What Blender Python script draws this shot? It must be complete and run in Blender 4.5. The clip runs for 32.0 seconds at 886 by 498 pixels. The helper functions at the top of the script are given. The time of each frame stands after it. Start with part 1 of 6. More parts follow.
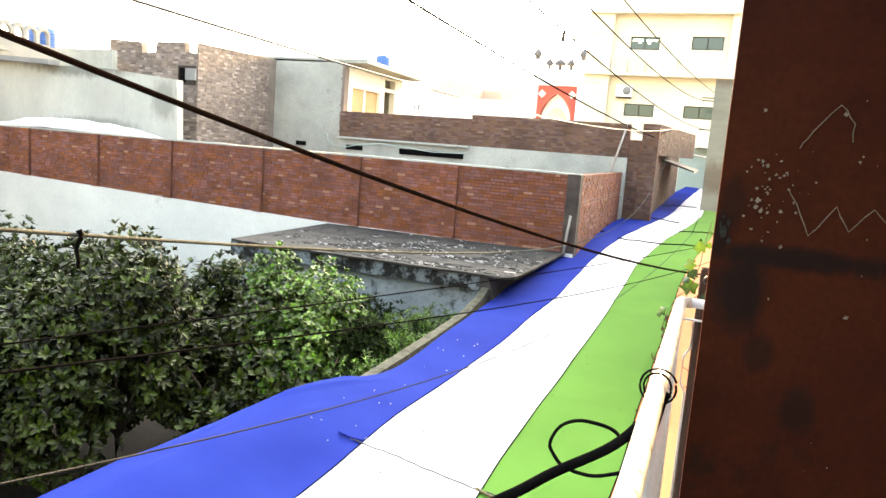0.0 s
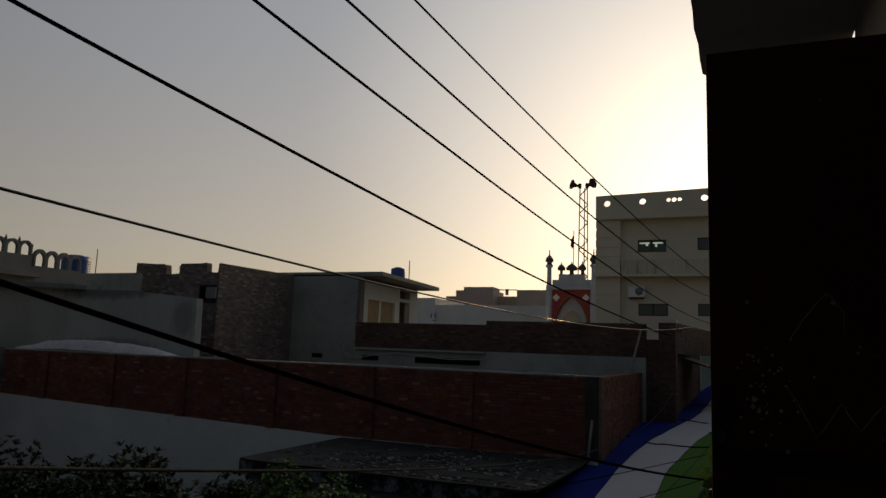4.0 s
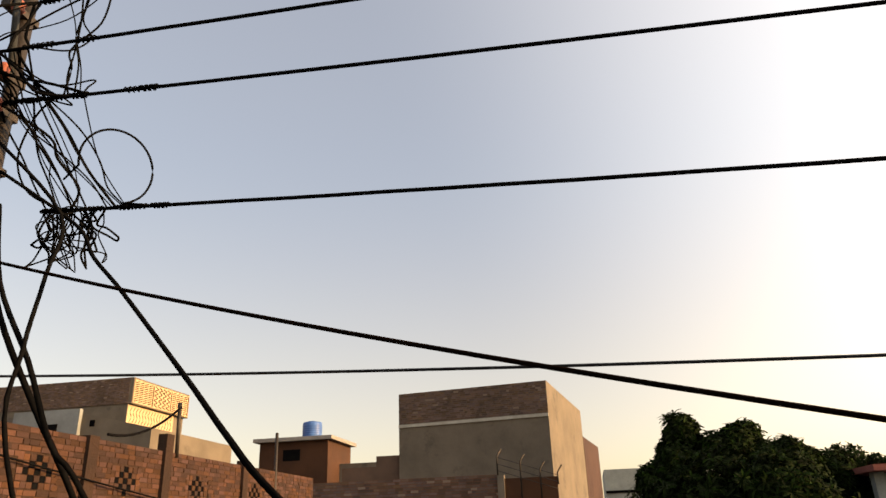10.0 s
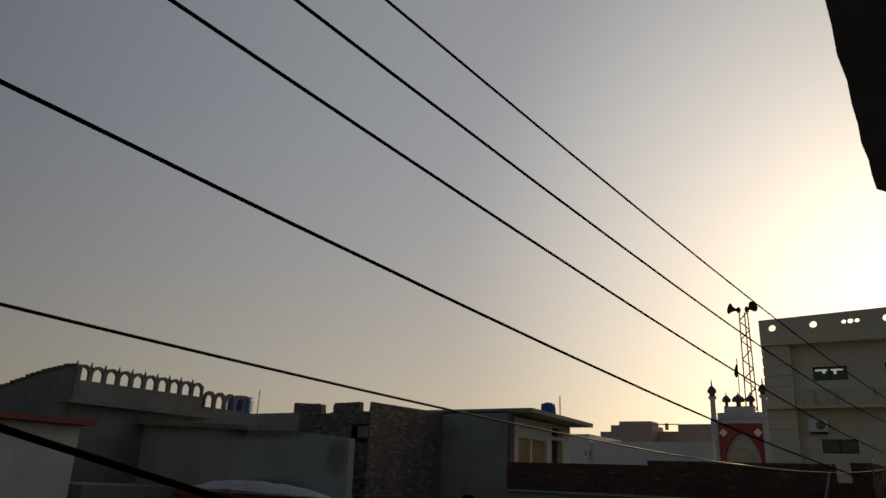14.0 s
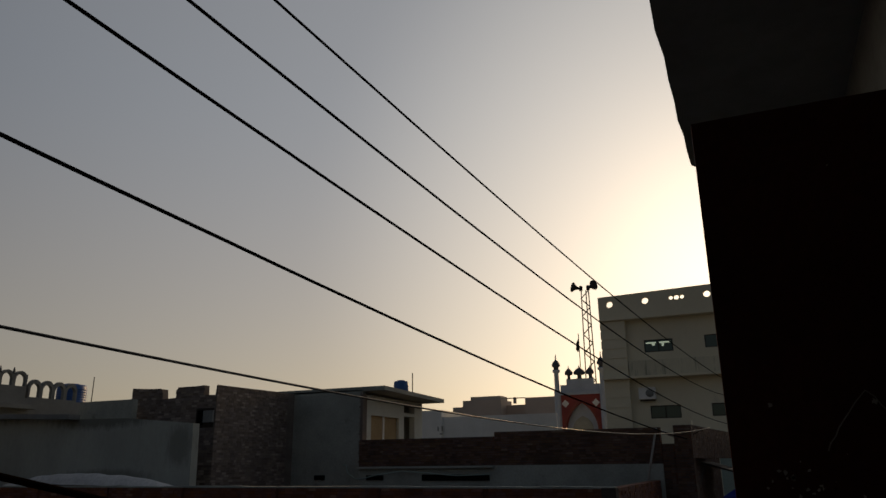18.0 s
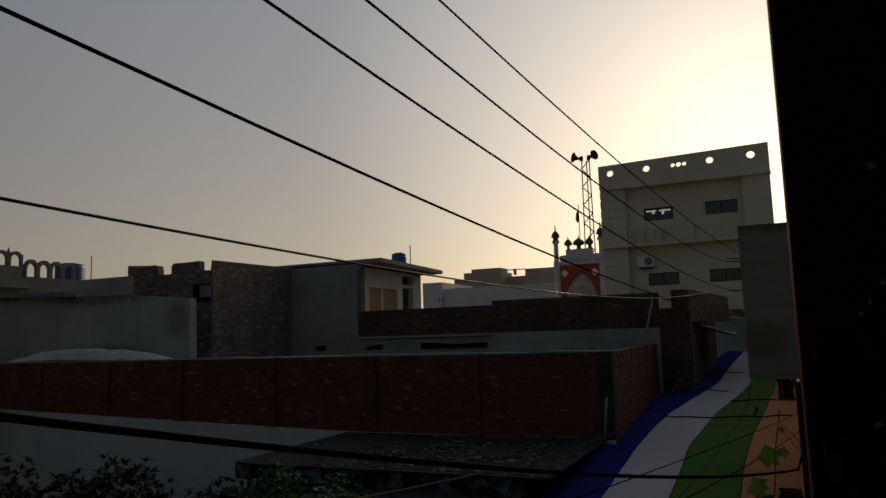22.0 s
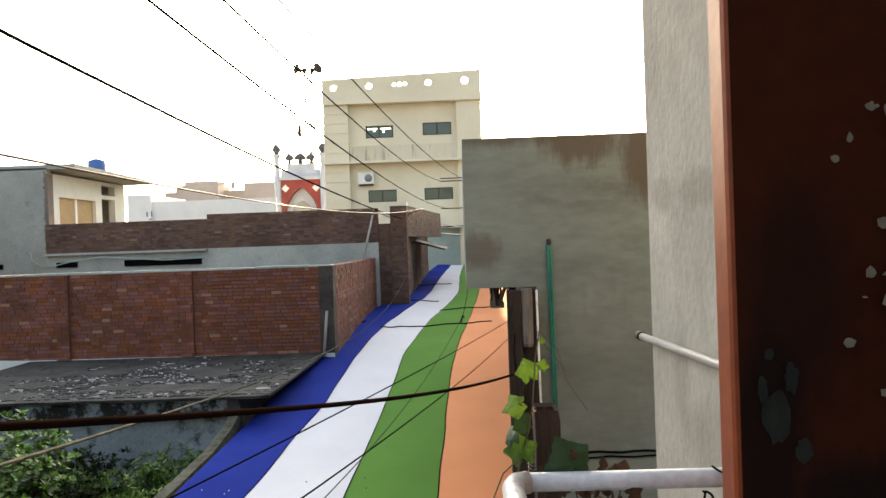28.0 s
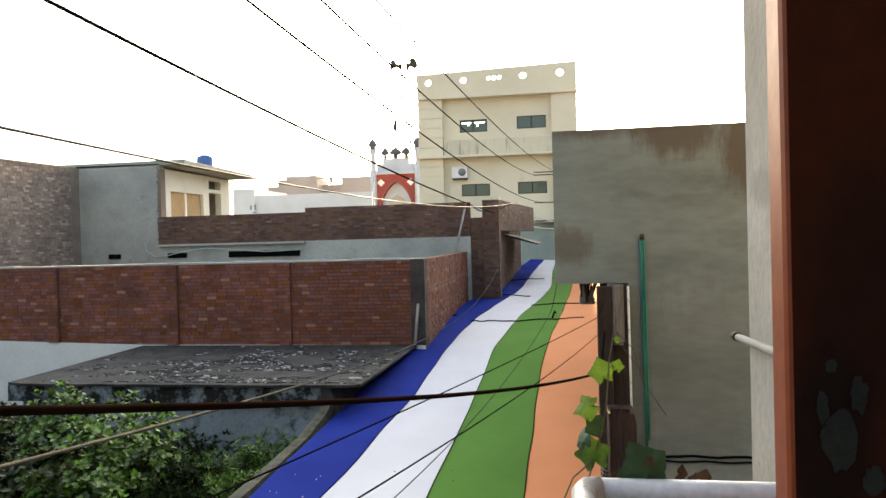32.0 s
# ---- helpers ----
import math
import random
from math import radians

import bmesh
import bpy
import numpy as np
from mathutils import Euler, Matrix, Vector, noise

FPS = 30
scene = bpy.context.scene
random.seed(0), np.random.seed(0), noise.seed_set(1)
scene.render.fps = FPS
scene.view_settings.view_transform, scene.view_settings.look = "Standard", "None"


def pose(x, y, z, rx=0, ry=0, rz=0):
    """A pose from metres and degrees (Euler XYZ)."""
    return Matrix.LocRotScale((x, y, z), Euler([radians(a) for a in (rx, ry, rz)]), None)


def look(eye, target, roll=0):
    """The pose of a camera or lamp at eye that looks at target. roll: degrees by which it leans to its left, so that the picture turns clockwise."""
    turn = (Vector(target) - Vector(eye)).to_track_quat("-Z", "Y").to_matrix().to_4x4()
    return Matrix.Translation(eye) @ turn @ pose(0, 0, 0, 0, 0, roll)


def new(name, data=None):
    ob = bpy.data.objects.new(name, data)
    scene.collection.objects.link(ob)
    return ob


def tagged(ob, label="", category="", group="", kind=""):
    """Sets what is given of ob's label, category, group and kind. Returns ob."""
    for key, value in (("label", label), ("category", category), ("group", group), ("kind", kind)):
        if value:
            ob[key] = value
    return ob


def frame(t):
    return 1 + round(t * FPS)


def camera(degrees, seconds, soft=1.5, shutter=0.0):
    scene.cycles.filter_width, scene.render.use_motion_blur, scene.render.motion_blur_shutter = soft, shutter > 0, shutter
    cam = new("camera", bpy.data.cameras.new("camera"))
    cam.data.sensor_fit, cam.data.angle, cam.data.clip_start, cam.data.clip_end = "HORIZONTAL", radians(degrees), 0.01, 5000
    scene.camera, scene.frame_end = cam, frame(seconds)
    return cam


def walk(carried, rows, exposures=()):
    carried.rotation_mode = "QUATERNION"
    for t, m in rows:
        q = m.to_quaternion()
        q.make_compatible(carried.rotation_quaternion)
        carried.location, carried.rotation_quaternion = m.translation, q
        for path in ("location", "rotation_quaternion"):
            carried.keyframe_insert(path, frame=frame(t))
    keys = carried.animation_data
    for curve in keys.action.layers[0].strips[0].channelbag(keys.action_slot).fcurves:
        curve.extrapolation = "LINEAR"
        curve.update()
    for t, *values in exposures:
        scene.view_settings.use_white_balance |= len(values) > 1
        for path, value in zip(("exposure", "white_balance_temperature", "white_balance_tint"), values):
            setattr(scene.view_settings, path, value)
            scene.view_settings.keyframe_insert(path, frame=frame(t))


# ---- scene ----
cam = camera(63.7, 32.0)
EXPOSURES = [
    (0.0, 4.35, 7650, 6), (0.6, 3.85, 7350, 6), (1.0, 3.4, 7250, 6), (1.5, 2.85, 7050, 8), (2.0, 1.95, 6700, 8), (2.5, 0.55, 6700, 9),
    (4.5, -1.0, 6600, 8), (6.0, -0.85, 6800, 8), (7.0, -0.16, 7100, 8), (8.0, 0.4, 7200, 9), (9.0, 1.08, 7700, 11), (10.0, 1.6, 7850, 11),
    (11.5, 0.85, 7650, 11), (13.0, -0.2, 7000, 8), (14.5, -1.17, 6600, 8), (17.5, -1.14, 6600, 8), (19.0, -1.09, 6600, 8), (21.0, -1.22, 6600, 8),
    (22.0, -1.22, 6600, 8), (22.5, -0.85, 6700, 8), (23.0, -0.25, 6700, 6), (23.5, 1.8, 7000, 6), (24.0, 2.7, 7200, 6), (25.0, 3.65, 7450, 6),
    (26.0, 3.43, 7350, 6), (28.5, 2.76, 7000, 6), (32.0, 2.78, 7000, 6),
]
PATH = [
    (0, (0.3000, 0.3610, 5.5830), (-0.3931, 2.2143, 5.2919), 4.33),
    (0.5, (0.3061, 0.3955, 5.5884), (-0.3540, 2.2762, 5.4230), 5.62),
    (1, (0.3091, 0.4291, 5.5927), (-0.3294, 2.3228, 5.5149), 6.27),
    (1.5, (0.3175, 0.4246, 5.6023), (-0.3295, 2.3171, 5.6040), 6.33),
    (2, (0.3288, 0.4541, 5.6119), (-0.3254, 2.3430, 5.6770), 6.57),
    (2.5, (0.3270, 0.4761, 5.6311), (-0.3532, 2.3509, 5.7813), 4.89),
    (4.5, (0.3810, 0.5020, 5.5790), (-0.4772, 2.2803, 5.8971), -0.46),
    (5, (0.3760, 0.5150, 5.5870), (-0.6950, 2.1709, 5.9200), -1.85),
    (5.5, (0.4210, 0.5190, 5.5970), (-0.7908, 2.0558, 6.0089), -1.94),
    (6, (0.4470, 0.5110, 5.6020), (-0.8783, 1.9293, 6.0837), -1.85),
    (6.5, (0.4540, 0.5220, 5.6180), (-1.0001, 1.7891, 6.1470), -2.35),
    (7, (0.4480, 0.5120, 5.6380), (-1.1020, 1.6390, 6.2100), -3.53),
    (7.5, (0.4430, 0.4670, 5.6310), (-1.1865, 1.4837, 6.1888), -3.01),
    (8, (0.4340, 0.4110, 5.6200), (-1.2735, 1.2558, 6.2288), -1.65),
    (8.5, (0.4210, 0.3570, 5.6390), (-1.4182, 0.7970, 6.2901), -2.78),
    (9, (0.4350, 0.3070, 5.6510), (-1.4194, 0.5020, 6.3742), -2.99),
    (9.5, (0.4640, 0.2770, 5.6460), (-1.3967, 0.1420, 6.3669), -2.09),
    (10, (0.4680, 0.2690, 5.6490), (-1.3580, -0.0660, 6.3930), -2.00),
    (10.5, (0.4310, 0.2890, 5.6470), (-1.4509, 0.2470, 6.3229), -2.19),
    (11, (0.3630, 0.3180, 5.6520), (-1.4782, 0.6430, 6.3621), -0.49),
    (11.5, (0.2890, 0.3500, 5.6520), (-1.4721, 1.0071, 6.3351), -0.20),
    (12, (0.2640, 0.3930, 5.6540), (-1.4054, 1.2842, 6.3012), -0.23),
    (12.5, (0.2780, 0.4400, 5.6420), (-1.2049, 1.6079, 6.3030), -0.49),
    (13, (0.3060, 0.4920, 5.6290), (-1.0418, 1.8238, 6.2689), 0.11),
    (13.5, (0.3233, 0.5589, 5.6638), (-0.9135, 1.9963, 6.2995), 1.57),
    (14, (0.3116, 0.5837, 5.6656), (-0.7862, 2.1349, 6.2890), 2.58),
    (14.5, (0.3046, 0.5909, 5.6357), (-0.7137, 2.2028, 6.2396), 3.65),
    (15, (0.3326, 0.6130, 5.6608), (-0.5647, 2.3004, 6.2504), 2.97),
    (15.5, (0.3495, 0.6274, 5.6874), (-0.4949, 2.3494, 6.2545), 2.61),
    (17.5, (0.3580, 0.7190, 5.6430), (-0.4030, 2.4821, 6.2020), 0.03),
    (18, (0.3610, 0.7290, 5.6170), (-0.3949, 2.4878, 6.1959), -0.65),
    (18.5, (0.4160, 0.7750, 5.5890), (-0.3508, 2.5665, 6.0389), 0.38),
    (19, (0.3970, 0.8410, 5.5660), (-0.3150, 2.6711, 5.9450), -1.88),
    (19.5, (0.3427, 0.9990, 5.5846), (-0.3741, 2.8136, 6.0243), -0.97),
    (20, (0.2544, 1.1629, 5.6052), (-0.3510, 3.0320, 5.9795), -1.10),
    (20.5, (0.1990, 1.1461, 5.5923), (-0.4061, 3.0231, 5.9249), -1.44),
    (21, (0.2147, 1.1213, 5.5835), (-0.5118, 2.9589, 5.8922), -2.04),
    (21.5, (0.2534, 1.2272, 5.5798), (-0.5132, 3.0456, 5.9047), -0.49),
    (22, (0.2720, 1.3600, 5.5650), (-0.5212, 3.1804, 5.8040), -1.80),
    (22.5, (0.2619, 1.4810, 5.5539), (-0.2554, 3.4111, 5.6368), -1.70),
    (23, (0.2027, 1.5579, 5.5289), (-0.1271, 3.5305, 5.5167), -0.03),
    (23.5, (0.1656, 1.6566, 5.5163), (-0.0250, 3.6450, 5.4168), 0.74),
    (24, (0.1864, 1.7123, 5.5058), (-0.0957, 3.6878, 5.3728), -0.49),
    (24.5, (0.1613, 1.7240, 5.5126), (-0.1282, 3.6756, 5.1849), -1.52),
    (25, (0.1552, 1.7307, 5.5255), (-0.1039, 3.7021, 5.3097), -1.25),
    (25.5, (0.1277, 1.7363, 5.5293), (-0.1408, 3.7062, 5.3113), -0.56),
    (26, (0.1233, 1.7310, 5.5271), (-0.1159, 3.7120, 5.3917), -0.12),
    (26.5, (0.1279, 1.7256, 5.5364), (-0.0318, 3.7166, 5.4348), -0.72),
    (28.5, (0.1614, 1.7302, 5.5345), (0.1078, 3.7295, 5.5262), -2.04),
    (29, (0.1644, 1.7442, 5.5335), (0.0749, 3.7420, 5.5052), -1.26),
    (29.5, (0.1663, 1.7739, 5.5214), (0.0292, 3.7685, 5.4692), 0.20),
    (30, (0.1722, 1.7746, 5.5193), (-0.0045, 3.7662, 5.4701), 0.80),
    (30.5, (0.1881, 1.7913, 5.5161), (0.0017, 3.7824, 5.4860), 0.15),
    (31, (0.1800, 1.8080, 5.5220), (0.0410, 3.8028, 5.4830), -1.28),
    (31.5, (0.1790, 1.8033, 5.5203), (-0.0203, 3.7912, 5.4285), -2.55),
    (32, (0.1971, 1.7686, 5.5307), (-0.1196, 3.7432, 5.5020), -1.54),
]
walk(cam, [(t, look(eye, target, roll)) for t, eye, target, roll in PATH], EXPOSURES)

# ---- light ----
SUN_AZ, SUN_EL = radians(0.8), radians(15.0)
GLOW = (5.3, 4.15, 2.95, 1.0)
GLOW_HIGH = (4.2, 4.1, 3.95, 1.0)
CORE = (4.5, 4.1, 3.4, 1.0)
BACK = 0.3
world = bpy.data.worlds.new("world")
scene.world = world
world.use_nodes = True
wn = world.node_tree.nodes
sky = wn.new("ShaderNodeTexSky")
sky.sky_type = 'NISHITA'
sky.sun_disc = False
sky.sun_elevation = SUN_EL
sky.sun_rotation = SUN_AZ
sky.altitude = 200
sky.air_density = 1.0
sky.dust_density = 2.0
sky.ozone_density = 1.5
tint = wn.new("ShaderNodeMix")
tint.data_type = 'RGBA'
tint.blend_type = 'MULTIPLY'
tint.inputs[0].default_value = 1.0
tint.inputs[7].default_value = (0.58, 0.54, 0.52, 1)
haze = wn.new("ShaderNodeMix")
haze.data_type = 'RGBA'
haze.blend_type = 'ADD'
haze.inputs[0].default_value = 1.0
up = wn.new("ShaderNodeSeparateXYZ")
world.node_tree.links.new(wn.new("ShaderNodeTexCoord").outputs["Generated"], up.inputs[0])
low_haze = wn.new("ShaderNodeMapRange")
low_haze.interpolation_type = 'SMOOTHSTEP'
low_haze.inputs[1].default_value = 0.0
low_haze.inputs[2].default_value = 0.5
low_haze.inputs[3].default_value = 1.0
low_haze.inputs[4].default_value = 0.0
world.node_tree.links.new(up.outputs[2], low_haze.inputs[0])
dust = wn.new("ShaderNodeMix")
dust.data_type = 'RGBA'
dust.inputs[6].default_value = (0.84, 0.91, 1.13, 1)
dust.inputs[7].default_value = (1.45, 1.10, 0.78, 1)
world.node_tree.links.new(low_haze.outputs[0], dust.inputs[0])
world.node_tree.links.new(dust.outputs[2], haze.inputs[7])
world.node_tree.links.new(sky.outputs[0], tint.inputs[6])
world.node_tree.links.new(tint.outputs[2], haze.inputs[6])
# haze scatters forward, so the sky brightens towards the sun's side and dims away from it
ahead = wn.new("ShaderNodeVectorMath")
ahead.operation = 'DOT_PRODUCT'
ahead.inputs[1].default_value = (math.sin(SUN_AZ), math.cos(SUN_AZ), 0.25)
world.node_tree.links.new(up.inputs[0].links[0].from_socket, ahead.inputs[0])


def ahead_range(lo, hi, low, high):
    r = wn.new("ShaderNodeMapRange")
    r.interpolation_type = 'SMOOTHSTEP'
    for i, v in enumerate((lo, hi, low, high), 1):
        r.inputs[i].default_value = v
    world.node_tree.links.new(ahead.outputs["Value"], r.inputs[0])
    return r.outputs[0]


def sky_mix(kind, a, b, factor=1.0):
    m = wn.new("ShaderNodeMix")
    m.data_type = 'RGBA'
    m.blend_type = kind
    for i, v in ((0, factor), (6, a), (7, b)):
        if isinstance(v, (float, tuple)):
            m.inputs[i].default_value = v
        else:
            world.node_tree.links.new(v, m.inputs[i])
    return m.outputs[2]


glow = sky_mix('MIX', (0.0, 0.0, 0.0, 1.0), sky_mix('MIX', GLOW_HIGH, GLOW, low_haze.outputs[0]), ahead_range(-0.1, 1.12, 0.0, 1.0))
core = sky_mix('MIX', (0.0, 0.0, 0.0, 1.0), CORE, ahead_range(0.84, 1.03, 0.0, 1.0))
away = sky_mix('MULTIPLY', haze.outputs[2], ahead_range(-1.1, -0.72, BACK, 1.0))
world.node_tree.links.new(sky_mix('ADD', sky_mix('ADD', away, glow), core), wn["Background"].inputs[0])
wn["Background"].inputs[1].default_value = 0.10
sun = new("sun", bpy.data.lights.new("sun", 'SUN'))
sun.data.energy = 3.3
sun.data.angle = radians(0.6)
sun.data.color = (1.0, 0.66, 0.34)
sun_way = Vector((math.sin(SUN_AZ) * math.cos(SUN_EL), math.cos(SUN_AZ) * math.cos(SUN_EL), math.sin(SUN_EL)))
sun.matrix_world = look(sun_way * 100, (0, 0, 0))

# ---- materials ----


def mat(name, c1, c2=None, scale=1.2, rough=0.85, bump=0.25, fine=30.0, metal=0.0, stain=None, stain_scale=0.6, stain_at=0.55,
        stretch=(1, 1, 1), pieces="", vary=0.25, spec=0.3, translucent=0.0, odd=None, odd_share=0.07, grain=0.14):
    """Surface with a slow change of colour, fine grain, relief and stains of their own shape."""
    m = bpy.data.materials.new(name)
    m.use_nodes = True
    t = m.node_tree
    n, l = t.nodes, t.links
    b = n["Principled BSDF"]
    b.inputs["Roughness"].default_value = rough
    b.inputs["Metallic"].default_value = metal
    b.inputs["Specular IOR Level"].default_value = spec
    co = n.new("ShaderNodeTexCoord")
    mp = n.new("ShaderNodeMapping")
    mp.inputs["Scale"].default_value = stretch
    l.new(co.outputs["Object"], mp.inputs[0])
    big = n.new("ShaderNodeTexNoise")
    big.inputs["Scale"].default_value = scale
    big.inputs["Detail"].default_value = 6
    big.inputs["Roughness"].default_value = 0.62
    l.new(mp.outputs[0], big.inputs[0])
    small = n.new("ShaderNodeTexNoise")
    small.inputs["Scale"].default_value = fine
    small.inputs["Detail"].default_value = 4
    l.new(mp.outputs[0], small.inputs[0])
    c2 = c2 or tuple(v * 0.7 for v in c1)
    mix = n.new("ShaderNodeMix")
    mix.data_type = 'RGBA'
    mix.inputs[6].default_value = (*c1, 1)
    mix.inputs[7].default_value = (*c2, 1)
    ramp = n.new("ShaderNodeMapRange")
    ramp.inputs[1].default_value = 0.36
    ramp.inputs[2].default_value = 0.66
    l.new(big.outputs[0], ramp.inputs[0])
    l.new(ramp.outputs[0], mix.inputs[0])
    out = mix.outputs[2]
    if pieces:
        hsv = n.new("ShaderNodeHueSaturation")
        src = n.new("ShaderNodeObjectInfo").outputs["Random"] if pieces == "object" else n.new("ShaderNodeNewGeometry").outputs["Random Per Island"]
        r = n.new("ShaderNodeMapRange")
        r.inputs[3].default_value = 1 - vary
        r.inputs[4].default_value = 1 + vary
        l.new(src, r.inputs[0])
        l.new(r.outputs[0], hsv.inputs["Value"])
        wn_ = n.new("ShaderNodeTexWhiteNoise")
        wn_.noise_dimensions = '1D'
        l.new(src, wn_.inputs["W"])
        r2 = n.new("ShaderNodeMapRange")
        r2.inputs[3].default_value = 0.485
        r2.inputs[4].default_value = 0.515
        l.new(wn_.outputs[0], r2.inputs[0])
        l.new(r2.outputs[0], hsv.inputs["Hue"])
        r3 = n.new("ShaderNodeMapRange")
        r3.inputs[3].default_value = 0.7
        r3.inputs[4].default_value = 1.1
        l.new(wn_.outputs[0], r3.inputs[0])
        l.new(r3.outputs[0], hsv.inputs["Saturation"])
        l.new(out, hsv.inputs["Color"])
        out = hsv.outputs[0]
        if odd:
            pick = n.new("ShaderNodeMath")
            pick.operation = 'GREATER_THAN'
            pick.inputs[1].default_value = 1 - odd_share
            l.new(wn_.outputs[0], pick.inputs[0])
            om = n.new("ShaderNodeMix")
            om.data_type = 'RGBA'
            om.inputs[7].default_value = (*odd, 1)
            l.new(pick.outputs[0], om.inputs[0])
            l.new(out, om.inputs[6])
            out = om.outputs[2]
    g = n.new("ShaderNodeMix")
    g.data_type = 'RGBA'
    g.blend_type = 'MULTIPLY'
    g.inputs[0].default_value = 1.0
    gr = n.new("ShaderNodeMapRange")
    gr.inputs[1].default_value = 0.3
    gr.inputs[2].default_value = 0.7
    gr.inputs[3].default_value = 1 - grain * 1.2
    gr.inputs[4].default_value = 1 + grain * 0.7
    l.new(small.outputs[0], gr.inputs[0])
    l.new(out, g.inputs[6])
    l.new(gr.outputs[0], g.inputs[7])
    out = g.outputs[2]
    if stain:
        st = n.new("ShaderNodeTexNoise")
        st.inputs["Scale"].default_value = stain_scale
        st.inputs["Detail"].default_value = 8
        st.inputs["Roughness"].default_value = 0.7
        l.new(mp.outputs[0], st.inputs[0])
        sr = n.new("ShaderNodeMapRange")
        sr.inputs[1].default_value = stain_at
        sr.inputs[2].default_value = stain_at + 0.12
        l.new(st.outputs[0], sr.inputs[0])
        sm = n.new("ShaderNodeMix")
        sm.data_type = 'RGBA'
        sm.inputs[7].default_value = (*stain, 1)
        l.new(sr.outputs[0], sm.inputs[0])
        l.new(out, sm.inputs[6])
        out = sm.outputs[2]
    l.new(out, b.inputs["Base Color"])
    if bump:
        bp = n.new("ShaderNodeBump")
        bp.inputs["Strength"].default_value = bump
        bp.inputs["Distance"].default_value = 0.02
        l.new(small.outputs[0], bp.inputs["Height"])
        l.new(bp.outputs[0], b.inputs["Normal"])
    if translucent:
        tr = n.new("ShaderNodeBsdfTranslucent")
        l.new(out, tr.inputs[0])
        ms = n.new("ShaderNodeMixShader")
        ms.inputs[0].default_value = translucent
        l.new(b.outputs[0], ms.inputs[1])
        l.new(tr.outputs[0], ms.inputs[2])
        l.new(ms.outputs[0], n["Material Output"].inputs[0])
    return m


M_BRICK = mat("red_brick_pieces", (0.215, 0.068, 0.034), (0.120, 0.041, 0.023), 1.6, 0.9, 0.4, 60, pieces="island", vary=0.2, odd=(0.27, 0.145, 0.095), odd_share=0.035, stain=(0.085, 0.042, 0.028), stain_scale=3.4, stain_at=0.66)
M_BRICK_OB = mat("red_brick_single", (0.215, 0.068, 0.034), (0.120, 0.041, 0.023), 1.6, 0.9, 0.4, 60, pieces="object", vary=0.2, odd=(0.27, 0.145, 0.095), odd_share=0.035, stain=(0.085, 0.042, 0.028), stain_scale=3.4, stain_at=0.66)
M_DULLBRICK = mat("weathered_brick_pieces", (0.128, 0.074, 0.051), (0.082, 0.050, 0.036), 0.8, 0.9, 0.4, 60, pieces="island", vary=0.3, odd=(0.19, 0.135, 0.10), odd_share=0.04)
M_OLDBRICK = mat("old_grey_brick_pieces", (0.205, 0.165, 0.142), (0.150, 0.120, 0.104), 1.2, 0.92, 0.4, 60, pieces="island", vary=0.32, odd=(0.30, 0.26, 0.23), odd_share=0.08)
# far below real brick: the wall's weak grazing light is in this colour
M_ORANGEBRICK = mat("darkened_orange_brick_pieces", (0.060, 0.021, 0.008), (0.040, 0.014, 0.006), 0.8, 0.9, 0.4, 60, pieces="island", vary=0.4, odd=(0.025, 0.011, 0.007), odd_share=0.15)
M_MORTAR = mat("brown_mortar", (0.150, 0.058, 0.034), (0.095, 0.040, 0.025), 2.0, 0.95, 0.5, 50)
M_WHITEWASH = mat("whitewashed_plaster", (0.60, 0.62, 0.565), (0.51, 0.53, 0.485), 0.7, 0.9, 0.05, 14, stain=(0.36, 0.37, 0.36), stain_scale=0.8, stain_at=0.62, grain=0.045)
M_GREY = mat("grey_cement_plaster", (0.215, 0.225, 0.22), (0.155, 0.16, 0.158), 0.9, 0.9, 0.08, 15, stain=(0.10, 0.09, 0.075), stain_scale=0.9, stain_at=0.64, grain=0.045)
M_GREYBLUE = mat("smooth_cement_render", (0.350, 0.362, 0.322), (0.245, 0.258, 0.232), 0.9, 0.9, 0.15, 16, stain=(0.17, 0.172, 0.155), stain_scale=1.1, stain_at=0.60, grain=0.09)
M_PALE = mat("pale_trowelled_plaster", (0.385, 0.360, 0.305), (0.285, 0.266, 0.222), 2.4, 0.95, 0.35, 26, stretch=(1, 1, 0.8), stain=(0.235, 0.218, 0.180), stain_scale=1.7, stain_at=0.60, grain=0.07)
M_YELLOW = mat("pale_yellow_paint", (0.68, 0.63, 0.48), (0.60, 0.555, 0.42), 0.3, 0.85, 0.08, 20, stain=(0.42, 0.41, 0.33), stain_scale=0.5, stain_at=0.66, grain=0.045)
M_PALEGREY = mat("pale_green_grey_cement", (0.37, 0.385, 0.345), (0.29, 0.30, 0.27), 0.5, 0.9, 0.06, 10, stretch=(1, 1, 0.5), grain=0.045)
M_OLDMORTAR = mat("grey_old_mortar", (0.20, 0.175, 0.155), (0.14, 0.12, 0.105), 2.0, 0.95, 0.5, 50)
M_YELLOWSTREAK = mat("streaked_yellow_paint", (0.62, 0.575, 0.43), (0.52, 0.485, 0.37), 0.3, 0.85, 0.08, 20, stretch=(1, 1, 0.12), stain=(0.22, 0.22, 0.17), stain_scale=3.0, stain_at=0.54, grain=0.045)
# cream darkened to hold down the light on these houses
M_CREAM = mat("darkened_cream_render", (0.140, 0.113, 0.085), (0.100, 0.082, 0.062), 0.9, 0.9, 0.2, 30, stain=(0.07, 0.06, 0.047), stain_scale=0.8, stain_at=0.55, grain=0.045)
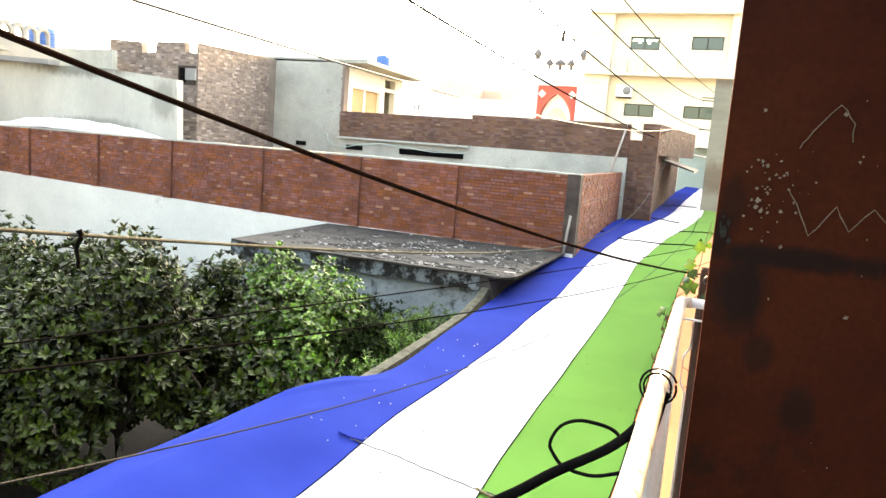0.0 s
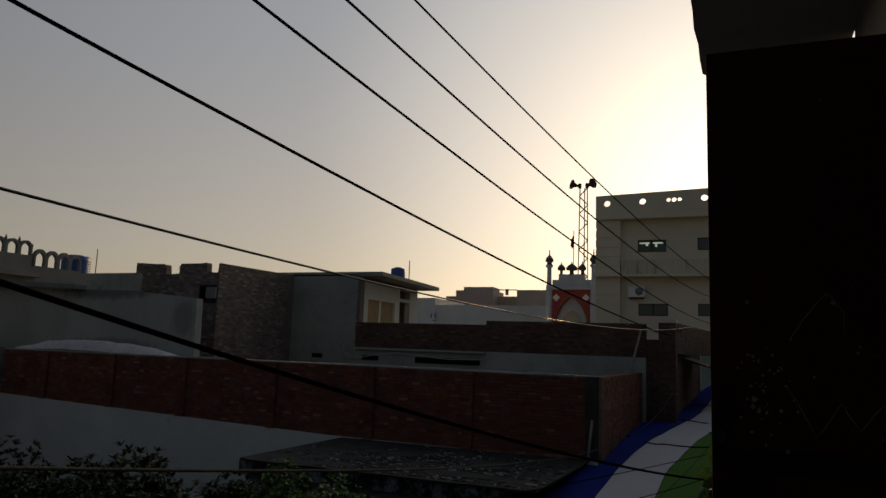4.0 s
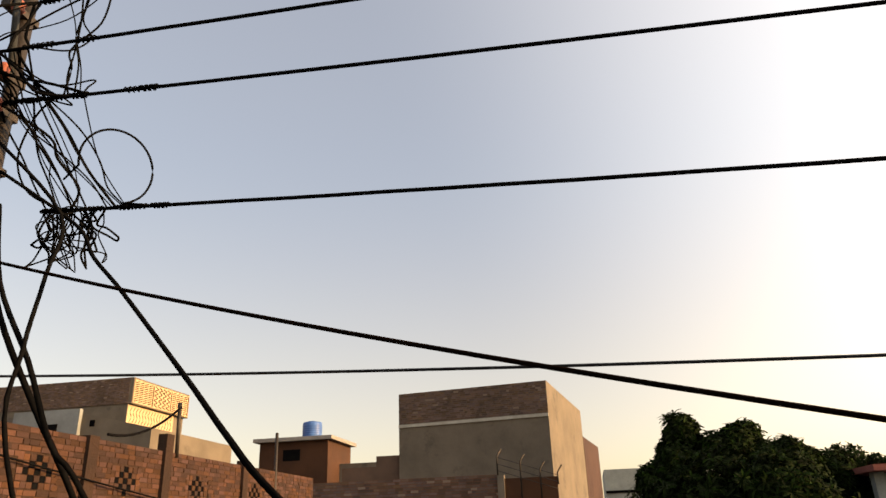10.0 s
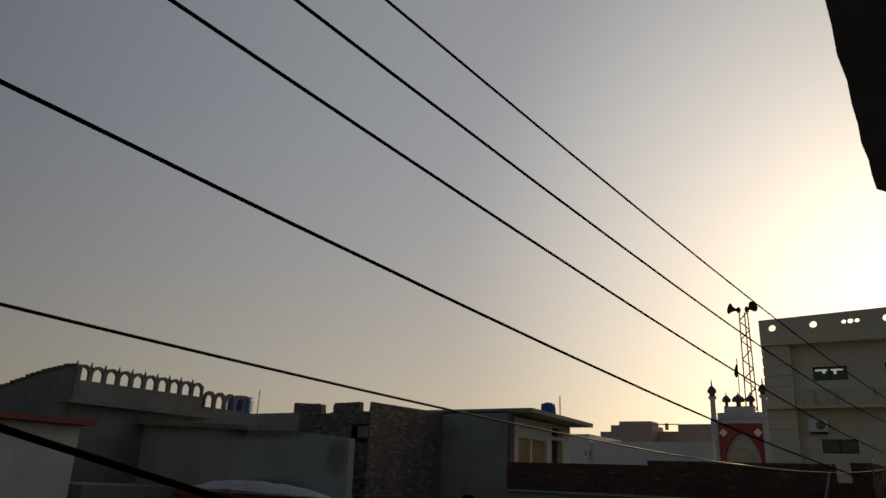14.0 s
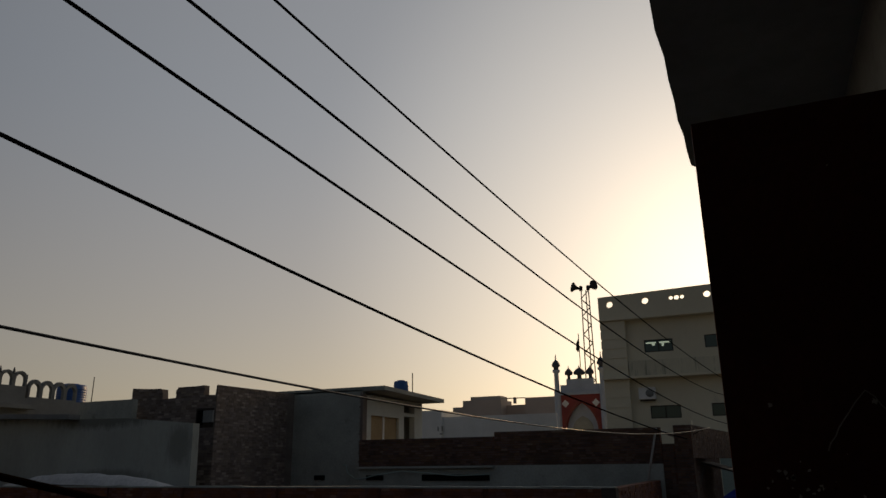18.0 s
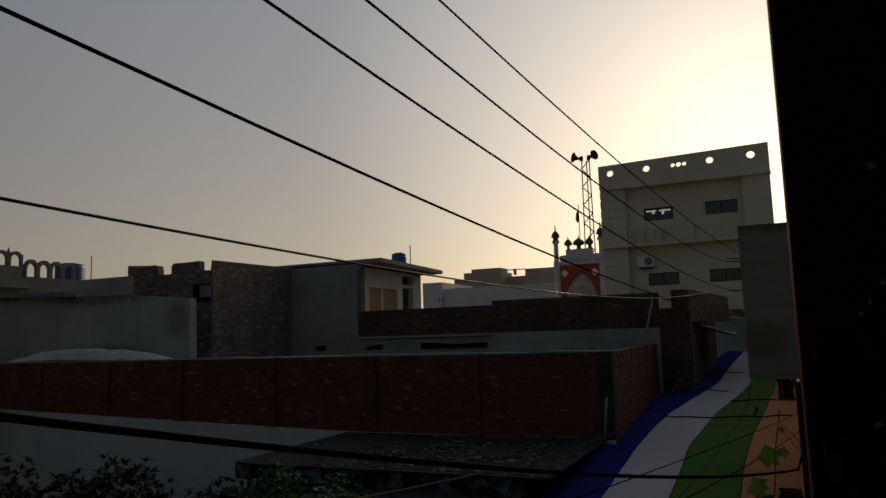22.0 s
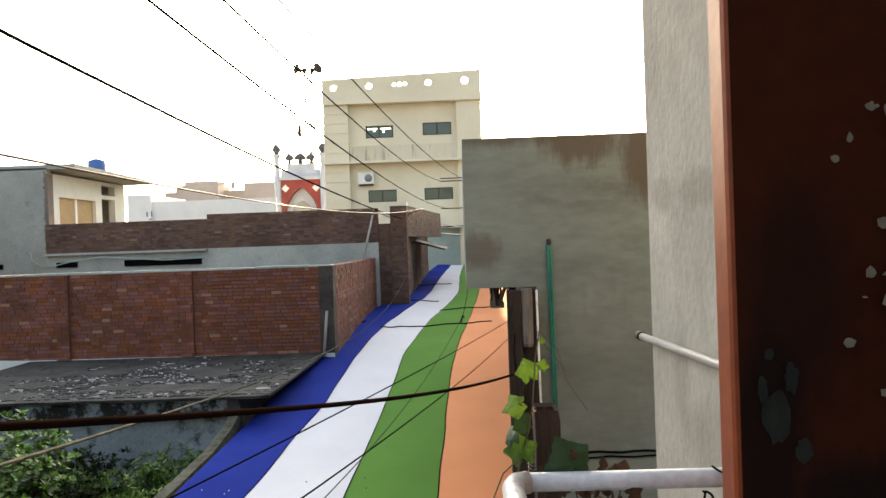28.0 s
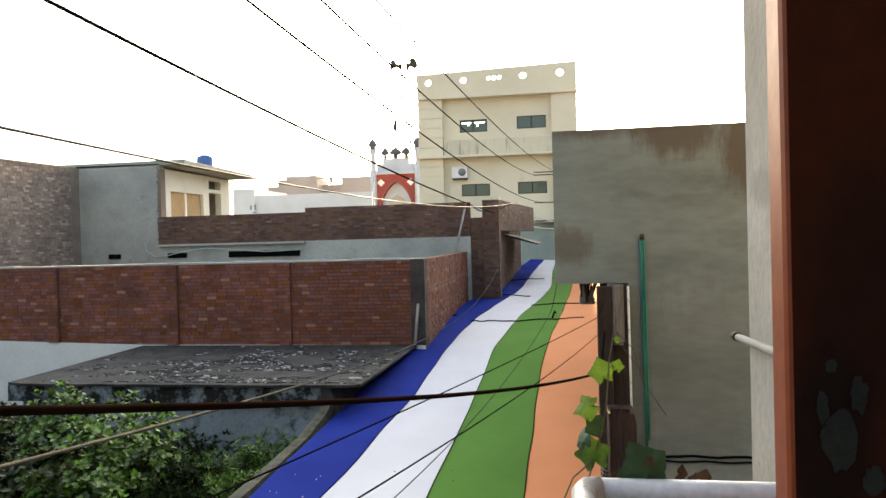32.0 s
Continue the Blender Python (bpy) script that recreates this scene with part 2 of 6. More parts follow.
M_SLAB = mat("mossy_roof_concrete", (0.048, 0.045, 0.040), (0.016, 0.0155, 0.014), 2.2, 0.95, 0.9, 22, stain=(0.125, 0.122, 0.115), stain_scale=9.0, stain_at=0.63)
M_DIRTYWHITE = mat("peeling_white_plaster", (0.27, 0.32, 0.345), (0.19, 0.22, 0.235), 1.2, 0.9, 0.3, 30, stain=(0.02, 0.022, 0.02), stain_scale=2.2, stain_at=0.52)
M_GROUND = mat("dusty_ground", (0.17, 0.14, 0.11), (0.11, 0.095, 0.08), 0.3, 0.95, 0.4, 8)
M_ROOF = mat("dusty_flat_roof", (0.24, 0.22, 0.20), (0.16, 0.15, 0.14), 0.6, 0.95, 0.3, 12)
# door paint darkened for the sheet's shaded face
M_RUST = mat("shaded_rust_red_paint", (0.036, 0.0080, 0.0026), (0.022, 0.0045, 0.0018), 2.6, 0.6, 0.12, 60, stain=(0.006, 0.004, 0.003), stain_scale=2.4, stain_at=0.60, spec=0.06)
# lighter copy of the door paint, skylight on the edge put into it
M_RUSTEDGE = mat("lit_red_oxide_paint", (0.225, 0.044, 0.008), (0.165, 0.031, 0.006), 3.0, 0.5, 0.03, 70, stain=(0.04, 0.02, 0.012), stain_scale=14, stain_at=0.76)
M_CHIP = mat("chipped_bare_primer", (0.17, 0.145, 0.115), (0.09, 0.075, 0.055), 20, 0.7, 0.2, 90)
M_PIPE = mat("white_painted_steel_pipe", (0.62, 0.61, 0.58), (0.50, 0.48, 0.44), 6, 0.35, 0.1, 60, stain=(0.075, 0.050, 0.035), stain_scale=16, stain_at=0.53, spec=0.5)
M_RAIL = mat("grey_white_rail_paint", (0.55, 0.57, 0.58), (0.45, 0.46, 0.47), 6, 0.4, 0.1, 60, stain=(0.10, 0.08, 0.065), stain_scale=14, stain_at=0.66, spec=0.5)
M_WOOD = mat("dark_weathered_wood", (0.062, 0.036, 0.026), (0.035, 0.02, 0.015), 8, 0.85, 0.6, 40, stretch=(4, 4, 0.5))
M_GREYWOOD = mat("silvery_weathered_bamboo", (0.24, 0.22, 0.20), (0.11, 0.10, 0.095), 9, 0.9, 0.6, 40, stretch=(5, 5, 0.5))
M_CABLE = mat("black_cable_sheath", (0.004, 0.004, 0.0045), (0.006, 0.006, 0.006), 10, 1.0, 0.0, 40, spec=0.0)
M_ROPE = mat("pale_rope", (0.042, 0.045, 0.048), (0.03, 0.032, 0.034), 10, 1.0, 0.2, 120, spec=0.0)
M_TWINE = mat("dark_twine", (0.007, 0.0065, 0.007), (0.005, 0.0048, 0.005), 10, 1.0, 0.2, 120, spec=0.0)
M_GREENPIPE = mat("green_hose_plastic", (0.02, 0.17, 0.125), (0.015, 0.12, 0.09), 6, 0.4, 0.05, 60)
M_PVC = mat("grey_pvc_conduit", (0.33, 0.33, 0.31), (0.25, 0.25, 0.235), 6, 0.4, 0.05, 60)
M_STEEL = mat("dark_iron", (0.05, 0.04, 0.035), (0.03, 0.025, 0.02), 6, 0.6, 0.2, 60, metal=0.6)
# the low sun's warm tint is mixed into this steel colour
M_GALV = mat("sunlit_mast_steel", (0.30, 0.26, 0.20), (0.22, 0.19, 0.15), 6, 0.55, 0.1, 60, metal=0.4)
M_BLUETANK = mat("blue_plastic_tank", (0.045, 0.12, 0.33), (0.035, 0.09, 0.27), 3, 0.45, 0.05, 40)
M_REDPAINT = mat("faded_red_paint", (0.27, 0.055, 0.048), (0.21, 0.046, 0.041), 1.2, 0.7, 0.1, 20)
M_WHITEPAINT = mat("white_paint", (0.74, 0.74, 0.72), (0.64, 0.64, 0.62), 0.6, 0.7, 0.1, 20, grain=0.045)
M_BOARD = mat("tan_plywood_board", (0.40, 0.30, 0.16), (0.33, 0.24, 0.13), 1.0, 0.8, 0.1, 20)
# near-black colour gives holes, slots and doorways their inner shade
M_DARK = mat("dark_room_inside", (0.004, 0.004, 0.0045), (0.006, 0.006, 0.006), 2, 1.0, 0.0, 20, spec=0.0)
M_GREENDOOR = mat("pale_green_paint", (0.30, 0.38, 0.34), (0.24, 0.31, 0.28), 1.0, 0.7, 0.1, 20)
M_REDEAVE = mat("red_painted_eave", (0.26, 0.08, 0.055), (0.2, 0.06, 0.045), 1.2, 0.8, 0.1, 20)
M_TARP = mat("dirty_white_tarpaulin", (0.55, 0.54, 0.52), (0.44, 0.43, 0.42), 2.0, 0.6, 0.2, 12)
M_BARK = mat("grey_brown_bark", (0.10, 0.08, 0.06), (0.06, 0.05, 0.04), 4, 0.95, 0.8, 20, stretch=(3, 3, 0.6))
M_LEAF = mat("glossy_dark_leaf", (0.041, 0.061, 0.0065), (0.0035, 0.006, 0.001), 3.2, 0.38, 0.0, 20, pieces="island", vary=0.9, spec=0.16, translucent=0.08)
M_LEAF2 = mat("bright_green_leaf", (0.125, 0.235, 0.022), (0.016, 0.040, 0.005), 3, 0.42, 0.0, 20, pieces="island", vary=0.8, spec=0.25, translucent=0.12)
# leaf colour darkened so the gap among the shrubs looks shaded
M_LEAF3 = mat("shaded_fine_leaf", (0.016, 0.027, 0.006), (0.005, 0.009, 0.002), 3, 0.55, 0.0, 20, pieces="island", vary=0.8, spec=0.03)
M_BLUEWHITE = mat("blue_white_limewash", (0.44, 0.50, 0.58), (0.36, 0.41, 0.48), 0.8, 0.9, 0.1, 20, stain=(0.26, 0.29, 0.33), stain_scale=1.0, stain_at=0.62)
M_DOME = mat("grey_dome_paint", (0.09, 0.095, 0.11), (0.06, 0.062, 0.07), 3, 0.6, 0.1, 30)
M_GLOSSCABLE = mat("glossy_black_sheath", (0.006, 0.006, 0.0065), (0.008, 0.008, 0.008), 10, 0.38, 0.0, 40, spec=0.3)
M_BROWNCABLE = mat("dark_brown_cable_sheath", (0.016, 0.009, 0.007), (0.008, 0.006, 0.005), 10, 1.0, 0.0, 40, spec=0.0)
M_MOSSRIM = mat("mossy_wall_rim", (0.085, 0.084, 0.062), (0.022, 0.024, 0.014), 7, 0.95, 0.8, 40)
M_PALEROPE = mat("pale_nylon_rope", (0.095, 0.105, 0.10), (0.055, 0.06, 0.058), 10, 1.0, 0.2, 120, spec=0.0)
M_PALEPOLE = mat("pale_peeled_pole", (0.36, 0.33, 0.29), (0.24, 0.22, 0.19), 5, 0.9, 0.3, 40, stretch=(4, 4, 0.5))
# sheath made pale to carry the white sunlight on the cables
M_PALECABLE = mat("sun_whitened_cable", (0.42, 0.41, 0.39), (0.34, 0.33, 0.31), 6, 0.7, 0.0, 40)
M_MANGO = mat("mango_leaf", (0.014, 0.025, 0.0045), (0.006, 0.012, 0.0025), 2, 0.8, 0.0, 20, pieces="island", vary=0.7, spec=0.03, translucent=0.05)
M_VINE = mat("gourd_leaf", (0.072, 0.145, 0.016), (0.042, 0.092, 0.011), 30, 0.55, 0.5, 90, translucent=0.3)
# darker copy of the gourd leaf with shade put into its green
M_VINEDARK = mat("shaded_gourd_leaf", (0.030, 0.068, 0.022), (0.018, 0.044, 0.014), 14, 0.6, 0.3, 40, translucent=0.1)
M_VINEYELLOW = mat("yellowed_gourd_leaf", (0.36, 0.24, 0.03), (0.34, 0.14, 0.02), 14, 0.6, 0.3, 40, translucent=0.4)
M_VINEDRY = mat("dry_brown_leaf", (0.085, 0.045, 0.02), (0.035, 0.02, 0.012), 40, 0.8, 0.3, 40, translucent=0.2)
M_STEM = mat("green_stem", (0.12, 0.11, 0.05), (0.075, 0.05, 0.03), 14, 0.7, 0.1, 40)
M_CLOTH_BLUE = mat("blue_canopy_cloth", (0.017, 0.036, 0.25), (0.012, 0.026, 0.21), 0.8, 0.9, 0.1, 300, translucent=0.2, spec=0.03)
M_CLOTH_WHITE = mat("white_canopy_cloth", (0.62, 0.63, 0.68), (0.56, 0.57, 0.62), 0.8, 0.85, 0.1, 300, translucent=0.2)
M_CLOTH_GREEN = mat("green_canopy_cloth", (0.095, 0.225, 0.042), (0.082, 0.195, 0.036), 0.8, 0.9, 0.1, 300, translucent=0.2, spec=0.05)
M_CLOTH_ORANGE = mat("orange_canopy_cloth", (0.70, 0.26, 0.105), (0.64, 0.235, 0.095), 0.8, 0.85, 0.1, 300, translucent=0.2)


def glass(name, colour, rough=0.05):
    m = bpy.data.materials.new(name)
    m.use_nodes = True
    b = m.node_tree.nodes["Principled BSDF"]
    b.inputs["Base Color"].default_value = (*colour, 1)
    b.inputs["Roughness"].default_value = rough
    b.inputs["Specular IOR Level"].default_value = 0.8
    return m


M_STAINGREY = mat("grey_cement_with_damp", (0.165, 0.198, 0.190), (0.108, 0.132, 0.128), 1.5, 0.9, 0.12, 14, stain=(0.088, 0.104, 0.10), stain_scale=1.4, stain_at=0.60, stretch=(0.5, 0.5, 1.4), grain=0.08)
# weathered wood darkened to paint the unlit void beneath the overhang
M_DARKWOOD = mat("shade_dark_prop", (0.030, 0.021, 0.016), (0.016, 0.012, 0.010), 5, 0.9, 0.6, 40, stretch=(6, 6, 0.6))


def damp(m, spots, colour):
    """Irregular damp stains and darkened spots, each round its own place, on a material."""
    t = m.node_tree
    n, l = t.nodes, t.links
    b = n["Principled BSDF"]
    co = n.new("ShaderNodeTexCoord")
    src = b.inputs["Base Color"].links[0].from_socket
    nz = n.new("ShaderNodeTexNoise")
    nz.inputs["Scale"].default_value = 6.5
    nz.inputs["Detail"].default_value = 9
    nz.inputs["Roughness"].default_value = 0.72
    st = n.new("ShaderNodeMapping")
    st.inputs["Scale"].default_value = (1.6, 1.6, 0.42)
    l.new(co.outputs["Object"], st.inputs[0])
    l.new(st.outputs[0], nz.inputs[0])
    for place, size, amount in spots:
        mp = n.new("ShaderNodeMapping")
        mp.vector_type = 'TEXTURE'
        mp.inputs["Location"].default_value = place
        mp.inputs["Scale"].default_value = size
        l.new(co.outputs["Object"], mp.inputs[0])
        gr = n.new("ShaderNodeTexGradient")
        gr.gradient_type = 'SPHERICAL'
        l.new(mp.outputs[0], gr.inputs[0])
        ad = n.new("ShaderNodeMath")
        ad.operation = 'ADD'
        l.new(gr.outputs[1], ad.inputs[0])
        l.new(nz.outputs[0], ad.inputs[1])
        mr = n.new("ShaderNodeMapRange")
        mr.inputs[1].default_value = 0.74
        mr.inputs[2].default_value = 1.1
        mr.inputs[4].default_value = amount
        l.new(ad.outputs[0], mr.inputs[0])
        mx = n.new("ShaderNodeMix")
        mx.data_type = 'RGBA'
        mx.inputs[7].default_value = (*colour, 1)
        l.new(mr.outputs[0], mx.inputs[0])
        l.new(src, mx.inputs[6])
        src = mx.outputs[2]
    l.new(src, b.inputs["Base Color"])


damp(M_STAINGREY, [((1.15, 7.6, 6.37), (0.55, 1.0, 0.42), 0.85), ((1.66, 7.6, 6.25), (0.32, 1.0, 0.7), 0.9), ((0.28, 7.6, 5.45), (0.32, 1.0, 0.25), 0.6), ((0.5, 7.6, 6.42), (0.9, 1.0, 0.2), 0.7), ((1.3, 7.6, 4.4), (0.8, 1, 1.2), 0.25)], (0.070, 0.056, 0.042))

# the spots at 5.16 and 5.04 paint the buckled crease's shade
damp(M_RUST, [((0.325, 2.13, 5.43), (0.035, 1.0, 0.075), 0.8), ((0.375, 2.13, 5.30), (0.10, 1.0, 0.17), 0.9), ((0.47, 2.13, 5.385), (0.34, 1.0, 0.045), 0.9), ((0.44, 2.13, 5.16), (0.06, 1.0, 0.08), 0.6), ((0.53, 2.13, 5.04), (0.06, 1.0, 0.09), 0.6), ((0.34, 2.13, 5.5), (0.05, 1.0, 0.12), 0.6)], (0.006, 0.0035, 0.003))
damp(M_PALEGREY, [((-17.5, 16.5, 7.05), (3.4, 1.0, 0.5), 0.75), ((-14.4, 16.5, 6.2), (0.7, 1.0, 0.9), 0.5), ((-17.0, 16.5, 5.4), (2.6, 1.0, 0.3), 0.5), ((-22.0, 16.5, 7.3), (3.0, 1.0, 0.5), 0.6)], (0.095, 0.095, 0.08))

# damp run-off and clusters of pits on the house's own plaster
damp(M_PALE, [((1.0, 4.75, 5.70), (1.0, 0.30, 0.13), 0.55), ((1.0, 4.25, 5.69), (1.0, 0.42, 0.11), 0.6), ((1.0, 3.75, 5.74), (1.0, 0.45, 0.14), 0.65), ((1.0, 4.2, 4.78), (1.0, 0.40, 0.30), 0.45), ((1.0, 4.55, 4.95), (1.0, 0.14, 0.4), 0.4)], (0.205, 0.182, 0.148))
M_PEELED = mat("grey_green_bare_primer", (0.0085, 0.011, 0.0075), (0.004, 0.005, 0.004), 26, 0.8, 0.3, 120)
M_TUBE = bpy.data.materials.new("lit_fluorescent_tube")
M_TUBE.use_nodes = True
M_TUBE.node_tree.nodes["Principled BSDF"].inputs["Emission Color"].default_value = (0.85, 1.0, 0.72, 1)
M_TUBE.node_tree.nodes["Principled BSDF"].inputs["Emission Strength"].default_value = 0.55

M_GLASS = glass("green_tinted_window_glass", (0.03, 0.055, 0.045))

# ---- mesh tools ----


def part(name, bm, material, parent=None, label=""):
    me = bpy.data.meshes.new(name)
    bmesh.ops.recalc_face_normals(bm, faces=bm.faces[:])
    bm.to_mesh(me)
    bm.free()
    me.materials.append(material)
    ob = new(name, me)
    if parent:
        ob.parent = parent
    if label:
        ob["label"] = label
    return ob


def raw(name, verts, faces, material, parent=None, smooth=False):
    me = bpy.data.meshes.new(name)
    me.from_pydata(verts, [], faces)
    me.materials.append(material)
    if smooth:
        me.polygons.foreach_set("use_smooth", [True] * len(me.polygons))
    ob = new(name, me)
    if parent:
        ob.parent = parent
    return ob


def empty(name, label, category, group="", kind=""):
    return tagged(new(name), label, category, group, kind)


def box(bm, x0, x1, y0, y1, z0, z1, bevel=0.0):
    vs = [bm.verts.new((x, y, z)) for z in (z0, z1) for x, y in ((x0, y0), (x1, y0), (x1, y1), (x0, y1))]
    fs = [bm.faces.new([vs[i] for i in f]) for f in ((3, 2, 1, 0), (4, 5, 6, 7), (0, 1, 5, 4), (1, 2, 6, 5), (2, 3, 7, 6), (3, 0, 4, 7))]
    if bevel:
        es = list({e for f in fs for e in f.edges})
        bmesh.ops.bevel(bm, geom=es, offset=bevel, segments=2, affect='EDGES', profile=0.5)
    return bm


def boxp(name, x0, x1, y0, y1, z0, z1, material, parent=None, label="", bevel=0.0):
    return part(name, box(bmesh.new(), x0, x1, y0, y1, z0, z1, bevel), material, parent, label)


def prism(bm, loop, axis, a, b):
    """Loop of 2D points swept from a to b along axis 'x', 'y' or 'z'."""
    def place(u, v, w):
        return {"x": (w, u, v), "y": (u, w, v), "z": (u, v, w)}[axis]
    lo = [bm.verts.new(place(u, v, a)) for u, v in loop]
    hi = [bm.verts.new(place(u, v, b)) for u, v in loop]
    n = len(loop)
    bm.faces.new(lo)
    bm.faces.new(hi[::-1])
    for i in range(n):
        bm.faces.new((lo[i], hi[i], hi[(i + 1) % n], lo[(i + 1) % n]))
    return bm


def pierced(bm, outline, holes, axis, a, b):
    """A wall sheet with holes through it: outline and holes are 2D loops; it lies across axis from a to b."""
    def place(u, v, w):
        return {"x": (w, u, v), "y": (u, w, v), "z": (u, v, w)}[axis]
    edges = []
    for loop in (outline, *holes):
        vs = [bm.verts.new(place(u, v, a)) for u, v in loop]
        edges += [bm.edges.new((vs[i], vs[(i + 1) % len(vs)])) for i in range(len(vs))]
    res = bmesh.ops.triangle_fill(bm, use_beauty=True, use_dissolve=False, edges=edges)
    faces = [g for g in res["geom"] if isinstance(g, bmesh.types.BMFace)]
    ext = bmesh.ops.extrude_face_region(bm, geom=faces)
    moved = [g for g in ext["geom"] if isinstance(g, bmesh.types.BMVert)]
    d = {"x": (b - a, 0, 0), "y": (0, b - a, 0), "z": (0, 0, b - a)}[axis]
    bmesh.ops.translate(bm, verts=moved, vec=d)
    return bm


def rect(u0, u1, v0, v1):
    return [(u0, v0), (u1, v0), (u1, v1), (u0, v1)]


def ring(u, v, r, n=14):
    return [(u + r * math.cos(2 * math.pi * i / n), v + r * math.sin(2 * math.pi * i / n)) for i in range(n)]


def tube(bm, points, radius, sides=6, taper=1.0):
    """A round bar through the points."""
    pts = [Vector(p) for p in points]
    rings = []
    for i, p in enumerate(pts):
        d = (pts[min(i + 1, len(pts) - 1)] - pts[max(i - 1, 0)]).normalized()
        side = d.cross(Vector((0, 0, 1)))
        if side.length < 0.05:
            side = d.cross(Vector((1, 0, 0)))
        side.normalize()
        up = side.cross(d)
        r = radius * (1 + (taper - 1) * i / max(1, len(pts) - 1))
        rings.append([bm.verts.new(p + side * r * math.cos(2 * math.pi * k / sides) + up * r * math.sin(2 * math.pi * k / sides)) for k in range(sides)])
    for a, b in zip(rings, rings[1:]):
        for k in range(sides):
            f = bm.faces.new((a[k], a[(k + 1) % sides], b[(k + 1) % sides], b[k]))
            f.smooth = True
    bm.faces.new(rings[0][::-1])
    bm.faces.new(rings[-1])
    return bm


def smooth_path(points, per=6):
    """The points joined by a smooth curve."""
    pts = [Vector(p) for p in points]
    out = []
    for i in range(len(pts) - 1):
        p0, p1, p2, p3 = pts[max(0, i - 1)], pts[i], pts[i + 1], pts[min(len(pts) - 1, i + 2)]
        for k in range(per):
            u = k / per
            out.append(0.5 * (2 * p1 + (p2 - p0) * u + (2 * p0 - 5 * p1 + 4 * p2 - p3) * u * u + (3 * p1 - 3 * p2 + p3 - p0) * u ** 3))
    return out + [pts[-1]]


def hang(p0, p1, sag, n=40, ease=1.0):
    """Points of a cable hung between two places."""
    a, b = Vector(p0), Vector(p1)
    out = []
    for i in range(n + 1):
        u = (i / n) ** ease
        q = a.lerp(b, u)
        q.z -= 4 * sag * u * (1 - u)
        out.append(q)
    return out


def lathe(bm, x, y, profile, n=16):
    """Profile of (radius, z) turned round the upright axis at x, y."""
    rings = []
    for r, z in profile:
        rings.append([bm.verts.new((x + max(r, 0.001) * math.cos(2 * math.pi * k / n), y + max(r, 0.001) * math.sin(2 * math.pi * k / n), z)) for k in range(n)])
    for a, b in zip(rings, rings[1:]):
        for k in range(n):
            f = bm.faces.new((a[k], a[(k + 1) % n], b[(k + 1) % n], b[k]))
            f.smooth = True
    bm.faces.new(rings[0][::-1])
    bm.faces.new(rings[-1])
    return bm


def cable(name, points, radius, material, label, sides=6, group="overhead wires"):
    return tagged(part(name, tube(bmesh.new(), points, radius, sides), material), label, "cable", group)


BRICK_FACES = [(0, 1, 2, 3), (0, 4, 5, 1), (1, 5, 6, 2), (2, 6, 7, 3), (3, 7, 4, 0)]


def brick_cells(length, height, rnd, bl=0.205, bh=0.070):
    """Courses of bricks as (u0, u1, v0, v1), joints left between them."""
    rows = max(1, round(height / bh))
    h = height / rows
    cells = []
    for r in range(rows):
        u = -bl * (0.5 if r % 2 else 0.0)
        while u < length:
            w = bl * rnd.choice((1.0, 1.0, 1.0, 0.5, 0.78))
            a, b = max(0.0, u), min(length, u + w)
            if b - a > 0.05:
                cells.append((a + 0.005, b - 0.005, r * h + 0.006, (r + 1) * h - 0.006))
            u += w
    return cells


def brick_mesh(cells, origin, along, out, depth, rnd):
    """Joined bricks proud of a face: origin, the unit way along it and out of it."""
    verts, faces = [], []
    o, a, w = Vector(origin), Vector(along), Vector(out)
    up = Vector((0, 0, 1))
    for u0, u1, v0, v1 in cells:
        d = depth * rnd.uniform(0.35, 1.15)
        n = len(verts)
        j = [rnd.uniform(-0.004, 0.004) for _ in range(4)]
        for u, v in ((u0 + j[0], v0), (u1 + j[1], v0), (u1 + j[2], v1), (u0 + j[3], v1)):
            verts.append(o + a * u + up * v + w * d)
        for u, v in ((u0, v0), (u1, v0), (u1, v1), (u0, v1)):
            verts.append(o + a * u + up * v)
        faces += [tuple(n + i for i in f) for f in BRICK_FACES]
    return verts, faces


def brick_face(name, origin, along, out, length, height, material, parent, seed=0, depth=0.014, keep=None, label=""):
    """The bricks of one face of a wall as joined real geometry; returns the cells that keep() held back."""
    rnd = random.Random(seed)
    cells = brick_cells(length, height, rnd)
    held = [c for c in cells if keep and not keep(c)]
    cells = [c for c in cells if not keep or keep(c)]
    v, f = brick_mesh(cells, origin, along, out, depth, rnd)
    ob = raw(name, v, f, material, parent)
    tagged(ob, label, kind="stuff")
    return held

# ---- large structure ----
X, Y = Vector((1, 0, 0)), Vector((0, 1, 0))
ground = tagged(boxp("ground", -2500, 2500, -2500, 2500, -0.4, 0.0, M_GROUND), "dusty brown ground between the houses", "ground", kind="structure")

# own house: front wall, balcony floor, roof slab, closing walls
wall_front = tagged(boxp("wall_front", 1.0, 1.25, -4.0, 4.98, 0, 9.0, M_PALE), "pale coarse cement plaster house wall with dark specks", "wall", kind="structure")
floor_balcony = tagged(boxp("floor_balcony", 0.10, 1.0, -4.0, 3.12, 3.9, 4.05, M_GREY), "grey cement balcony floor slab", "floor", kind="structure")
wall_back = tagged(boxp("wall_back", 0.10, 1.25, -4.2, -4.0, 0, 9.0, M_PALE), "plain plastered end wall of the balcony", "wall", kind="structure")
wall_house_side = tagged(boxp("wall_house_side", 1.25, 7.0, 4.73, 4.98, 0, 9.0, M_PALE), "plastered side wall of the house", "wall", kind="structure")
bm = bmesh.new()
rnd = random.Random(5)
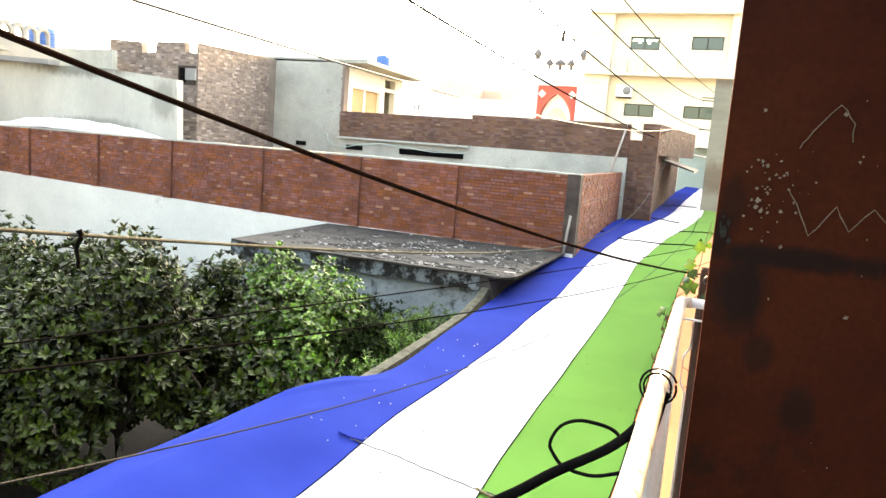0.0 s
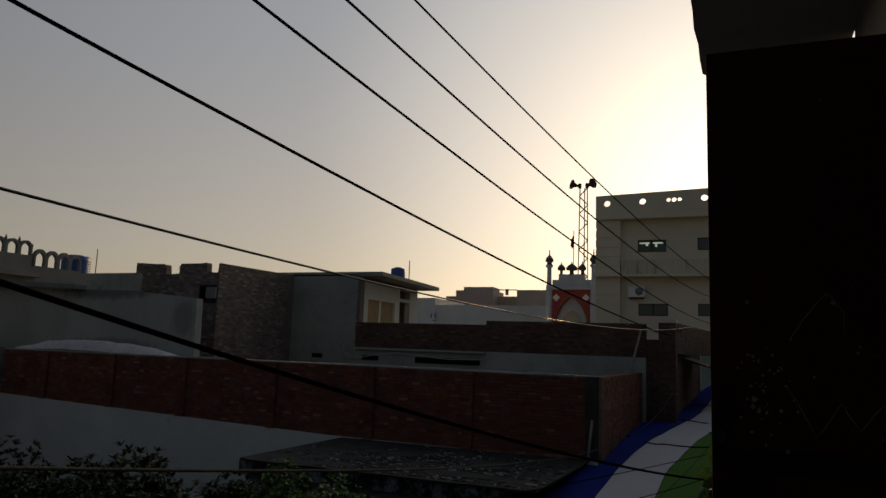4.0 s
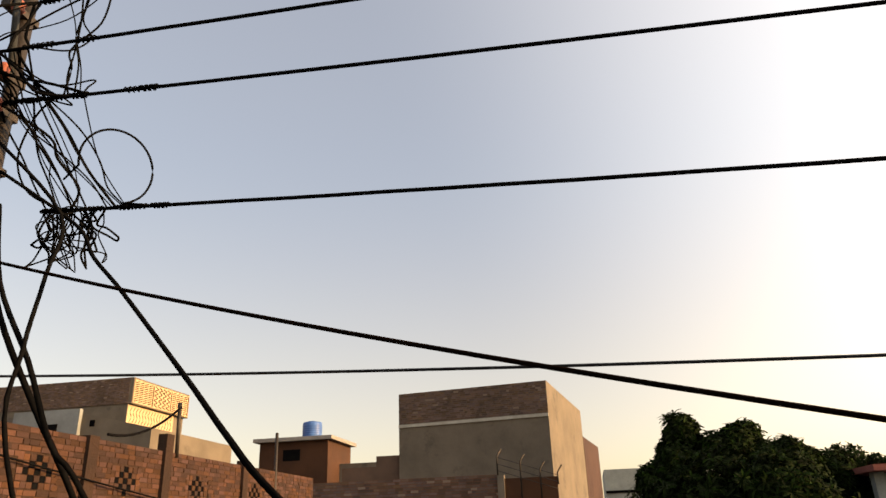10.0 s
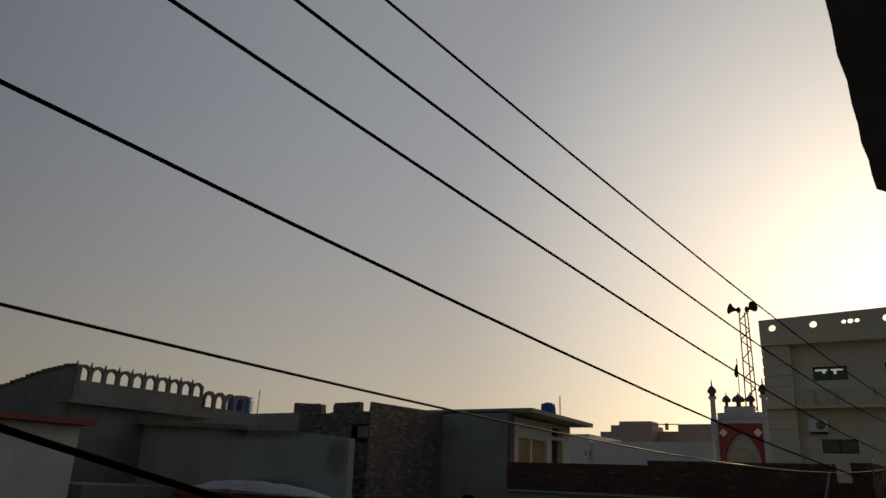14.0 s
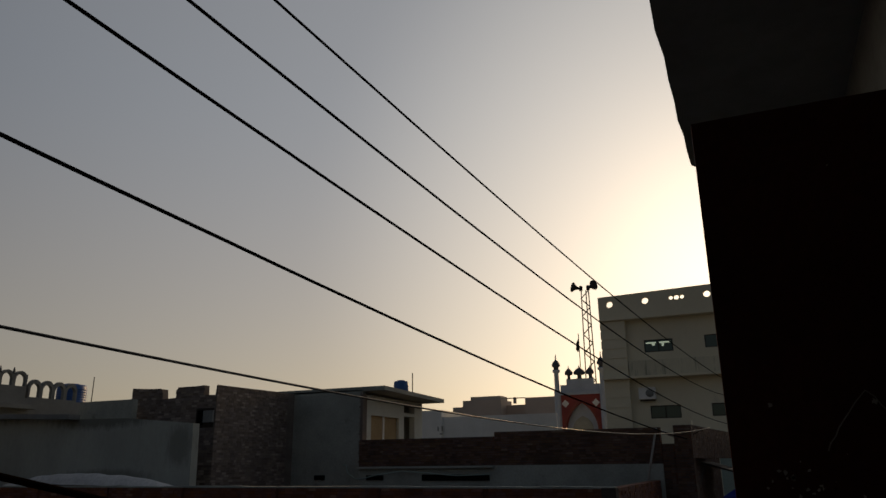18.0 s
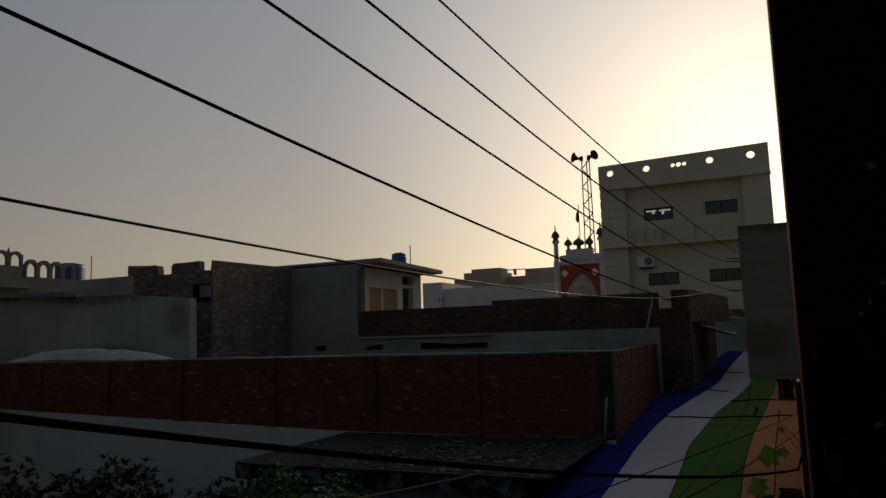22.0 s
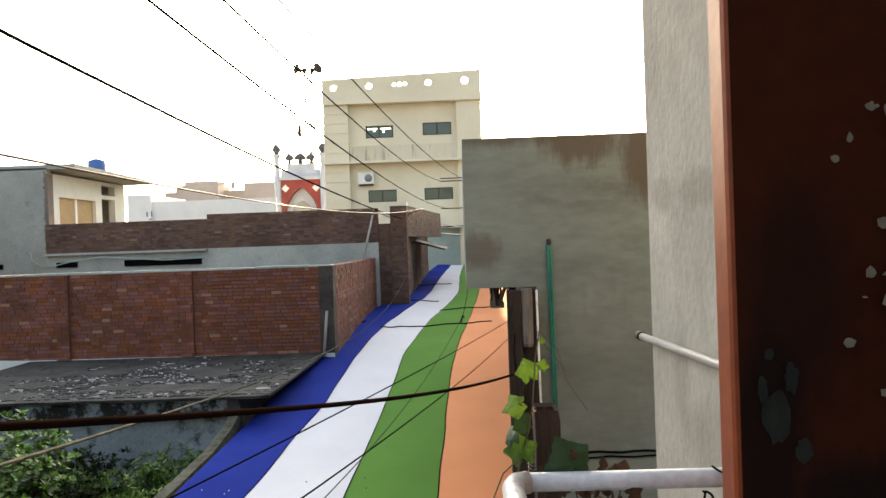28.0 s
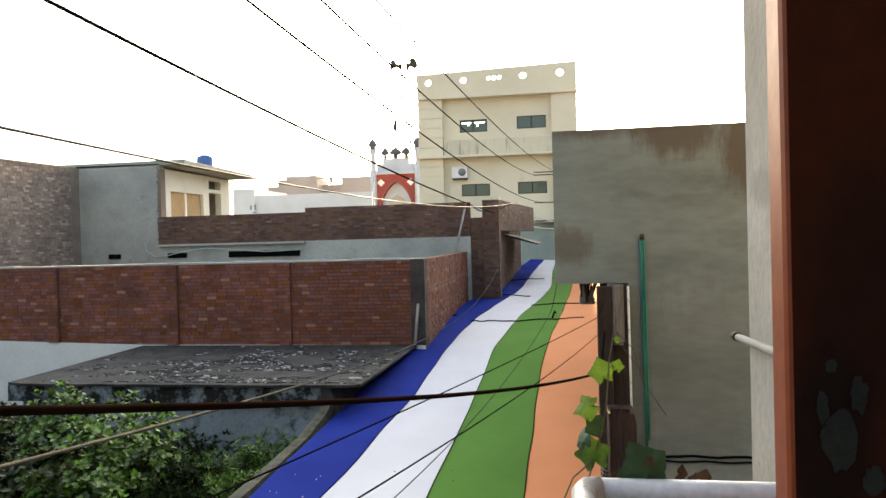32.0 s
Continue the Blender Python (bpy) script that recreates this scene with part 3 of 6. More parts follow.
edge = [(0.145 + rnd.uniform(-0.008, 0.008), y) for y in np.linspace(-4.0, 5.40, 40)]
edge += [(0.21, 5.50), (0.26, 5.60), (0.33, 5.63), (0.42, 5.58)] + [(x, 5.57 + rnd.uniform(-0.015, 0.015)) for x in np.linspace(0.5, 1.0, 5)]
prism(bm, edge + [(1.0, -4.0)], "z", 7.50, 7.66)
prism(bm, [(0.20, 5.38), (0.225, 5.51), (0.27, 5.59), (0.34, 5.615), (0.43, 5.57), (0.98, 5.56), (0.98, 5.38)], "z", 7.44, 7.502)
ceiling_balcony = tagged(part("ceiling_balcony", bm, M_GREY), "dark concrete roof slab over the balcony with a rough edge", "roof slab", kind="structure")

# added wall, hides the eastern sky so the lane's brickwork stays darker
wall_lane_blocker = tagged(boxp("wall_lane_blocker", 2.0, 2.3, 14.7, 41.0, 0, 6.9, M_GREY), "added plain grey wall keeping eastern sky off the lane", "wall", kind="structure")
# near-black soil sheet paints the shadow beneath the foliage
soil = tagged(boxp("soil", -16.0, -3.08, -2.0, 11.2, 0.004, 0.03, mat("shade_dark_garden_soil", (0.028, 0.022, 0.016), (0.014, 0.011, 0.008), 1.2, 0.95, 0.6, 14)), "garden soil darkened for the shade under the shrubs", "soil", kind="structure")

# brick boundary wall behind the garden, with whitewash below its left part
WY, WX0, WX1, WZ0, WZ1 = 14.95, -19.5, -2.29, 3.40, 5.17
wall_brick = tagged(boxp("wall_brick", WX0, WX1, WY + 0.012, WY + 0.24, WZ0, WZ1 - 0.02, M_MORTAR), "red brick boundary wall with flush piers and pale bricks", "brick wall", kind="structure")
bm = bmesh.new()
rnd = random.Random(3)
for k in range(36):
    x = WX0 + k * (WX1 - WX0) / 36
    box(bm, x, x + (WX1 - WX0) / 36 - 0.006, WY - 0.02 + rnd.uniform(-0.008, 0.008), WY + 0.26, WZ1 - 0.022, WZ1 + 0.012 + rnd.uniform(-0.006, 0.008))
part("coping", bm, M_GREYBLUE, wall_brick, "thin uneven cement capping")
wall_white = tagged(part("wall_white", prism(bmesh.new(), [(WX0, 0), (WX1, 0), (WX1, 3.54), (-8.0, 3.56), (-13.0, 3.70), (WX0, 3.90)], "y", WY - 0.035, WY + 0.01), M_WHITEWASH), "whitewashed plaster wall under the brickwork", "wall", kind="structure")
wall_base = tagged(boxp("wall_base", WX0, WX1, WY + 0.012, WY + 0.24, 0, WZ0, M_MORTAR), "brick footing of the boundary wall", "wall", kind="structure")
# return of the wall along the lane
wall_brick_lane = tagged(boxp("wall_brick_lane", -2.52, WX1 - 0.012, WY + 0.24, 21.6, 0, WZ1 - 0.02, M_MORTAR), "red brick wall running along the canopied lane", "brick wall", kind="structure")

M_PEEL = mat("black_damp_peeling_paint", (0.20, 0.24, 0.26), (0.12, 0.14, 0.15), 1.5, 0.9, 0.4, 30, stain=(0.010, 0.010, 0.009), stain_scale=4.5, stain_at=0.40)
# flat-roofed store with a mossy slab
store = empty("garden_store", "low store with a mossy dark concrete roof and peeling white walls", "outbuilding")
bm = bmesh.new()
rnd = random.Random(9)
loop = [(-8.0, 11.28)] + [(x, 11.2 + rnd.uniform(-0.03, 0.03)) for x in np.linspace(-7.7, -3.0, 22)] + [(-2.70, 11.23), (-2.54, 11.3), (-2.50, 12.6), (-2.46, WY - 0.03), (-8.05, WY - 0.03)]
prism(bm, loop, "z", 3.515, 3.55)
part("roof_slab", bm, M_SLAB, store, "dark weathered concrete slab with lichen")
boxp("wall", -7.9, -2.98, 11.45, 11.6, 0, 3.50, M_DIRTYWHITE, store, "blue-white plaster gone black with damp")
boxp("wall", -7.9, -7.75, 11.6, WY - 0.03, 0, 3.50, M_DIRTYWHITE, store)
boxp("fascia", -8.0, -3.02, 11.27, 11.45, 3.27, 3.51, M_PEEL, store, "black damp fascia with flakes of blue-white paint")
part("roof_edge", prism(bmesh.new(), [(-3.1, 3.08), (-3.1, 3.505), (-3.0, 3.548), (-2.97, 3.53), (-2.90, 3.34), (-2.845, 3.19), (-2.845, 3.08)], "y", 11.25, WY - 0.04), M_SLAB, store, "crumbled mossy edge where the roof meets the canopy")
boxp("loose_slate", -2.80, -2.62, 11.56, 11.68, 3.549, 3.575, M_ROOF, store, "loose pale slate on the roof")
rnd = random.Random(19)
bm = bmesh.new()
for k in range(4200):
    x, y = min(-2.6, max(-7.7, rnd.gauss(-4.9, 1.1))), min(14.7, max(11.35, rnd.gauss(12.7, 0.8)))
    if noise.noise(Vector((x * 1.1, y * 2.2, 4.0))) + rnd.gauss(0, 0.12) < 0.0:
        continue
    a, s1, s2 = rnd.gauss(0, 0.25), 0.010 + 0.06 * rnd.random() ** 3, 0.006 + 0.018 * rnd.random() ** 2
    h = rnd.uniform(0.004, 0.016)
    loop = [(x + u * s1 * math.cos(a) - v * s2 * math.sin(a), y + u * s1 * math.sin(a) + v * s2 * math.cos(a)) for u, v in ((-1, -0.8), (0.9, -1), (1, 0.7), (-0.8, 1))]
    prism(bm, loop, "z", 3.545, 3.55 + h)
flakes = part("loose_flake", bm, mat("lichen_flakes", (0.066, 0.064, 0.06), (0.02, 0.02, 0.019), 3.0, 0.95, 0.4, 30, pieces="island", vary=0.6, odd=(0.36, 0.36, 0.355), odd_share=0.14), store, "loose flakes of old roof render")
tagged(flakes, kind="stuff")
# garden wall along the lane, under the canopy's blue edge
wall_garden = tagged(part("wall_garden", prism(bmesh.new(), [(6.3, 0), (11.24, 0), (11.24, 3.34), (10.9, 3.22), (10.2, 3.11), (9.2, 3.07), (7.9, 3.04), (6.3, 3.02)], "x", -3.05, -2.92), M_MOSSRIM), "mossy low garden wall beside the lane", "wall", kind="structure")

# house behind the brick wall: roof, upper brick parapet
house_mid = empty("parapet_house", "flat-roofed house with a dull brick parapet on grey plaster", "house")
boxp("roof", -12.5, -2.3, WY + 0.3, 22.0, 4.5, 4.62, M_ROOF, house_mid)
boxp("wall", -11.65, -2.2, 21.62, 21.85, 3.0, 5.58, M_GREYBLUE, house_mid, "grey plaster band below the brick parapet")
boxp("ledge", -11.65, -7.02, 21.45, 21.62, 5.52, 5.57, M_GREYBLUE, house_mid)
boxp("parapet_core", -11.65, -7.02, 21.63, 21.85, 5.58, 6.41, M_MORTAR, house_mid)
boxp("parapet_core", -7.02, -2.2, 21.63, 21.85, 5.58, 6.54, M_MORTAR, house_mid)
brick_face("parapet_bricks", (-11.65, 21.63, 5.58), X, -Y, 4.63, 0.83, M_DULLBRICK, house_mid, 11)
brick_face("parapet_bricks", (-7.02, 21.63, 5.58), X, -Y, 4.82, 0.96, M_DULLBRICK, house_mid, 12)
# lane side of that house
boxp("side_wall", -1.75, -1.52, 22.05, 36.0, 0, 6.4, M_MORTAR, house_mid, "brick side wall along the lane")
brick_face("side_bricks", (-1.52, 22.05, 3.2), Y, X, 13.9, 3.2, M_DULLBRICK, house_mid, 13)
boxp("pier", -1.85, -1.40, 21.62, 22.05, 3.0, 6.58, M_MORTAR, house_mid, "taller brick corner pier")
brick_face("pier_bricks", (-1.85, 21.62, 3.6), X, -Y, 0.45, 2.98, M_DULLBRICK, house_mid, 14)
brick_face("pier_bricks", (-1.40, 21.62, 3.6), Y, X, 0.43, 2.98, M_DULLBRICK, house_mid, 15)
boxp("link_wall", -2.2, -1.85, 21.7, 21.9, 3.0, 6.1, M_MORTAR, house_mid)
brick_face("link_bricks", (-2.2, 21.7, 3.6), X, -Y, 0.35, 2.5, M_DULLBRICK, house_mid, 16)
JA, JB = Vector((-1.40, 22.05, 0)), Vector((-0.66, 28.8, 0))
j_along = (JB - JA).normalized()
j_out = Vector((j_along.y, -j_along.x, 0))
part("jetty_wall", prism(bmesh.new(), [(p.x, p.y) for p in (JA, JB, JB - j_out * 0.22, JA - j_out * 0.22)], "z", 5.72, 6.60), M_MORTAR, house_mid, "upper brick wall leaning out over the lane")
brick_face("jetty_bricks", JA + Vector((0, 0, 5.72)), j_along, j_out, (JB - JA).length, 0.88, M_DULLBRICK, house_mid, 17)
boxp("water_spout_box", -2.35, -1.6, 24.5, 25.0, 6.4, 6.85, M_YELLOW, house_mid, "small pale cement box on the parapet")
tagged(part("sheet_eave", prism(bmesh.new(), [(-1.52, 5.55), (-0.45, 5.25), (-0.45, 5.30), (-1.52, 5.62)], "y", 25.5, 31.0), M_STEEL), "dark corrugated sheet awning over a doorway", "awning")
tagged(part("leaning_pole", tube(bmesh.new(), [(-2.72, 21.3, 4.62), (-2.33, 21.58, 6.35)], 0.032, 8), M_PALEPOLE), "pale wooden pole leaning on the brick parapet", "pole")

# grey plaster upper room with a boarded window, tank on top
shed = empty("upper_room", "grey plastered upper room with an overhanging flat roof", "house")
bm = bmesh.new()
prism(bm, [(-20.0, 3.5), (-11.78, 3.5), (-11.78, 8.06), (-14.4, 8.08), (-16.2, 8.05), (-20.0, 7.6)], "y", 22.0, 22.22)
part("front_wall", bm, M_GREYBLUE, shed, "grey cement render with a small hole")
bm = bmesh.new()
pierced(bm, rect(22.22, 26.7, 3.5, 7.92), [rect(22.6, 24.7, 6.0, 7.26), rect(25.1, 26.0, 5.2, 7.36), rect(25.1, 26.0, 7.48, 7.8)], "x", -11.99, -11.77)
part("side_wall", bm, M_WHITEWASH, shed, "white side wall with openings")
boxp("window_board", -11.93, -11.88, 22.6, 24.7, 6.0, 7.26, M_BOARD, shed, "tan board closing the window")
boxp("doorway_shadow", -12.4, -12.35, 25.0, 26.2, 5.2, 7.8, M_DARK, shed)
bm = bmesh.new()
prism(bm, [(-20.0, 7.92), (-11.72, 8.02), (-11.72, 8.12), (-20.0, 8.0)], "y", 22.02, 22.3)
prism(bm, [(22.0, 8.02), (27.0, 7.94), (27.0, 8.08), (22.0, 8.16)], "x", -20.0, -10.95)
part("roof_slab", bm, M_GREYBLUE, shed, "thin overhanging concrete roof")
boxp("ragged_corner", -11.83, -11.74, 21.97, 22.25, 5.6, 7.9, M_OLDBRICK, shed, "bare brick showing at the corner")
boxp("back_wall", -20, -11.8, 26.5, 26.7, 3.5, 7.9, M_GREYBLUE, shed)
boxp("glazing_bar", -11.9, -11.84, 23.6, 23.7, 6.0, 7.26, M_WHITEPAINT, shed)
boxp("door_leaf", -12.2, -12.15, 25.15, 25.6, 5.2, 7.36, M_BOARD, shed, "brown door in the shade")
bm = bmesh.new()
rnd = random.Random(6)
for k in range(26):
    z = 5.7 + k * 0.088
    w_ = rnd.uniform(0.03, 0.1)
    box(bm, -11.80, -11.765, 21.985 - rnd.uniform(0, 0.02), 22.0 + w_, z, z + 0.07)
    box(bm, -11.80 - w_, -11.77, 21.985 - rnd.uniform(0, 0.01), 22.0, z, z + 0.07)
part("toothed_corner", bm, M_OLDBRICK, shed, "bare toothed bricks at the corner")
bm = bmesh.new()
lathe(bm, 0, 0, [(0.09, 0), (0.09, 0.02)], 10)
ho = part("vent_hole", bm, M_DARK, shed)
ho.matrix_basis = pose(-15.06, 21.995, 7.42, 90, 0, 0)
for x0, x1 in ((-13.55, -13.15), (-11.35, -10.75)):
    boxp("vent_slot", x0, x1, 21.58 if x0 > -11.7 else 21.97, 21.615 if x0 > -11.7 else 22.01, 5.17, 5.32, M_DARK, shed)
boxp("vent_slot", -9.4, -7.2, 21.58, 21.615, 5.15, 5.33, M_DARK, house_mid, "long dark ventilation slot")
tagged(part("white_hose", tube(bmesh.new(), [(-12.4, 21.9, 5.65), (-12.25, 21.85, 5.62), (-12.2, 21.85, 5.4), (-11.9, 21.8, 5.22), (-11.5, 21.5, 5.2), (-10.9, 21.42, 5.33), (-10.0, 21.42, 5.44), (-9.2, 21.42, 5.38), (-8.2, 21.42, 5.30), (-7.1, 21.42, 5.33)], 0.017, 6), M_GREENDOOR), "pale plastic hose draped along the grey wall", "hose")
tagged(part("leaning_pipe", tube(bmesh.new(), [(-2.47, 14.80, 3.55), (-2.40, 14.85, 4.33)], 0.028, 8), M_PALEPOLE), "short pale pipe standing at the brick wall's corner", "pipe")

def water_tank(x, y, z, r, h, label):
    e = empty("water_tank", label, "water tank")
    body = [(r * 0.96, z), (r, z + 0.04)]
    for k in range(6):
        a = z + h * (0.08 + 0.12 * k)
        body += [(r, a), (r * 1.03, a + h * 0.03), (r, a + h * 0.06)]
    body += [(r * 0.99, z + h * 0.86), (r * 0.93, z + h * 0.94), (r * 0.5, z + h * 0.97)]
    part("body", lathe(bmesh.new(), x, y, body, 20), M_BLUETANK, e)
    part("lid", lathe(bmesh.new(), x, y, [(r * 0.52, z + h * 0.95), (r * 0.52, z + h), (r * 0.1, z + h * 1.02)], 16), M_BLUETANK, e)
    return e


water_tank(-12.5, 26.3, 8.09, 0.29, 0.74, "blue plastic water tank on a flat roof")
cable("aerial", [(-12.0, 26.3, 8.09), (-12.0, 26.3, 9.1)], 0.02, M_STEEL, "thin roof aerial rod")

# brick tower with a broken battlement
tower = empty("brick_tower_house", "old brick house with a broken notched parapet", "house")
TX0, TX1, TY = -17.9, -14.5, 18.0
bm = bmesh.new()
prism(bm, [(TX0, 3.5), (TX1, 3.5), (TX1, 8.0), (-14.52, 7.99), (-14.56, 7.70), (-15.0, 7.72), (-15.02, 8.01), (-16.05, 7.96), (-16.1, 7.68), (-16.62, 7.66), (-16.66, 7.97), (-17.9, 8.05)], "y", TY, TY + 0.24)
part("front_wall", bm, M_OLDMORTAR, tower)
bm = bmesh.new()
prism(bm, [(TY + 0.24, 3.5), (22.0, 3.5), (22.0, 8.05), (TY + 0.24, 8.0)], "x", TX1 - 0.24, TX1 - 0.003)
part("side_wall", bm, M_OLDMORTAR, tower)


def tower_keep(c):
    u = TX0 + (c[0] + c[1]) / 2
    top = 8.0 - 3.5
    if -16.66 < u < -16.05 or u > -15.02:
        top = 7.66 - 3.5
    if u > -15.25 and 6.75 - 3.5 < c[2] < 7.35 - 3.5:
        return False
    return c[3] < top


brick_face("front_bricks", (TX0, TY, 3.5), X, -Y, TX1 - TX0, 4.5, M_OLDBRICK, tower, 21, keep=tower_keep)
brick_face("side_bricks", (TX1, TY, 3.5), Y, X, 3.6, 4.5, M_OLDBRICK, tower, 22, keep=lambda c: c[3] < 4.5)
w = boxp("window_frame", -15.22, -14.55, TY - 0.02, TY + 0.02, 6.75, 7.32, M_STEEL, tower, "rusty window frame with a hanging shutter")
boxp("glass", -15.16, -14.92, TY - 0.03, TY - 0.015, 6.82, 7.26, M_DARK, w)
boxp("shutter", -14.88, -14.52, TY - 0.10, TY - 0.03, 6.9, 7.24, M_GREY, w)
# low plaster house in front of it
low = empty("stained_plaster_house", "plaster house with a rain-stained wall behind the brick wall", "house")
bm = bmesh.new()
prism(bm, [(-33, 3.0), (-13.85, 3.0), (-13.95, 6.78), (-16.4, 7.0), (-19.7, 7.06), (-24.6, 7.4), (-33, 7.6)], "y", 16.5, 16.75)
part("wall", bm, M_PALEGREY, low)
boxp("parapet", -19.2, -17.0, 17.2, 17.4, 6.9, 7.62, M_GREYBLUE, low)
part("ledge", prism(bmesh.new(), [(-33, 7.55), (-18.3, 7.02), (-18.3, 7.16), (-33, 7.7)], "y", 16.1, 16.5), M_GREY, low)

# house with an arched parapet
arch = empty("arched_parapet_house", "grey house with a row of white arches along its parapet", "house")
AX, AY0, AY1, AZ = -24.0, 13.6, 18.85, 8.44
part("block", prism(bmesh.new(), [(-30.3, 0), (AX, 0), (AX, AZ), (-30.3, 7.7)], "y", AY0, AY1), M_GREY, arch)
boxp("cornice", AX - 0.4, AX + 0.45, AY0 - 0.3, AY1 + 0.2, AZ - 0.75, AZ - 0.6, M_GREY, arch)
n = 10
step = (AY1 - AY0) / n
for k in range(n):
    y0 = AY0 + k * step
    bm = bmesh.new()
    r = step * 0.37
    hole = [(y0 + step / 2 + r * math.cos(a), AZ + 0.30 + r * math.sin(a)) for a in np.linspace(math.pi, 0, 9)] + [(y0 + step / 2 + r, AZ + 0.06), (y0 + step / 2 - r, AZ + 0.06)]
    out = [(y0, AZ), (y0 + step, AZ), (y0 + step, AZ + 0.5)] + [(y0 + step / 2 + r * 1.25 * math.cos(a), AZ + 0.36 + r * 1.25 * math.sin(a)) for a in np.linspace(0.3, math.pi - 0.3, 7)] + [(y0, AZ + 0.5)]
    pierced(bm, out, [hole], "x", AX - 0.15, AX)
    part("arch", bm, M_GREY, arch)
    part("finial", lathe(bmesh.new(), AX - 0.07, y0, [(0.04, AZ + 0.48), (0.05, AZ + 0.58), (0.03, AZ + 0.64), (0.01, AZ + 0.72)], 8), M_GREY, arch)
part("gable", prism(bmesh.new(), [(-32.0, 5.0), (AX - 0.05, 5.0), (AX - 0.05, AZ + 0.56), (-26.5, 8.82), (-32.0, 7.95)], "y", AY0 - 0.05, AY0 + 0.2), M_GREY, arch)
rnd = random.Random(27)
for k in range(22):
    x = -32.0 + k * 0.36
    z = float(np.interp(x + 0.1, (-32.0, -26.5, AX), (7.95, 8.82, 9.0)))
    boxp("ridge_tile", x, x + 0.32, AY0 - 0.10, AY0 + 0.24, z - 0.02, z + 0.06 + rnd.uniform(0, 0.04), M_OLDMORTAR, arch)
boxp("lower_block", -30, AX, AY1, 23.5, 0, 8.1, M_GREY, arch)
for k in range(4):
    bm = bmesh.new()
    y0 = AY1 + 0.1 + k * 0.52
    pierced(bm, [(y0, 8.1), (y0 + 0.52, 8.1), (y0 + 0.52, 8.6)] + [(y0 + 0.26 + 0.26 * math.cos(a), 8.5 + 0.3 * math.sin(a)) for a in np.linspace(0.3, 2.84, 6)] + [(y0, 8.6)], [[(y0 + 0.26 + 0.19 * math.cos(a), 8.45 + 0.2 * math.sin(a)) for a in np.linspace(math.pi, 0, 7)] + [(y0 + 0.45, 8.15), (y0 + 0.07, 8.15)]], "x", AX - 0.15, AX)
    part("arch", bm, M_GREY, arch)
water_tank(-25.0, 21.6, 8.1, 0.55, 0.8, "blue grey roof water tank beside the arches")
tagged(part("roof_aerial", tube(bmesh.new(), [(-25.0, 22.6, 8.1), (-25.0, 22.6, 9.3)], 0.02, 5), M_STEEL), "thin television aerial on a roof", "aerial")

# white house with a red eave
white = empty("white_house", "whitewashed house with a red painted eave", "house")
boxp("block", -26, -20, 7.94, 11.88, 0, 6.78, M_WHITEWASH, white)
boxp("eave", -26.3, -19.6, 7.2, 12.1, 6.78, 6.93, M_REDEAVE, white, "red eave")
boxp("column", -20.6, -20.3, 7.4, 7.66, 0, 6.78, M_GREYBLUE, white)
boxp("low_wall", -26, -19.8, 12.15, 16.0, 0, 5.2, M_GREY, white)

# tall cream house, its sunlit side
cream = empty("cream_house", "tall cream rendered house with a bare brick parapet", "house")
CA, CB, CC = Vector((-25.6, -0.9, 0)), Vector((-33.4, 0.2, 0)), Vector((-26.4, -6.6, 0))
cd = CC + (CB - CA)
bm = bmesh.new()
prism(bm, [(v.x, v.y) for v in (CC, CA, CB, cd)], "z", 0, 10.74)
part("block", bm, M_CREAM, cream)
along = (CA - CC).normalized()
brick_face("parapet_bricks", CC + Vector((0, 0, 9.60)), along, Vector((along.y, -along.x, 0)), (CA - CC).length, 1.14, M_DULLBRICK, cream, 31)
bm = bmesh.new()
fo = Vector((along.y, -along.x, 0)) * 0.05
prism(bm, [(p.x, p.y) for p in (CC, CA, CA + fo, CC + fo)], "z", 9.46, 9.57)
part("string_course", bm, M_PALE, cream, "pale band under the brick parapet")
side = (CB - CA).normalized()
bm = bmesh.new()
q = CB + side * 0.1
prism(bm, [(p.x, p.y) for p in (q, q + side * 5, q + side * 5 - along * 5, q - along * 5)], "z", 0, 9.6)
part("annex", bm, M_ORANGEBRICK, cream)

# far white houses beyond the parapet
far = empty("white_terrace", "long whitewashed house wall with roof rooms", "house")
boxp("wall", -22.1, -12.46, 50, 50.3, 0, 8.95, M_WHITEPAINT, far)
boxp("block", -22.6, -21.0, 49.8, 56, 0, 9.45, M_WHITEPAINT, far)
for x, z, w_, h_ in ((-21.32, 7.95, 0.10, 0.32), (-21.15, 7.72, 0.22, 0.08), (-21.0, 7.95, 0.09, 0.36)):
    boxp("painted_mark", x, x + w_, 49.78, 49.796, z, z + h_, M_GREY, far, "plain dark painted bar")
far2 = empty("roof_rooms", "distant pale roof rooms in haze", "house")
M_HAZY = mat("pale_pink_far_wall", (0.52, 0.45, 0.39), (0.44, 0.38, 0.33), 0.3, 0.9, 0.05, 10)
boxp("block", -33.5, -14.0, 82, 90, 0, 12.2, M_HAZY, far2)
boxp("block", -31.4, -26.7, 80, 84, 0, 12.75, M_HAZY, far2)
boxp("stair_room", -30.6, -26.9, 80.5, 83, 12.75, 13.2, M_HAZY, far2)
boxp("block", -23.8, -19.6, 80, 84, 0, 12.8, M_HAZY, far2)
boxp("parapet_post", -25.2, -24.9, 80, 80.3, 12.2, 12.9, M_HAZY, far2)
boxp("parapet_rail", -26.7, -23.8, 80, 80.2, 12.75, 12.85, M_HAZY, far2)

# pale yellow three-storey building
yb = empty("yellow_building", "pale yellow three-storey building with a pierced roof parapet", "house")
YF = 42.0
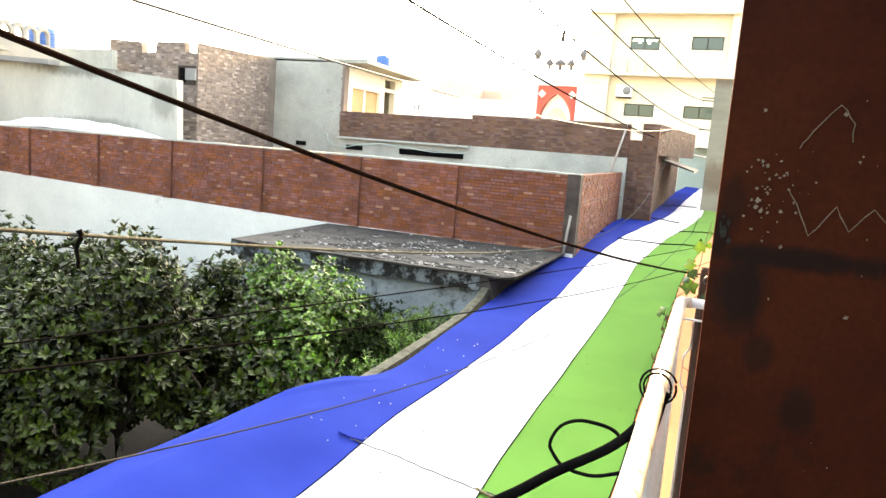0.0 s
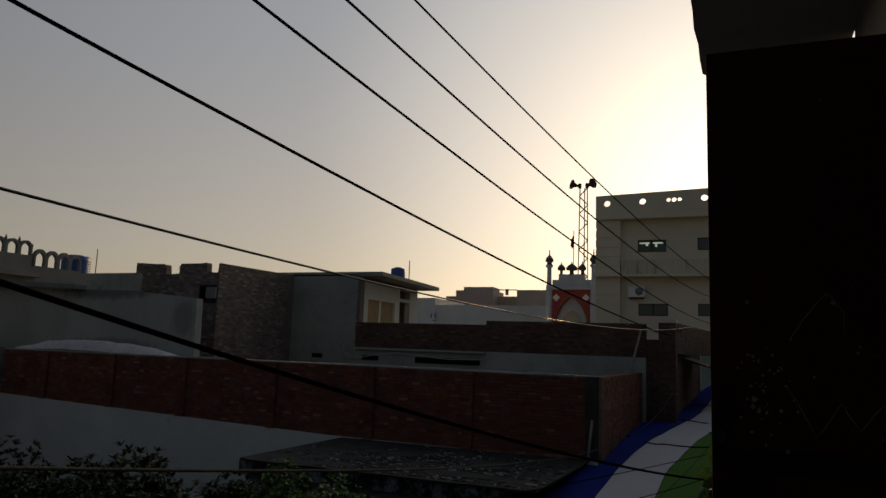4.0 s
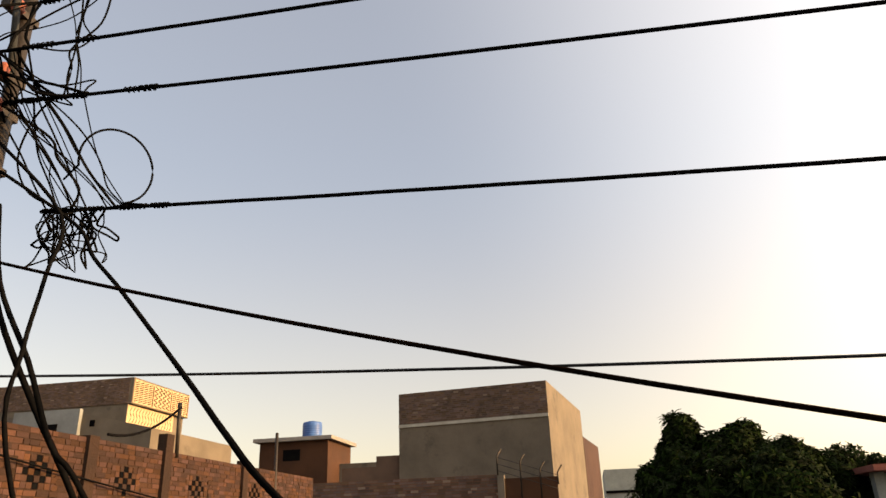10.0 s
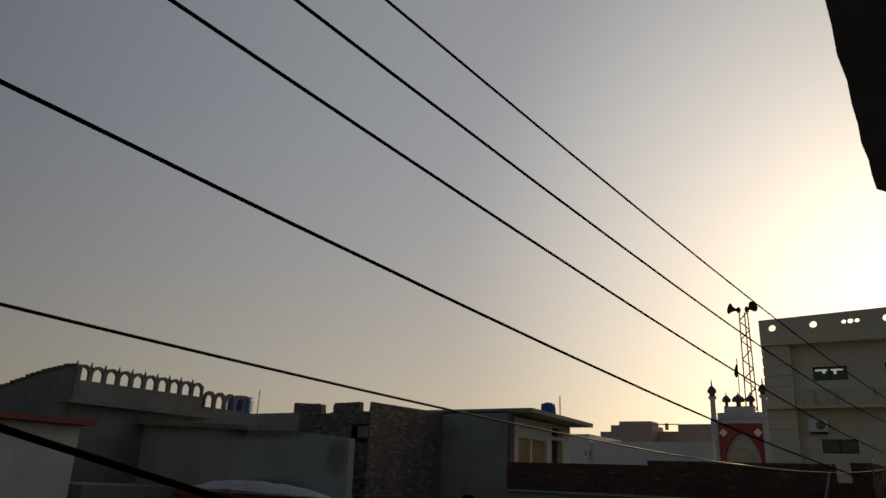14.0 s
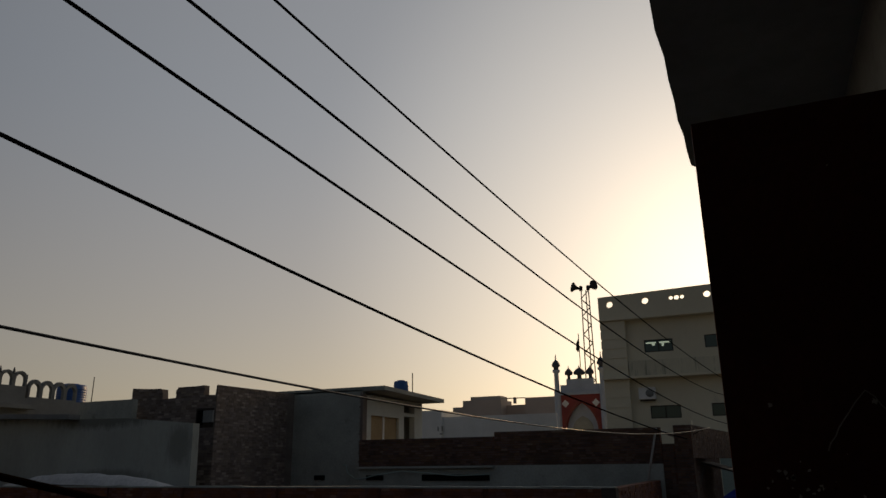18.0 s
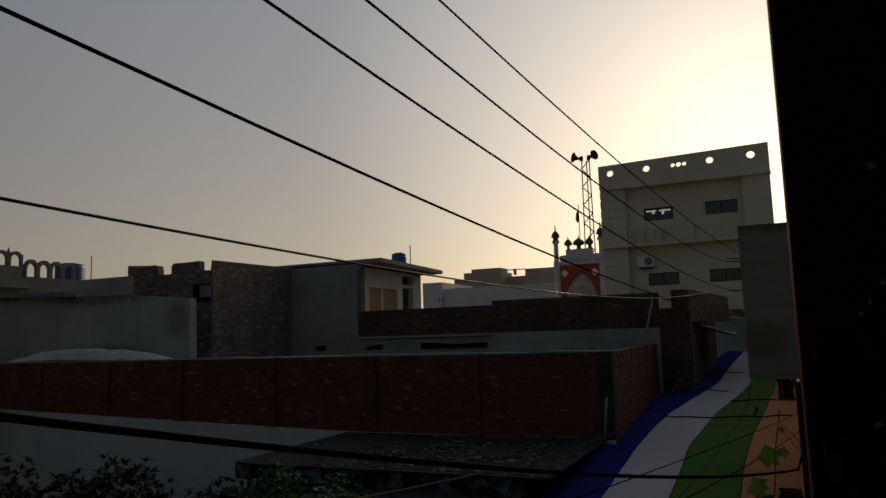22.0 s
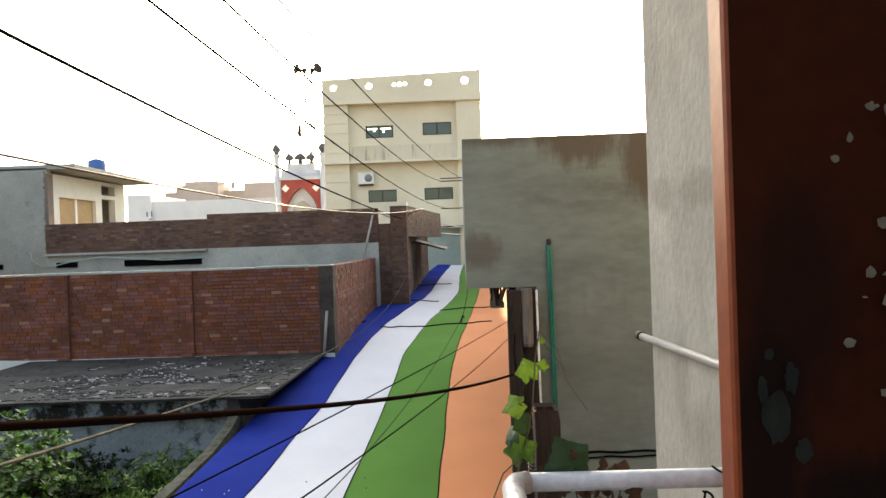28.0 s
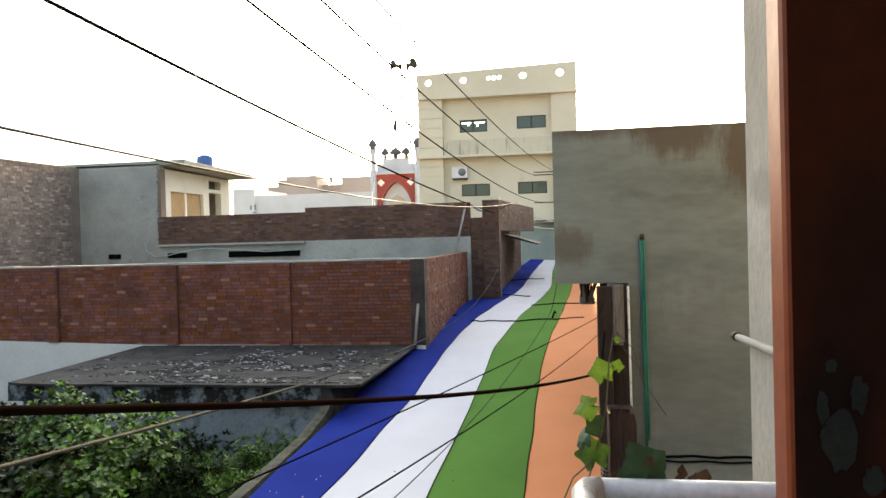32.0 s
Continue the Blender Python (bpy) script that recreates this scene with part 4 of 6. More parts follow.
holes = [ring(x, 14.56 + 0.02 * x, r, 16) for x, r in ((-6.85, 0.19), (-4.83, 0.19), (-3.4, 0.12), (-3.1, 0.14), (-2.8, 0.12), (-1.48, 0.19), (0.57, 0.21))]
bm = bmesh.new()
pierced(bm, [(-7.5, 13.53), (1.45, 13.60), (1.45, 15.13), (-7.5, 14.88)], holes, "y", YF - 0.12, YF + 0.1)
part("parapet", bm, M_YELLOW, yb, "yellow parapet with round holes")
for k, (a, b) in enumerate(((-7.47, -6.12), (0.03, 1.43))):
    boxp("pilaster", a, b, YF, YF + 10, 0, 13.56, M_YELLOW, yb)
bm = bmesh.new()
wins = [(-5.16, -3.58, 11.57, 12.28), (-1.90, -0.27, 11.63, 12.34), (-5.13, -3.51, 7.92, 8.61), (-1.92, -0.29, 7.95, 8.63)]
pierced(bm, rect(-6.12, 0.03, 0.0, 13.55), [rect(*q_) for q_ in wins], "y", YF + 0.35, YF + 0.6)
part("bay_wall", bm, M_YELLOW, yb)
boxp("ledge", -7.5, 1.5, YF - 0.35, YF + 0.35, 10.10, 10.22, M_YELLOW, yb, "projecting floor ledge")
boxp("spandrel", -6.05, 0.03, YF - 0.02, YF + 0.34, 10.22, 11.1, M_YELLOWSTREAK, yb, "spandrel with dark rain streaks")
for k in range(24):
    boxp("band", -7.50, -6.09, YF - 0.035, YF - 0.002, 0.3 + k * 0.55, 0.75 + k * 0.55, M_YELLOW, yb)
boxp("ledge", -7.46, 1.48, YF - 0.2, YF + 0.35, 13.46, 13.58, M_YELLOW, yb)
for a, b, c, d in wins:
    w = boxp("window_frame", a, b, YF + 0.42, YF + 0.46, c, d, M_STEEL, yb)
    mid = (a + b) / 2
    boxp("pane", a + 0.05, mid - 0.03, YF + 0.405, YF + 0.418, c + 0.05, d - 0.05, M_GLASS, w)
    boxp("pane", mid + 0.03, b - 0.05, YF + 0.405, YF + 0.418, c + 0.05, d - 0.05, M_GLASS, w)
for a, b, c, d in ((-5.05, -4.50, 12.06, 12.14), (-4.72, -4.58, 11.94, 12.06), (-4.32, -3.72, 12.06, 12.14), (-4.20, -4.08, 11.88, 12.06)):
    boxp("lit_tube", a, b, YF + 0.385, YF + 0.402, c, d, M_TUBE, yb, "lit fluorescent tube seen in the upper window")
boxp("roof", -7.4, 1.43, YF + 0.36, YF + 10, 13.4, 13.52, M_ROOF, yb)
boxp("back_wall", -7.4, 1.43, YF + 9.8, YF + 10, 0, 13.3, M_YELLOW, yb)
boxp("balcony_box", -1.03, 0.2, YF - 0.9, YF + 0.3, 6.3, 6.9, M_YELLOW, yb, "pale boxed projection low on the front")
boxp("ground_storey", -1.8, 0.03, YF + 0.1, YF + 0.34, 0, 6.3, M_GREENDOOR, yb, "pale green lower wall")
ac = empty("air_conditioner", "white air conditioner unit on the yellow wall", "air conditioner")
boxp("case", -5.65, -4.74, YF + 0.0, YF + 0.34, 8.95, 9.6, M_WHITEPAINT, ac, bevel=0.03)
part("fan_grille", lathe(bmesh.new(), 0, 0, [(0.22, 0), (0.22, 0.01), (0.05, 0.012)], 16), M_GREY, ac).matrix_basis = pose(-5.05, YF - 0.005, 9.28, 90, 0, 0)
boxp("bracket", -5.6, -4.8, YF + 0.05, YF + 0.34, 8.88, 8.94, M_STEEL, ac)

# gateway of a shrine, with domes and two small towers
mq = empty("red_gateway", "red painted gateway with a white pointed arch and small domes", "gateway")
GY, GX0, GX1 = 57.0, -14.2, -10.4
gc = (GX0 + GX1) / 2
def pointed(r, z0, rise, foot):
    """Pointed arch with a small ogee tip, down to the foot."""
    half = [(r * (1 - u ** 2.1) * (1 - 0.12 * math.sin(math.pi * u)), z0 + rise * (u ** 0.8)) for u in np.linspace(0, 1, 9)]
    return [(gc + x, z) for x, z in half] + [(gc - x, z) for x, z in half[-2::-1]] + [(gc - r, foot), (gc + r, foot)]


arch_in = pointed(1.25, 8.3, 1.85, 0.05)
bm = bmesh.new()
pierced(bm, rect(GX0, GX1, 0, 10.75), [arch_in], "y", GY, GY + 0.8)
part("front", bm, M_REDPAINT, mq)
arch_out = pointed(1.38, 8.32, 2.03, 0.03)
bm = bmesh.new()
pierced(bm, arch_out, [arch_in], "y", GY - 0.06, GY - 0.005)
part("arch_band", bm, M_REDEAVE, mq, "dull red raised band round the arch")
boxp("arch_infill", gc - 1.4, gc + 1.4, GY + 0.5, GY + 0.6, 0, 10.3, M_BLUEWHITE, mq, "blue-white niche wall")
part("inner_door", prism(bmesh.new(), pointed(0.8, 8.3, 0.85, 0.05), "y", GY + 0.44, GY + 0.498), M_GREYBLUE, mq, "grey door in the niche")
boxp("cornice", GX0 - 0.1, GX1 + 0.1, GY - 0.2, GY + 0.9, 10.75, 11.0, M_BLUEWHITE, mq)
boxp("parapet", GX0 + 0.35, GX1 - 0.35, GY + 0.05, GY + 0.6, 11.0, 11.55, M_BLUEWHITE, mq, "blue-white stepped parapet")
boxp("parapet", GX0 + 0.85, GX1 - 0.85, GY + 0.1, GY + 0.55, 11.55, 12.0, M_BLUEWHITE, mq, "white parapet under the cupolas")
for x in (GX0 + 0.1, GX1 - 0.1):
    part("corner_tower", lathe(bmesh.new(), x, GY, [(0.26, 0.0), (0.26, 11.0), (0.20, 11.2), (0.18, 12.5), (0.30, 12.6), (0.30, 12.75)], 12), M_BLUEWHITE, mq)
    part("tower_cap", lathe(bmesh.new(), x, GY, [(0.22, 12.75), (0.20, 12.95), (0.34, 13.05), (0.33, 13.2), (0.22, 13.4), (0.06, 13.55), (0.03, 14.0)], 12), M_DOME, mq, "dark onion-shaped cap")
for k in range(3):
    x = gc + (k - 1) * 0.85
    s = 1.45 if k == 1 else 1.0
    part("cupola", lathe(bmesh.new(), x, GY + 0.2, [(0.2 * s, 12.0), (0.12 * s, 12.03), (0.12 * s, 12.3), (0.3 * s, 12.33), (0.33 * s, 12.5), (0.22 * s, 12.7), (0.05 * s, 12.85), (0.02, 13.05)], 12), M_DOME, mq, "grey ribbed cupola")
for x in (GX0 + 0.7, GX1 - 0.7):
    part("panel", prism(bmesh.new(), ring(x, 10.1, 0.3, 4), "y", GY - 0.03, GY - 0.004), M_WHITEPAINT, mq)

flag = empty("flag_pole", "thin pole with a small dark flag on the gateway", "flag")
part("pole", tube(bmesh.new(), [(gc + 0.1, GY + 0.35, 11.9), (gc + 0.1, GY + 0.35, 15.6)], 0.035, 6), M_STEEL, flag)
part("cloth", prism(bmesh.new(), [(gc + 0.12, 15.3), (gc + 0.12, 14.3), (gc - 0.02, 14.1), (gc - 0.18, 14.35), (gc - 0.10, 14.9)], "y", GY + 0.34, GY + 0.36), M_STEEL, flag, "limp dark flag")
mast = empty("loudspeaker_mast", "slim lattice mast with horn loudspeakers", "mast")
MX, MY = -11.55, 57.9
for dx, dy in ((-0.3, 0), (0.3, 0), (0, 0.4)):
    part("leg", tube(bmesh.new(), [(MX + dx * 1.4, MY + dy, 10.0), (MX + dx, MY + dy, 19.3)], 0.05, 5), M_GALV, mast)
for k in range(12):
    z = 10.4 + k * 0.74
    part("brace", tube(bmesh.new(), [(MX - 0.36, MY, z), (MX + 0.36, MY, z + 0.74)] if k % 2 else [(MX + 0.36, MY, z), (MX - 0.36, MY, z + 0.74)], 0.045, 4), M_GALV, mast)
for s in (-1, 1):
    h_ = part("horn", lathe(bmesh.new(), 0, 0, [(0.08, 0), (0.12, 0.2), (0.2, 0.4), (0.42, 0.62), (0.42, 0.66), (0.1, 0.5)], 12), M_STEEL, mast)
    h_.matrix_basis = pose(MX + s * 0.35, MY - 0.2, 19.35, 80, 0, s * 55)
    part("driver", lathe(bmesh.new(), MX + s * 0.3, MY - 0.1, [(0.14, 19.2), (0.16, 19.5), (0.1, 19.6)], 10), M_STEEL, mast)

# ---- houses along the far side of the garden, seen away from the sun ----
# mortar darkened with its bricks, their shade put into the colour
M_DARKMORTAR = mat("dark_orange_mortar", (0.030, 0.014, 0.008), (0.02, 0.010, 0.006), 2.0, 0.95, 0.5, 50)
lw = empty("pierced_brick_wall", "sunlit orange brick wall with crosses of open bricks", "brick wall")
boxp("core", -16.0, -5.0, -6.24, -6.014, 0, 6.97, M_DARKMORTAR, lw)


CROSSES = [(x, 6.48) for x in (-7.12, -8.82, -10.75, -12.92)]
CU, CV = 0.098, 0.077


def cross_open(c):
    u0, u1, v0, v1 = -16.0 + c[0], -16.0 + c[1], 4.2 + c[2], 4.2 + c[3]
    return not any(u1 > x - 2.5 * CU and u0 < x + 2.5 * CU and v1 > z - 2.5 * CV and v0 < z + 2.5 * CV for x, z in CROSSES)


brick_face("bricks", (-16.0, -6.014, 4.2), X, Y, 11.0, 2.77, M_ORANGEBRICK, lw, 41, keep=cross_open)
rnd = random.Random(42)
for x, z in CROSSES:
    filled = []
    for i in range(-4, 5):
        for k in range(-3, 4):
            a, b = x + i * CU - CU / 2, z + k * CV - CV / 2
            if abs(i) + abs(k) <= 2 and (i + k) % 2 == 0:
                # no real hole: a black plate on the core paints its shade
                boxp("dark_opening_plate", a, a + CU, -6.016, -6.010, b, b + CV, M_DARK, lw)
            elif abs(i) <= 3 and abs(k) <= 2:
                filled.append((a + 16.0 + 0.005, a + CU + 16.0 - 0.005, b - 4.2 + 0.006, b + CV - 4.2 - 0.006))
    v, f = brick_mesh(filled, (-16.0, -6.014, 4.2), X, Y, 0.014, rnd)
    tagged(raw("lattice_bricks", v, f, M_ORANGEBRICK, lw), kind="stuff")
# piers carry shade in their dark colour
for x, z1 in ((-8.09, 6.99), (-9.86, 7.22), (-12.5, 7.05)):
    boxp("pier", x, x + 0.2, -6.1, -5.95, 4.2, z1, M_DARKMORTAR, lw, "dark pier with the wall's shade in its colour")
for x, z0, z1 in ((-10.05, 6.9, 7.75), (-13.88, 5.0, 7.74)):
    tagged(part("iron_stake", tube(bmesh.new(), [(x, -6.0, z0), (x + 0.02, -6.02, z1)], 0.035, 6), M_STEEL), "rusty iron stake on the brick wall", "post")
tagged(part("stay_rope", tube(bmesh.new(), hang((-10.04, -6.0, 7.68), (-8.3, -6.0, 7.05), 0.16, 14), 0.02, 5), M_TWINE), "slack dark rope tied to the iron stake", "rope")

lit = empty("mosaic_fronted_house", "tall house with a sunlit mosaic side and a bare brick front", "house")
LX, LY, LZ = -34.0, -23.45, 14.1
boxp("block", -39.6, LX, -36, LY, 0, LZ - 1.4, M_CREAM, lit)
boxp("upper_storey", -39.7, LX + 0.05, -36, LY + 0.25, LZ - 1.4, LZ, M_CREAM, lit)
brick_face("brick_front", (LX + 0.05, -36, LZ - 1.4), Y, X, 12.6, 1.4, M_DULLBRICK, lit, 43)
boxp("mosaic_band", -39.6, LX, LY + 0.25, LY + 0.29, LZ - 1.35, LZ - 0.1, mat("mosaic_tiles", (0.46, 0.33, 0.20), (0.34, 0.22, 0.12), 4.5, 0.5, 0.1, 20), lit, "patterned cream and brown tile facing")
boxp("mosaic_panel", -38.5, LX, LY, LY + 0.04, LZ - 4.2, LZ - 1.45, mat("zigzag_tiles", (0.46, 0.34, 0.21), (0.36, 0.24, 0.13), 6.0, 0.5, 0.1, 20, stretch=(1, 1, 2.2)), lit)
bm = bmesh.new()
for k in range(3):
    x0 = -39.5 + k * 1.85
    prism(bm, [(x0 - 0.04, LZ - 1.3), (x0 + 0.04, LZ - 1.3), (x0 + 0.04, LZ - 0.15), (x0 - 0.04, LZ - 0.15)], "y", LY + 0.29, LY + 0.302)
    for j in range(9):
        half = j % 2
        for i in range(4):
            x, z = x0 + 0.12 + i * 0.42, LZ - 1.3 + j * 0.125
            tilt = 0.11 if (k + half * (k == 1)) % 2 else -0.11
            prism(bm, [(x, z - tilt / 2 + 0.05), (x + 0.34, z + tilt / 2 + 0.05), (x + 0.34, z + tilt / 2 + 0.105), (x, z - tilt / 2 + 0.105)], "y", LY + 0.29, LY + 0.30)
part("diagonal_tiles", bm, M_DARKMORTAR, lit, "red-brown tiles laid in slanting rows")
bm = bmesh.new()
for r in range(9):
    for k in range(15):
        x, z = -38.3 + k * 0.28, LZ - 4.1 + r * 0.29
        prism(bm, [(x, z), (x + 0.14, z + 0.2), (x + 0.14, z + 0.27), (x, z + 0.07)] if r % 2 else [(x, z + 0.2), (x + 0.14, z), (x + 0.14, z + 0.07), (x, z + 0.27)], "y", LY + 0.04, LY + 0.05)
tagged(part("zigzag_pieces", bm, M_DARKMORTAR, lit), "small red-brown tiles in zigzag rows", kind="stuff")
nearer = empty("plastered_roof_room", "cream plastered roof room behind the pierced wall", "house")
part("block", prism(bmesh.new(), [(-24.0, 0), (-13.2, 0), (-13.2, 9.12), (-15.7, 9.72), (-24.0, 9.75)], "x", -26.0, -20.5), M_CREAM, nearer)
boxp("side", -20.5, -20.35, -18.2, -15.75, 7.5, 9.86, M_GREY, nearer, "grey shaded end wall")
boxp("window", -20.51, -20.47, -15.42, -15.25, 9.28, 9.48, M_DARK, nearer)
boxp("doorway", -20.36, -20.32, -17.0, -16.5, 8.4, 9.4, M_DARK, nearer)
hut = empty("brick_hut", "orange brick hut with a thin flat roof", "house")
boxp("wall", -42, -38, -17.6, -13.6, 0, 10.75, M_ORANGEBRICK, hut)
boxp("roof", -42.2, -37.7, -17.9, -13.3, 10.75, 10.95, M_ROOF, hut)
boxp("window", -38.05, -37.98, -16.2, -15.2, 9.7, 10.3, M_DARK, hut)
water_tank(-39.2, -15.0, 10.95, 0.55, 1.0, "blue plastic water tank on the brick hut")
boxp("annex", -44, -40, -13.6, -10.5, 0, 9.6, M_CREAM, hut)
dk = empty("low_dark_brick_wall", "low dark brick yard wall with a concrete end post", "brick wall")
boxp("core", -18.22, -18.0, -8.6, -1.95, 0, 7.0, M_MORTAR, dk)
brick_face("bricks", (-18.0, -8.6, 4.6), Y, X, 6.65, 2.4, M_DULLBRICK, dk, 45)
boxp("end_post", -18.2, -17.95, -1.95, -1.78, 0, 6.98, M_CREAM, dk)
boxp("spandrel", -18.2, -18.05, -1.78, -0.48, 6.12, 6.9, M_ORANGEBRICK, dk, "sunlit brick panel above a gateway")
boxp("far_pile", -27.0, -26.6, -7.55, -6.6, 0, 8.5, M_DULLBRICK, dk)
boxp("far_pile", -27.0, -26.6, -8.9, -7.55, 0, 8.12, M_DULLBRICK, dk)
sp = empty("barbed_fence", "rusty angle-iron stakes with barbed wire", "fence")
tops = []
for y, z0, z1 in ((-1.93, 6.98, 7.55), (-1.36, 6.3, 7.4), (-0.88, 6.3, 7.2), (-0.46, 6.7, 7.1)):
    part("stake", tube(bmesh.new(), [(-17.95, y, z0), (-17.95, y, z1 - 0.12), (-17.9, y + 0.12, z1 + 0.05)], 0.022, 5), M_STEEL, sp)
    tops.append((-17.95, y, z1 - 0.14))
for d in (0.0, 0.16, 0.32):
    part("strand", tube(bmesh.new(), [(x, y, z - d - (0.04 if i % 2 else 0)) for i, (x, y, z) in enumerate(tops)], 0.008, 4), M_STEEL, sp)
gh = empty("grey_villa", "far grey villa with a balcony rail", "house")
boxp("block", -52, -45, 1.2, 6.5, 0, 8.95, M_GREYBLUE, gh)
boxp("upper_band", -45, -44.9, 1.2, 6.5, 7.6, 7.75, M_DARK, gh)
for k in range(7):
    boxp("baluster", -44.9, -44.8, 1.3 + k * 0.3, 1.4 + k * 0.3, 5.6, 6.4, M_DARK, gh)
bt = empty("distant_tree", "hazy far tree beside the grey house", "tree")
rnd = random.Random(50)
limbs_at = (-34.5, 11.5, 7.6)

# ---- neighbour's grey wall over the lane ----
nb = empty("grey_rendered_house", "neighbour's windowless grey cement wall with an overhang and rain stains", "house")
NY = 7.6
boxp("overhang", 0.175, 7.0, NY, NY + 7.0, 5.14, 6.37, M_STAINGREY, nb, "jettied upper storey with dark streaks")
boxp("lower_wall", 0.745, 7.0, NY, NY + 1.4, 0, 5.14, M_STAINGREY, nb)
boxp("lower_wall", 1.8, 7.0, NY + 1.4, NY + 7.0, 0, 5.14, M_GREY, nb)
hose = empty("green_hose", "green plastic hose hung down the grey wall", "hose")
part("run", tube(bmesh.new(), [(0.862, NY - 0.02, 3.7), (0.858, NY - 0.03, 4.4), (0.852, NY - 0.02, 5.1), (0.848, NY - 0.02, 5.47), (0.856, NY - 0.025, 5.505), (0.868, NY - 0.02, 5.48), (0.872, NY - 0.03, 5.2), (0.874, NY - 0.03, 4.5), (0.878, NY - 0.02, 3.9)], 0.011, 8), M_GREENPIPE, hose)
part("tap", lathe(bmesh.new(), 0.858, NY - 0.03, [(0.012, 5.48), (0.018, 5.49), (0.018, 5.52), (0.008, 5.53)], 8), M_STEEL, hose)
for z, r in ((3.765, 0.010), (3.725, 0.008)):
    tagged(part("wall_cable", tube(bmesh.new(), [(0.9 + k * 0.1, NY - 0.012, z + 0.006 * math.sin(k * 1.7 + r * 900)) for k in range(12)], r, 6), M_CABLE), "black cable stapled along the grey wall", "cable")
cond = empty("conduit_pipe", "grey plastic conduit pipe along the plaster wall", "pipe")
part("run", tube(bmesh.new(), [(0.975, 5.10, 5.060), (0.975, 4.4, 5.09), (0.975, 3.4, 5.13), (0.975, 2.3, 5.17)], 0.0165, 12), M_PVC, cond)
part("collar", tube(bmesh.new(), [(0.975, 5.13, 5.059), (0.975, 5.07, 5.062)], 0.021, 12), M_STEEL, cond, "dark pipe collar")

# poles and scrap under the overhang
# props in shade-dark wood fill the void
tagged(boxp("dark_beam", 0.49, 0.598, 7.36, 7.46, 0, 5.13, M_DARKWOOD, bevel=0.008), "weathered timber prop darkened for the shade under the overhang", "post")
tagged(boxp("dark_beam", 0.605, 0.735, 7.46, 7.58, 0, 5.13, M_DARKWOOD, bevel=0.008), "weathered timber prop darkened for the shade under the overhang", "post")
bam = [(0.042, 3.0)]
for k in range(30):
    z = 4.70 + k * 0.0145
    bam += [(0.041, z), (0.050, z + 0.005), (0.050, z + 0.009), (0.041, z + 0.014)]
tagged(part("ribbed_pole", lathe(bmesh.new(), 0.645, 7.40, [(0.04, 4.68)] + bam[1:] + [(0.046, 5.138)], 14), M_GREYWOOD), "silvery ribbed pole end tied under the overhang", "pole")
tagged(part("white_pole", tube(bmesh.new(), [(0.728, 7.33, 0.0), (0.727, 7.35, 4.2), (0.722, 7.36, 5.13)], 0.009, 8), M_PIPE), "thin white pole against the grey wall", "pole")
rnd = random.Random(8)
scrap = empty("scrap_wood_bundle", "bundle of broken brown wood under the overhang", "wood")
for k in range(14):
    x, y = rnd.uniform(0.38, 0.56), rnd.uniform(7.9, 8.2)
    part("stick", tube(bmesh.new(), [(x, y, 4.93 + rnd.uniform(0, 0.05)), (x + rnd.uniform(-0.06, 0.06), y + rnd.uniform(-0.1, 0.1), 5.13)], rnd.uniform(0.008, 0.02), 5), M_WOOD if k % 3 else M_GREYWOOD, scrap)
boxp("board", 0.38, 0.50, 7.95, 8.2, 4.94, 4.99, M_GREYWOOD, scrap)

# ---- striped canopy over the lane ----
ZK = [(-2.0, 3.05), (4.5, 3.0), (8.5, 3.0), (12.3, 3.2), (14.8, 3.5), (18.0, 3.7), (24.0, 3.93), (32.5, 4.08), (41.0, 4.28)]
EDGES = [
    [(-2.0, -3.6), (3.4, -3.55), (4.2, -3.56), (5.2, -3.38), (5.9, -3.20), (6.4, -3.03), (6.8, -2.92), (7.2, -2.88), (8.4, -2.88), (12.0, -2.87), (15.0, -2.6), (18.0, -2.55), (24.0, -1.95), (32.5, -1.8), (41.0, -1.25)],
    [(-2.0, -2.28), (4.5, -2.25), (7.0, -2.3), (8.6, -2.18), (12.3, -1.97), (14.8, -1.93), (18.0, -1.70), (24.0, -0.95), (32.5, -0.80), (41.0, -0.52)],
    [(-2.0, -1.15), (4.5, -1.10), (7.0, -1.16), (8.6, -1.12), (12.3, -1.06), (14.8, -1.03), (18.0, -0.77), (24.0, -0.02), (32.5, -0.02), (41.0, 0.17)],
    [(-2.0, -0.2), (4.5, -0.18), (8.6, -0.18), (12.3, -0.16), (14.8, -0.08), (18.0, 0.20), (24.0, 0.62), (32.5, 0.80), (41.0, 0.80)],
    [(-2.0, 0.75), (4.5, 0.75), (8.7, 0.77), (11.5, 0.85), (14.8, 1.0), (18.0, 1.17), (24.0, 1.5), (32.5, 1.6), (41.0, 1.5)],
]


def along_keys(keys, y):
    return float(np.interp(y, [k[0] for k in keys], [k[1] for k in keys]))


def smooth_keys(keys, y):
    return sum(along_keys(keys, y + d) for d in (-1.2, -0.6, 0, 0.6, 1.2)) / 5


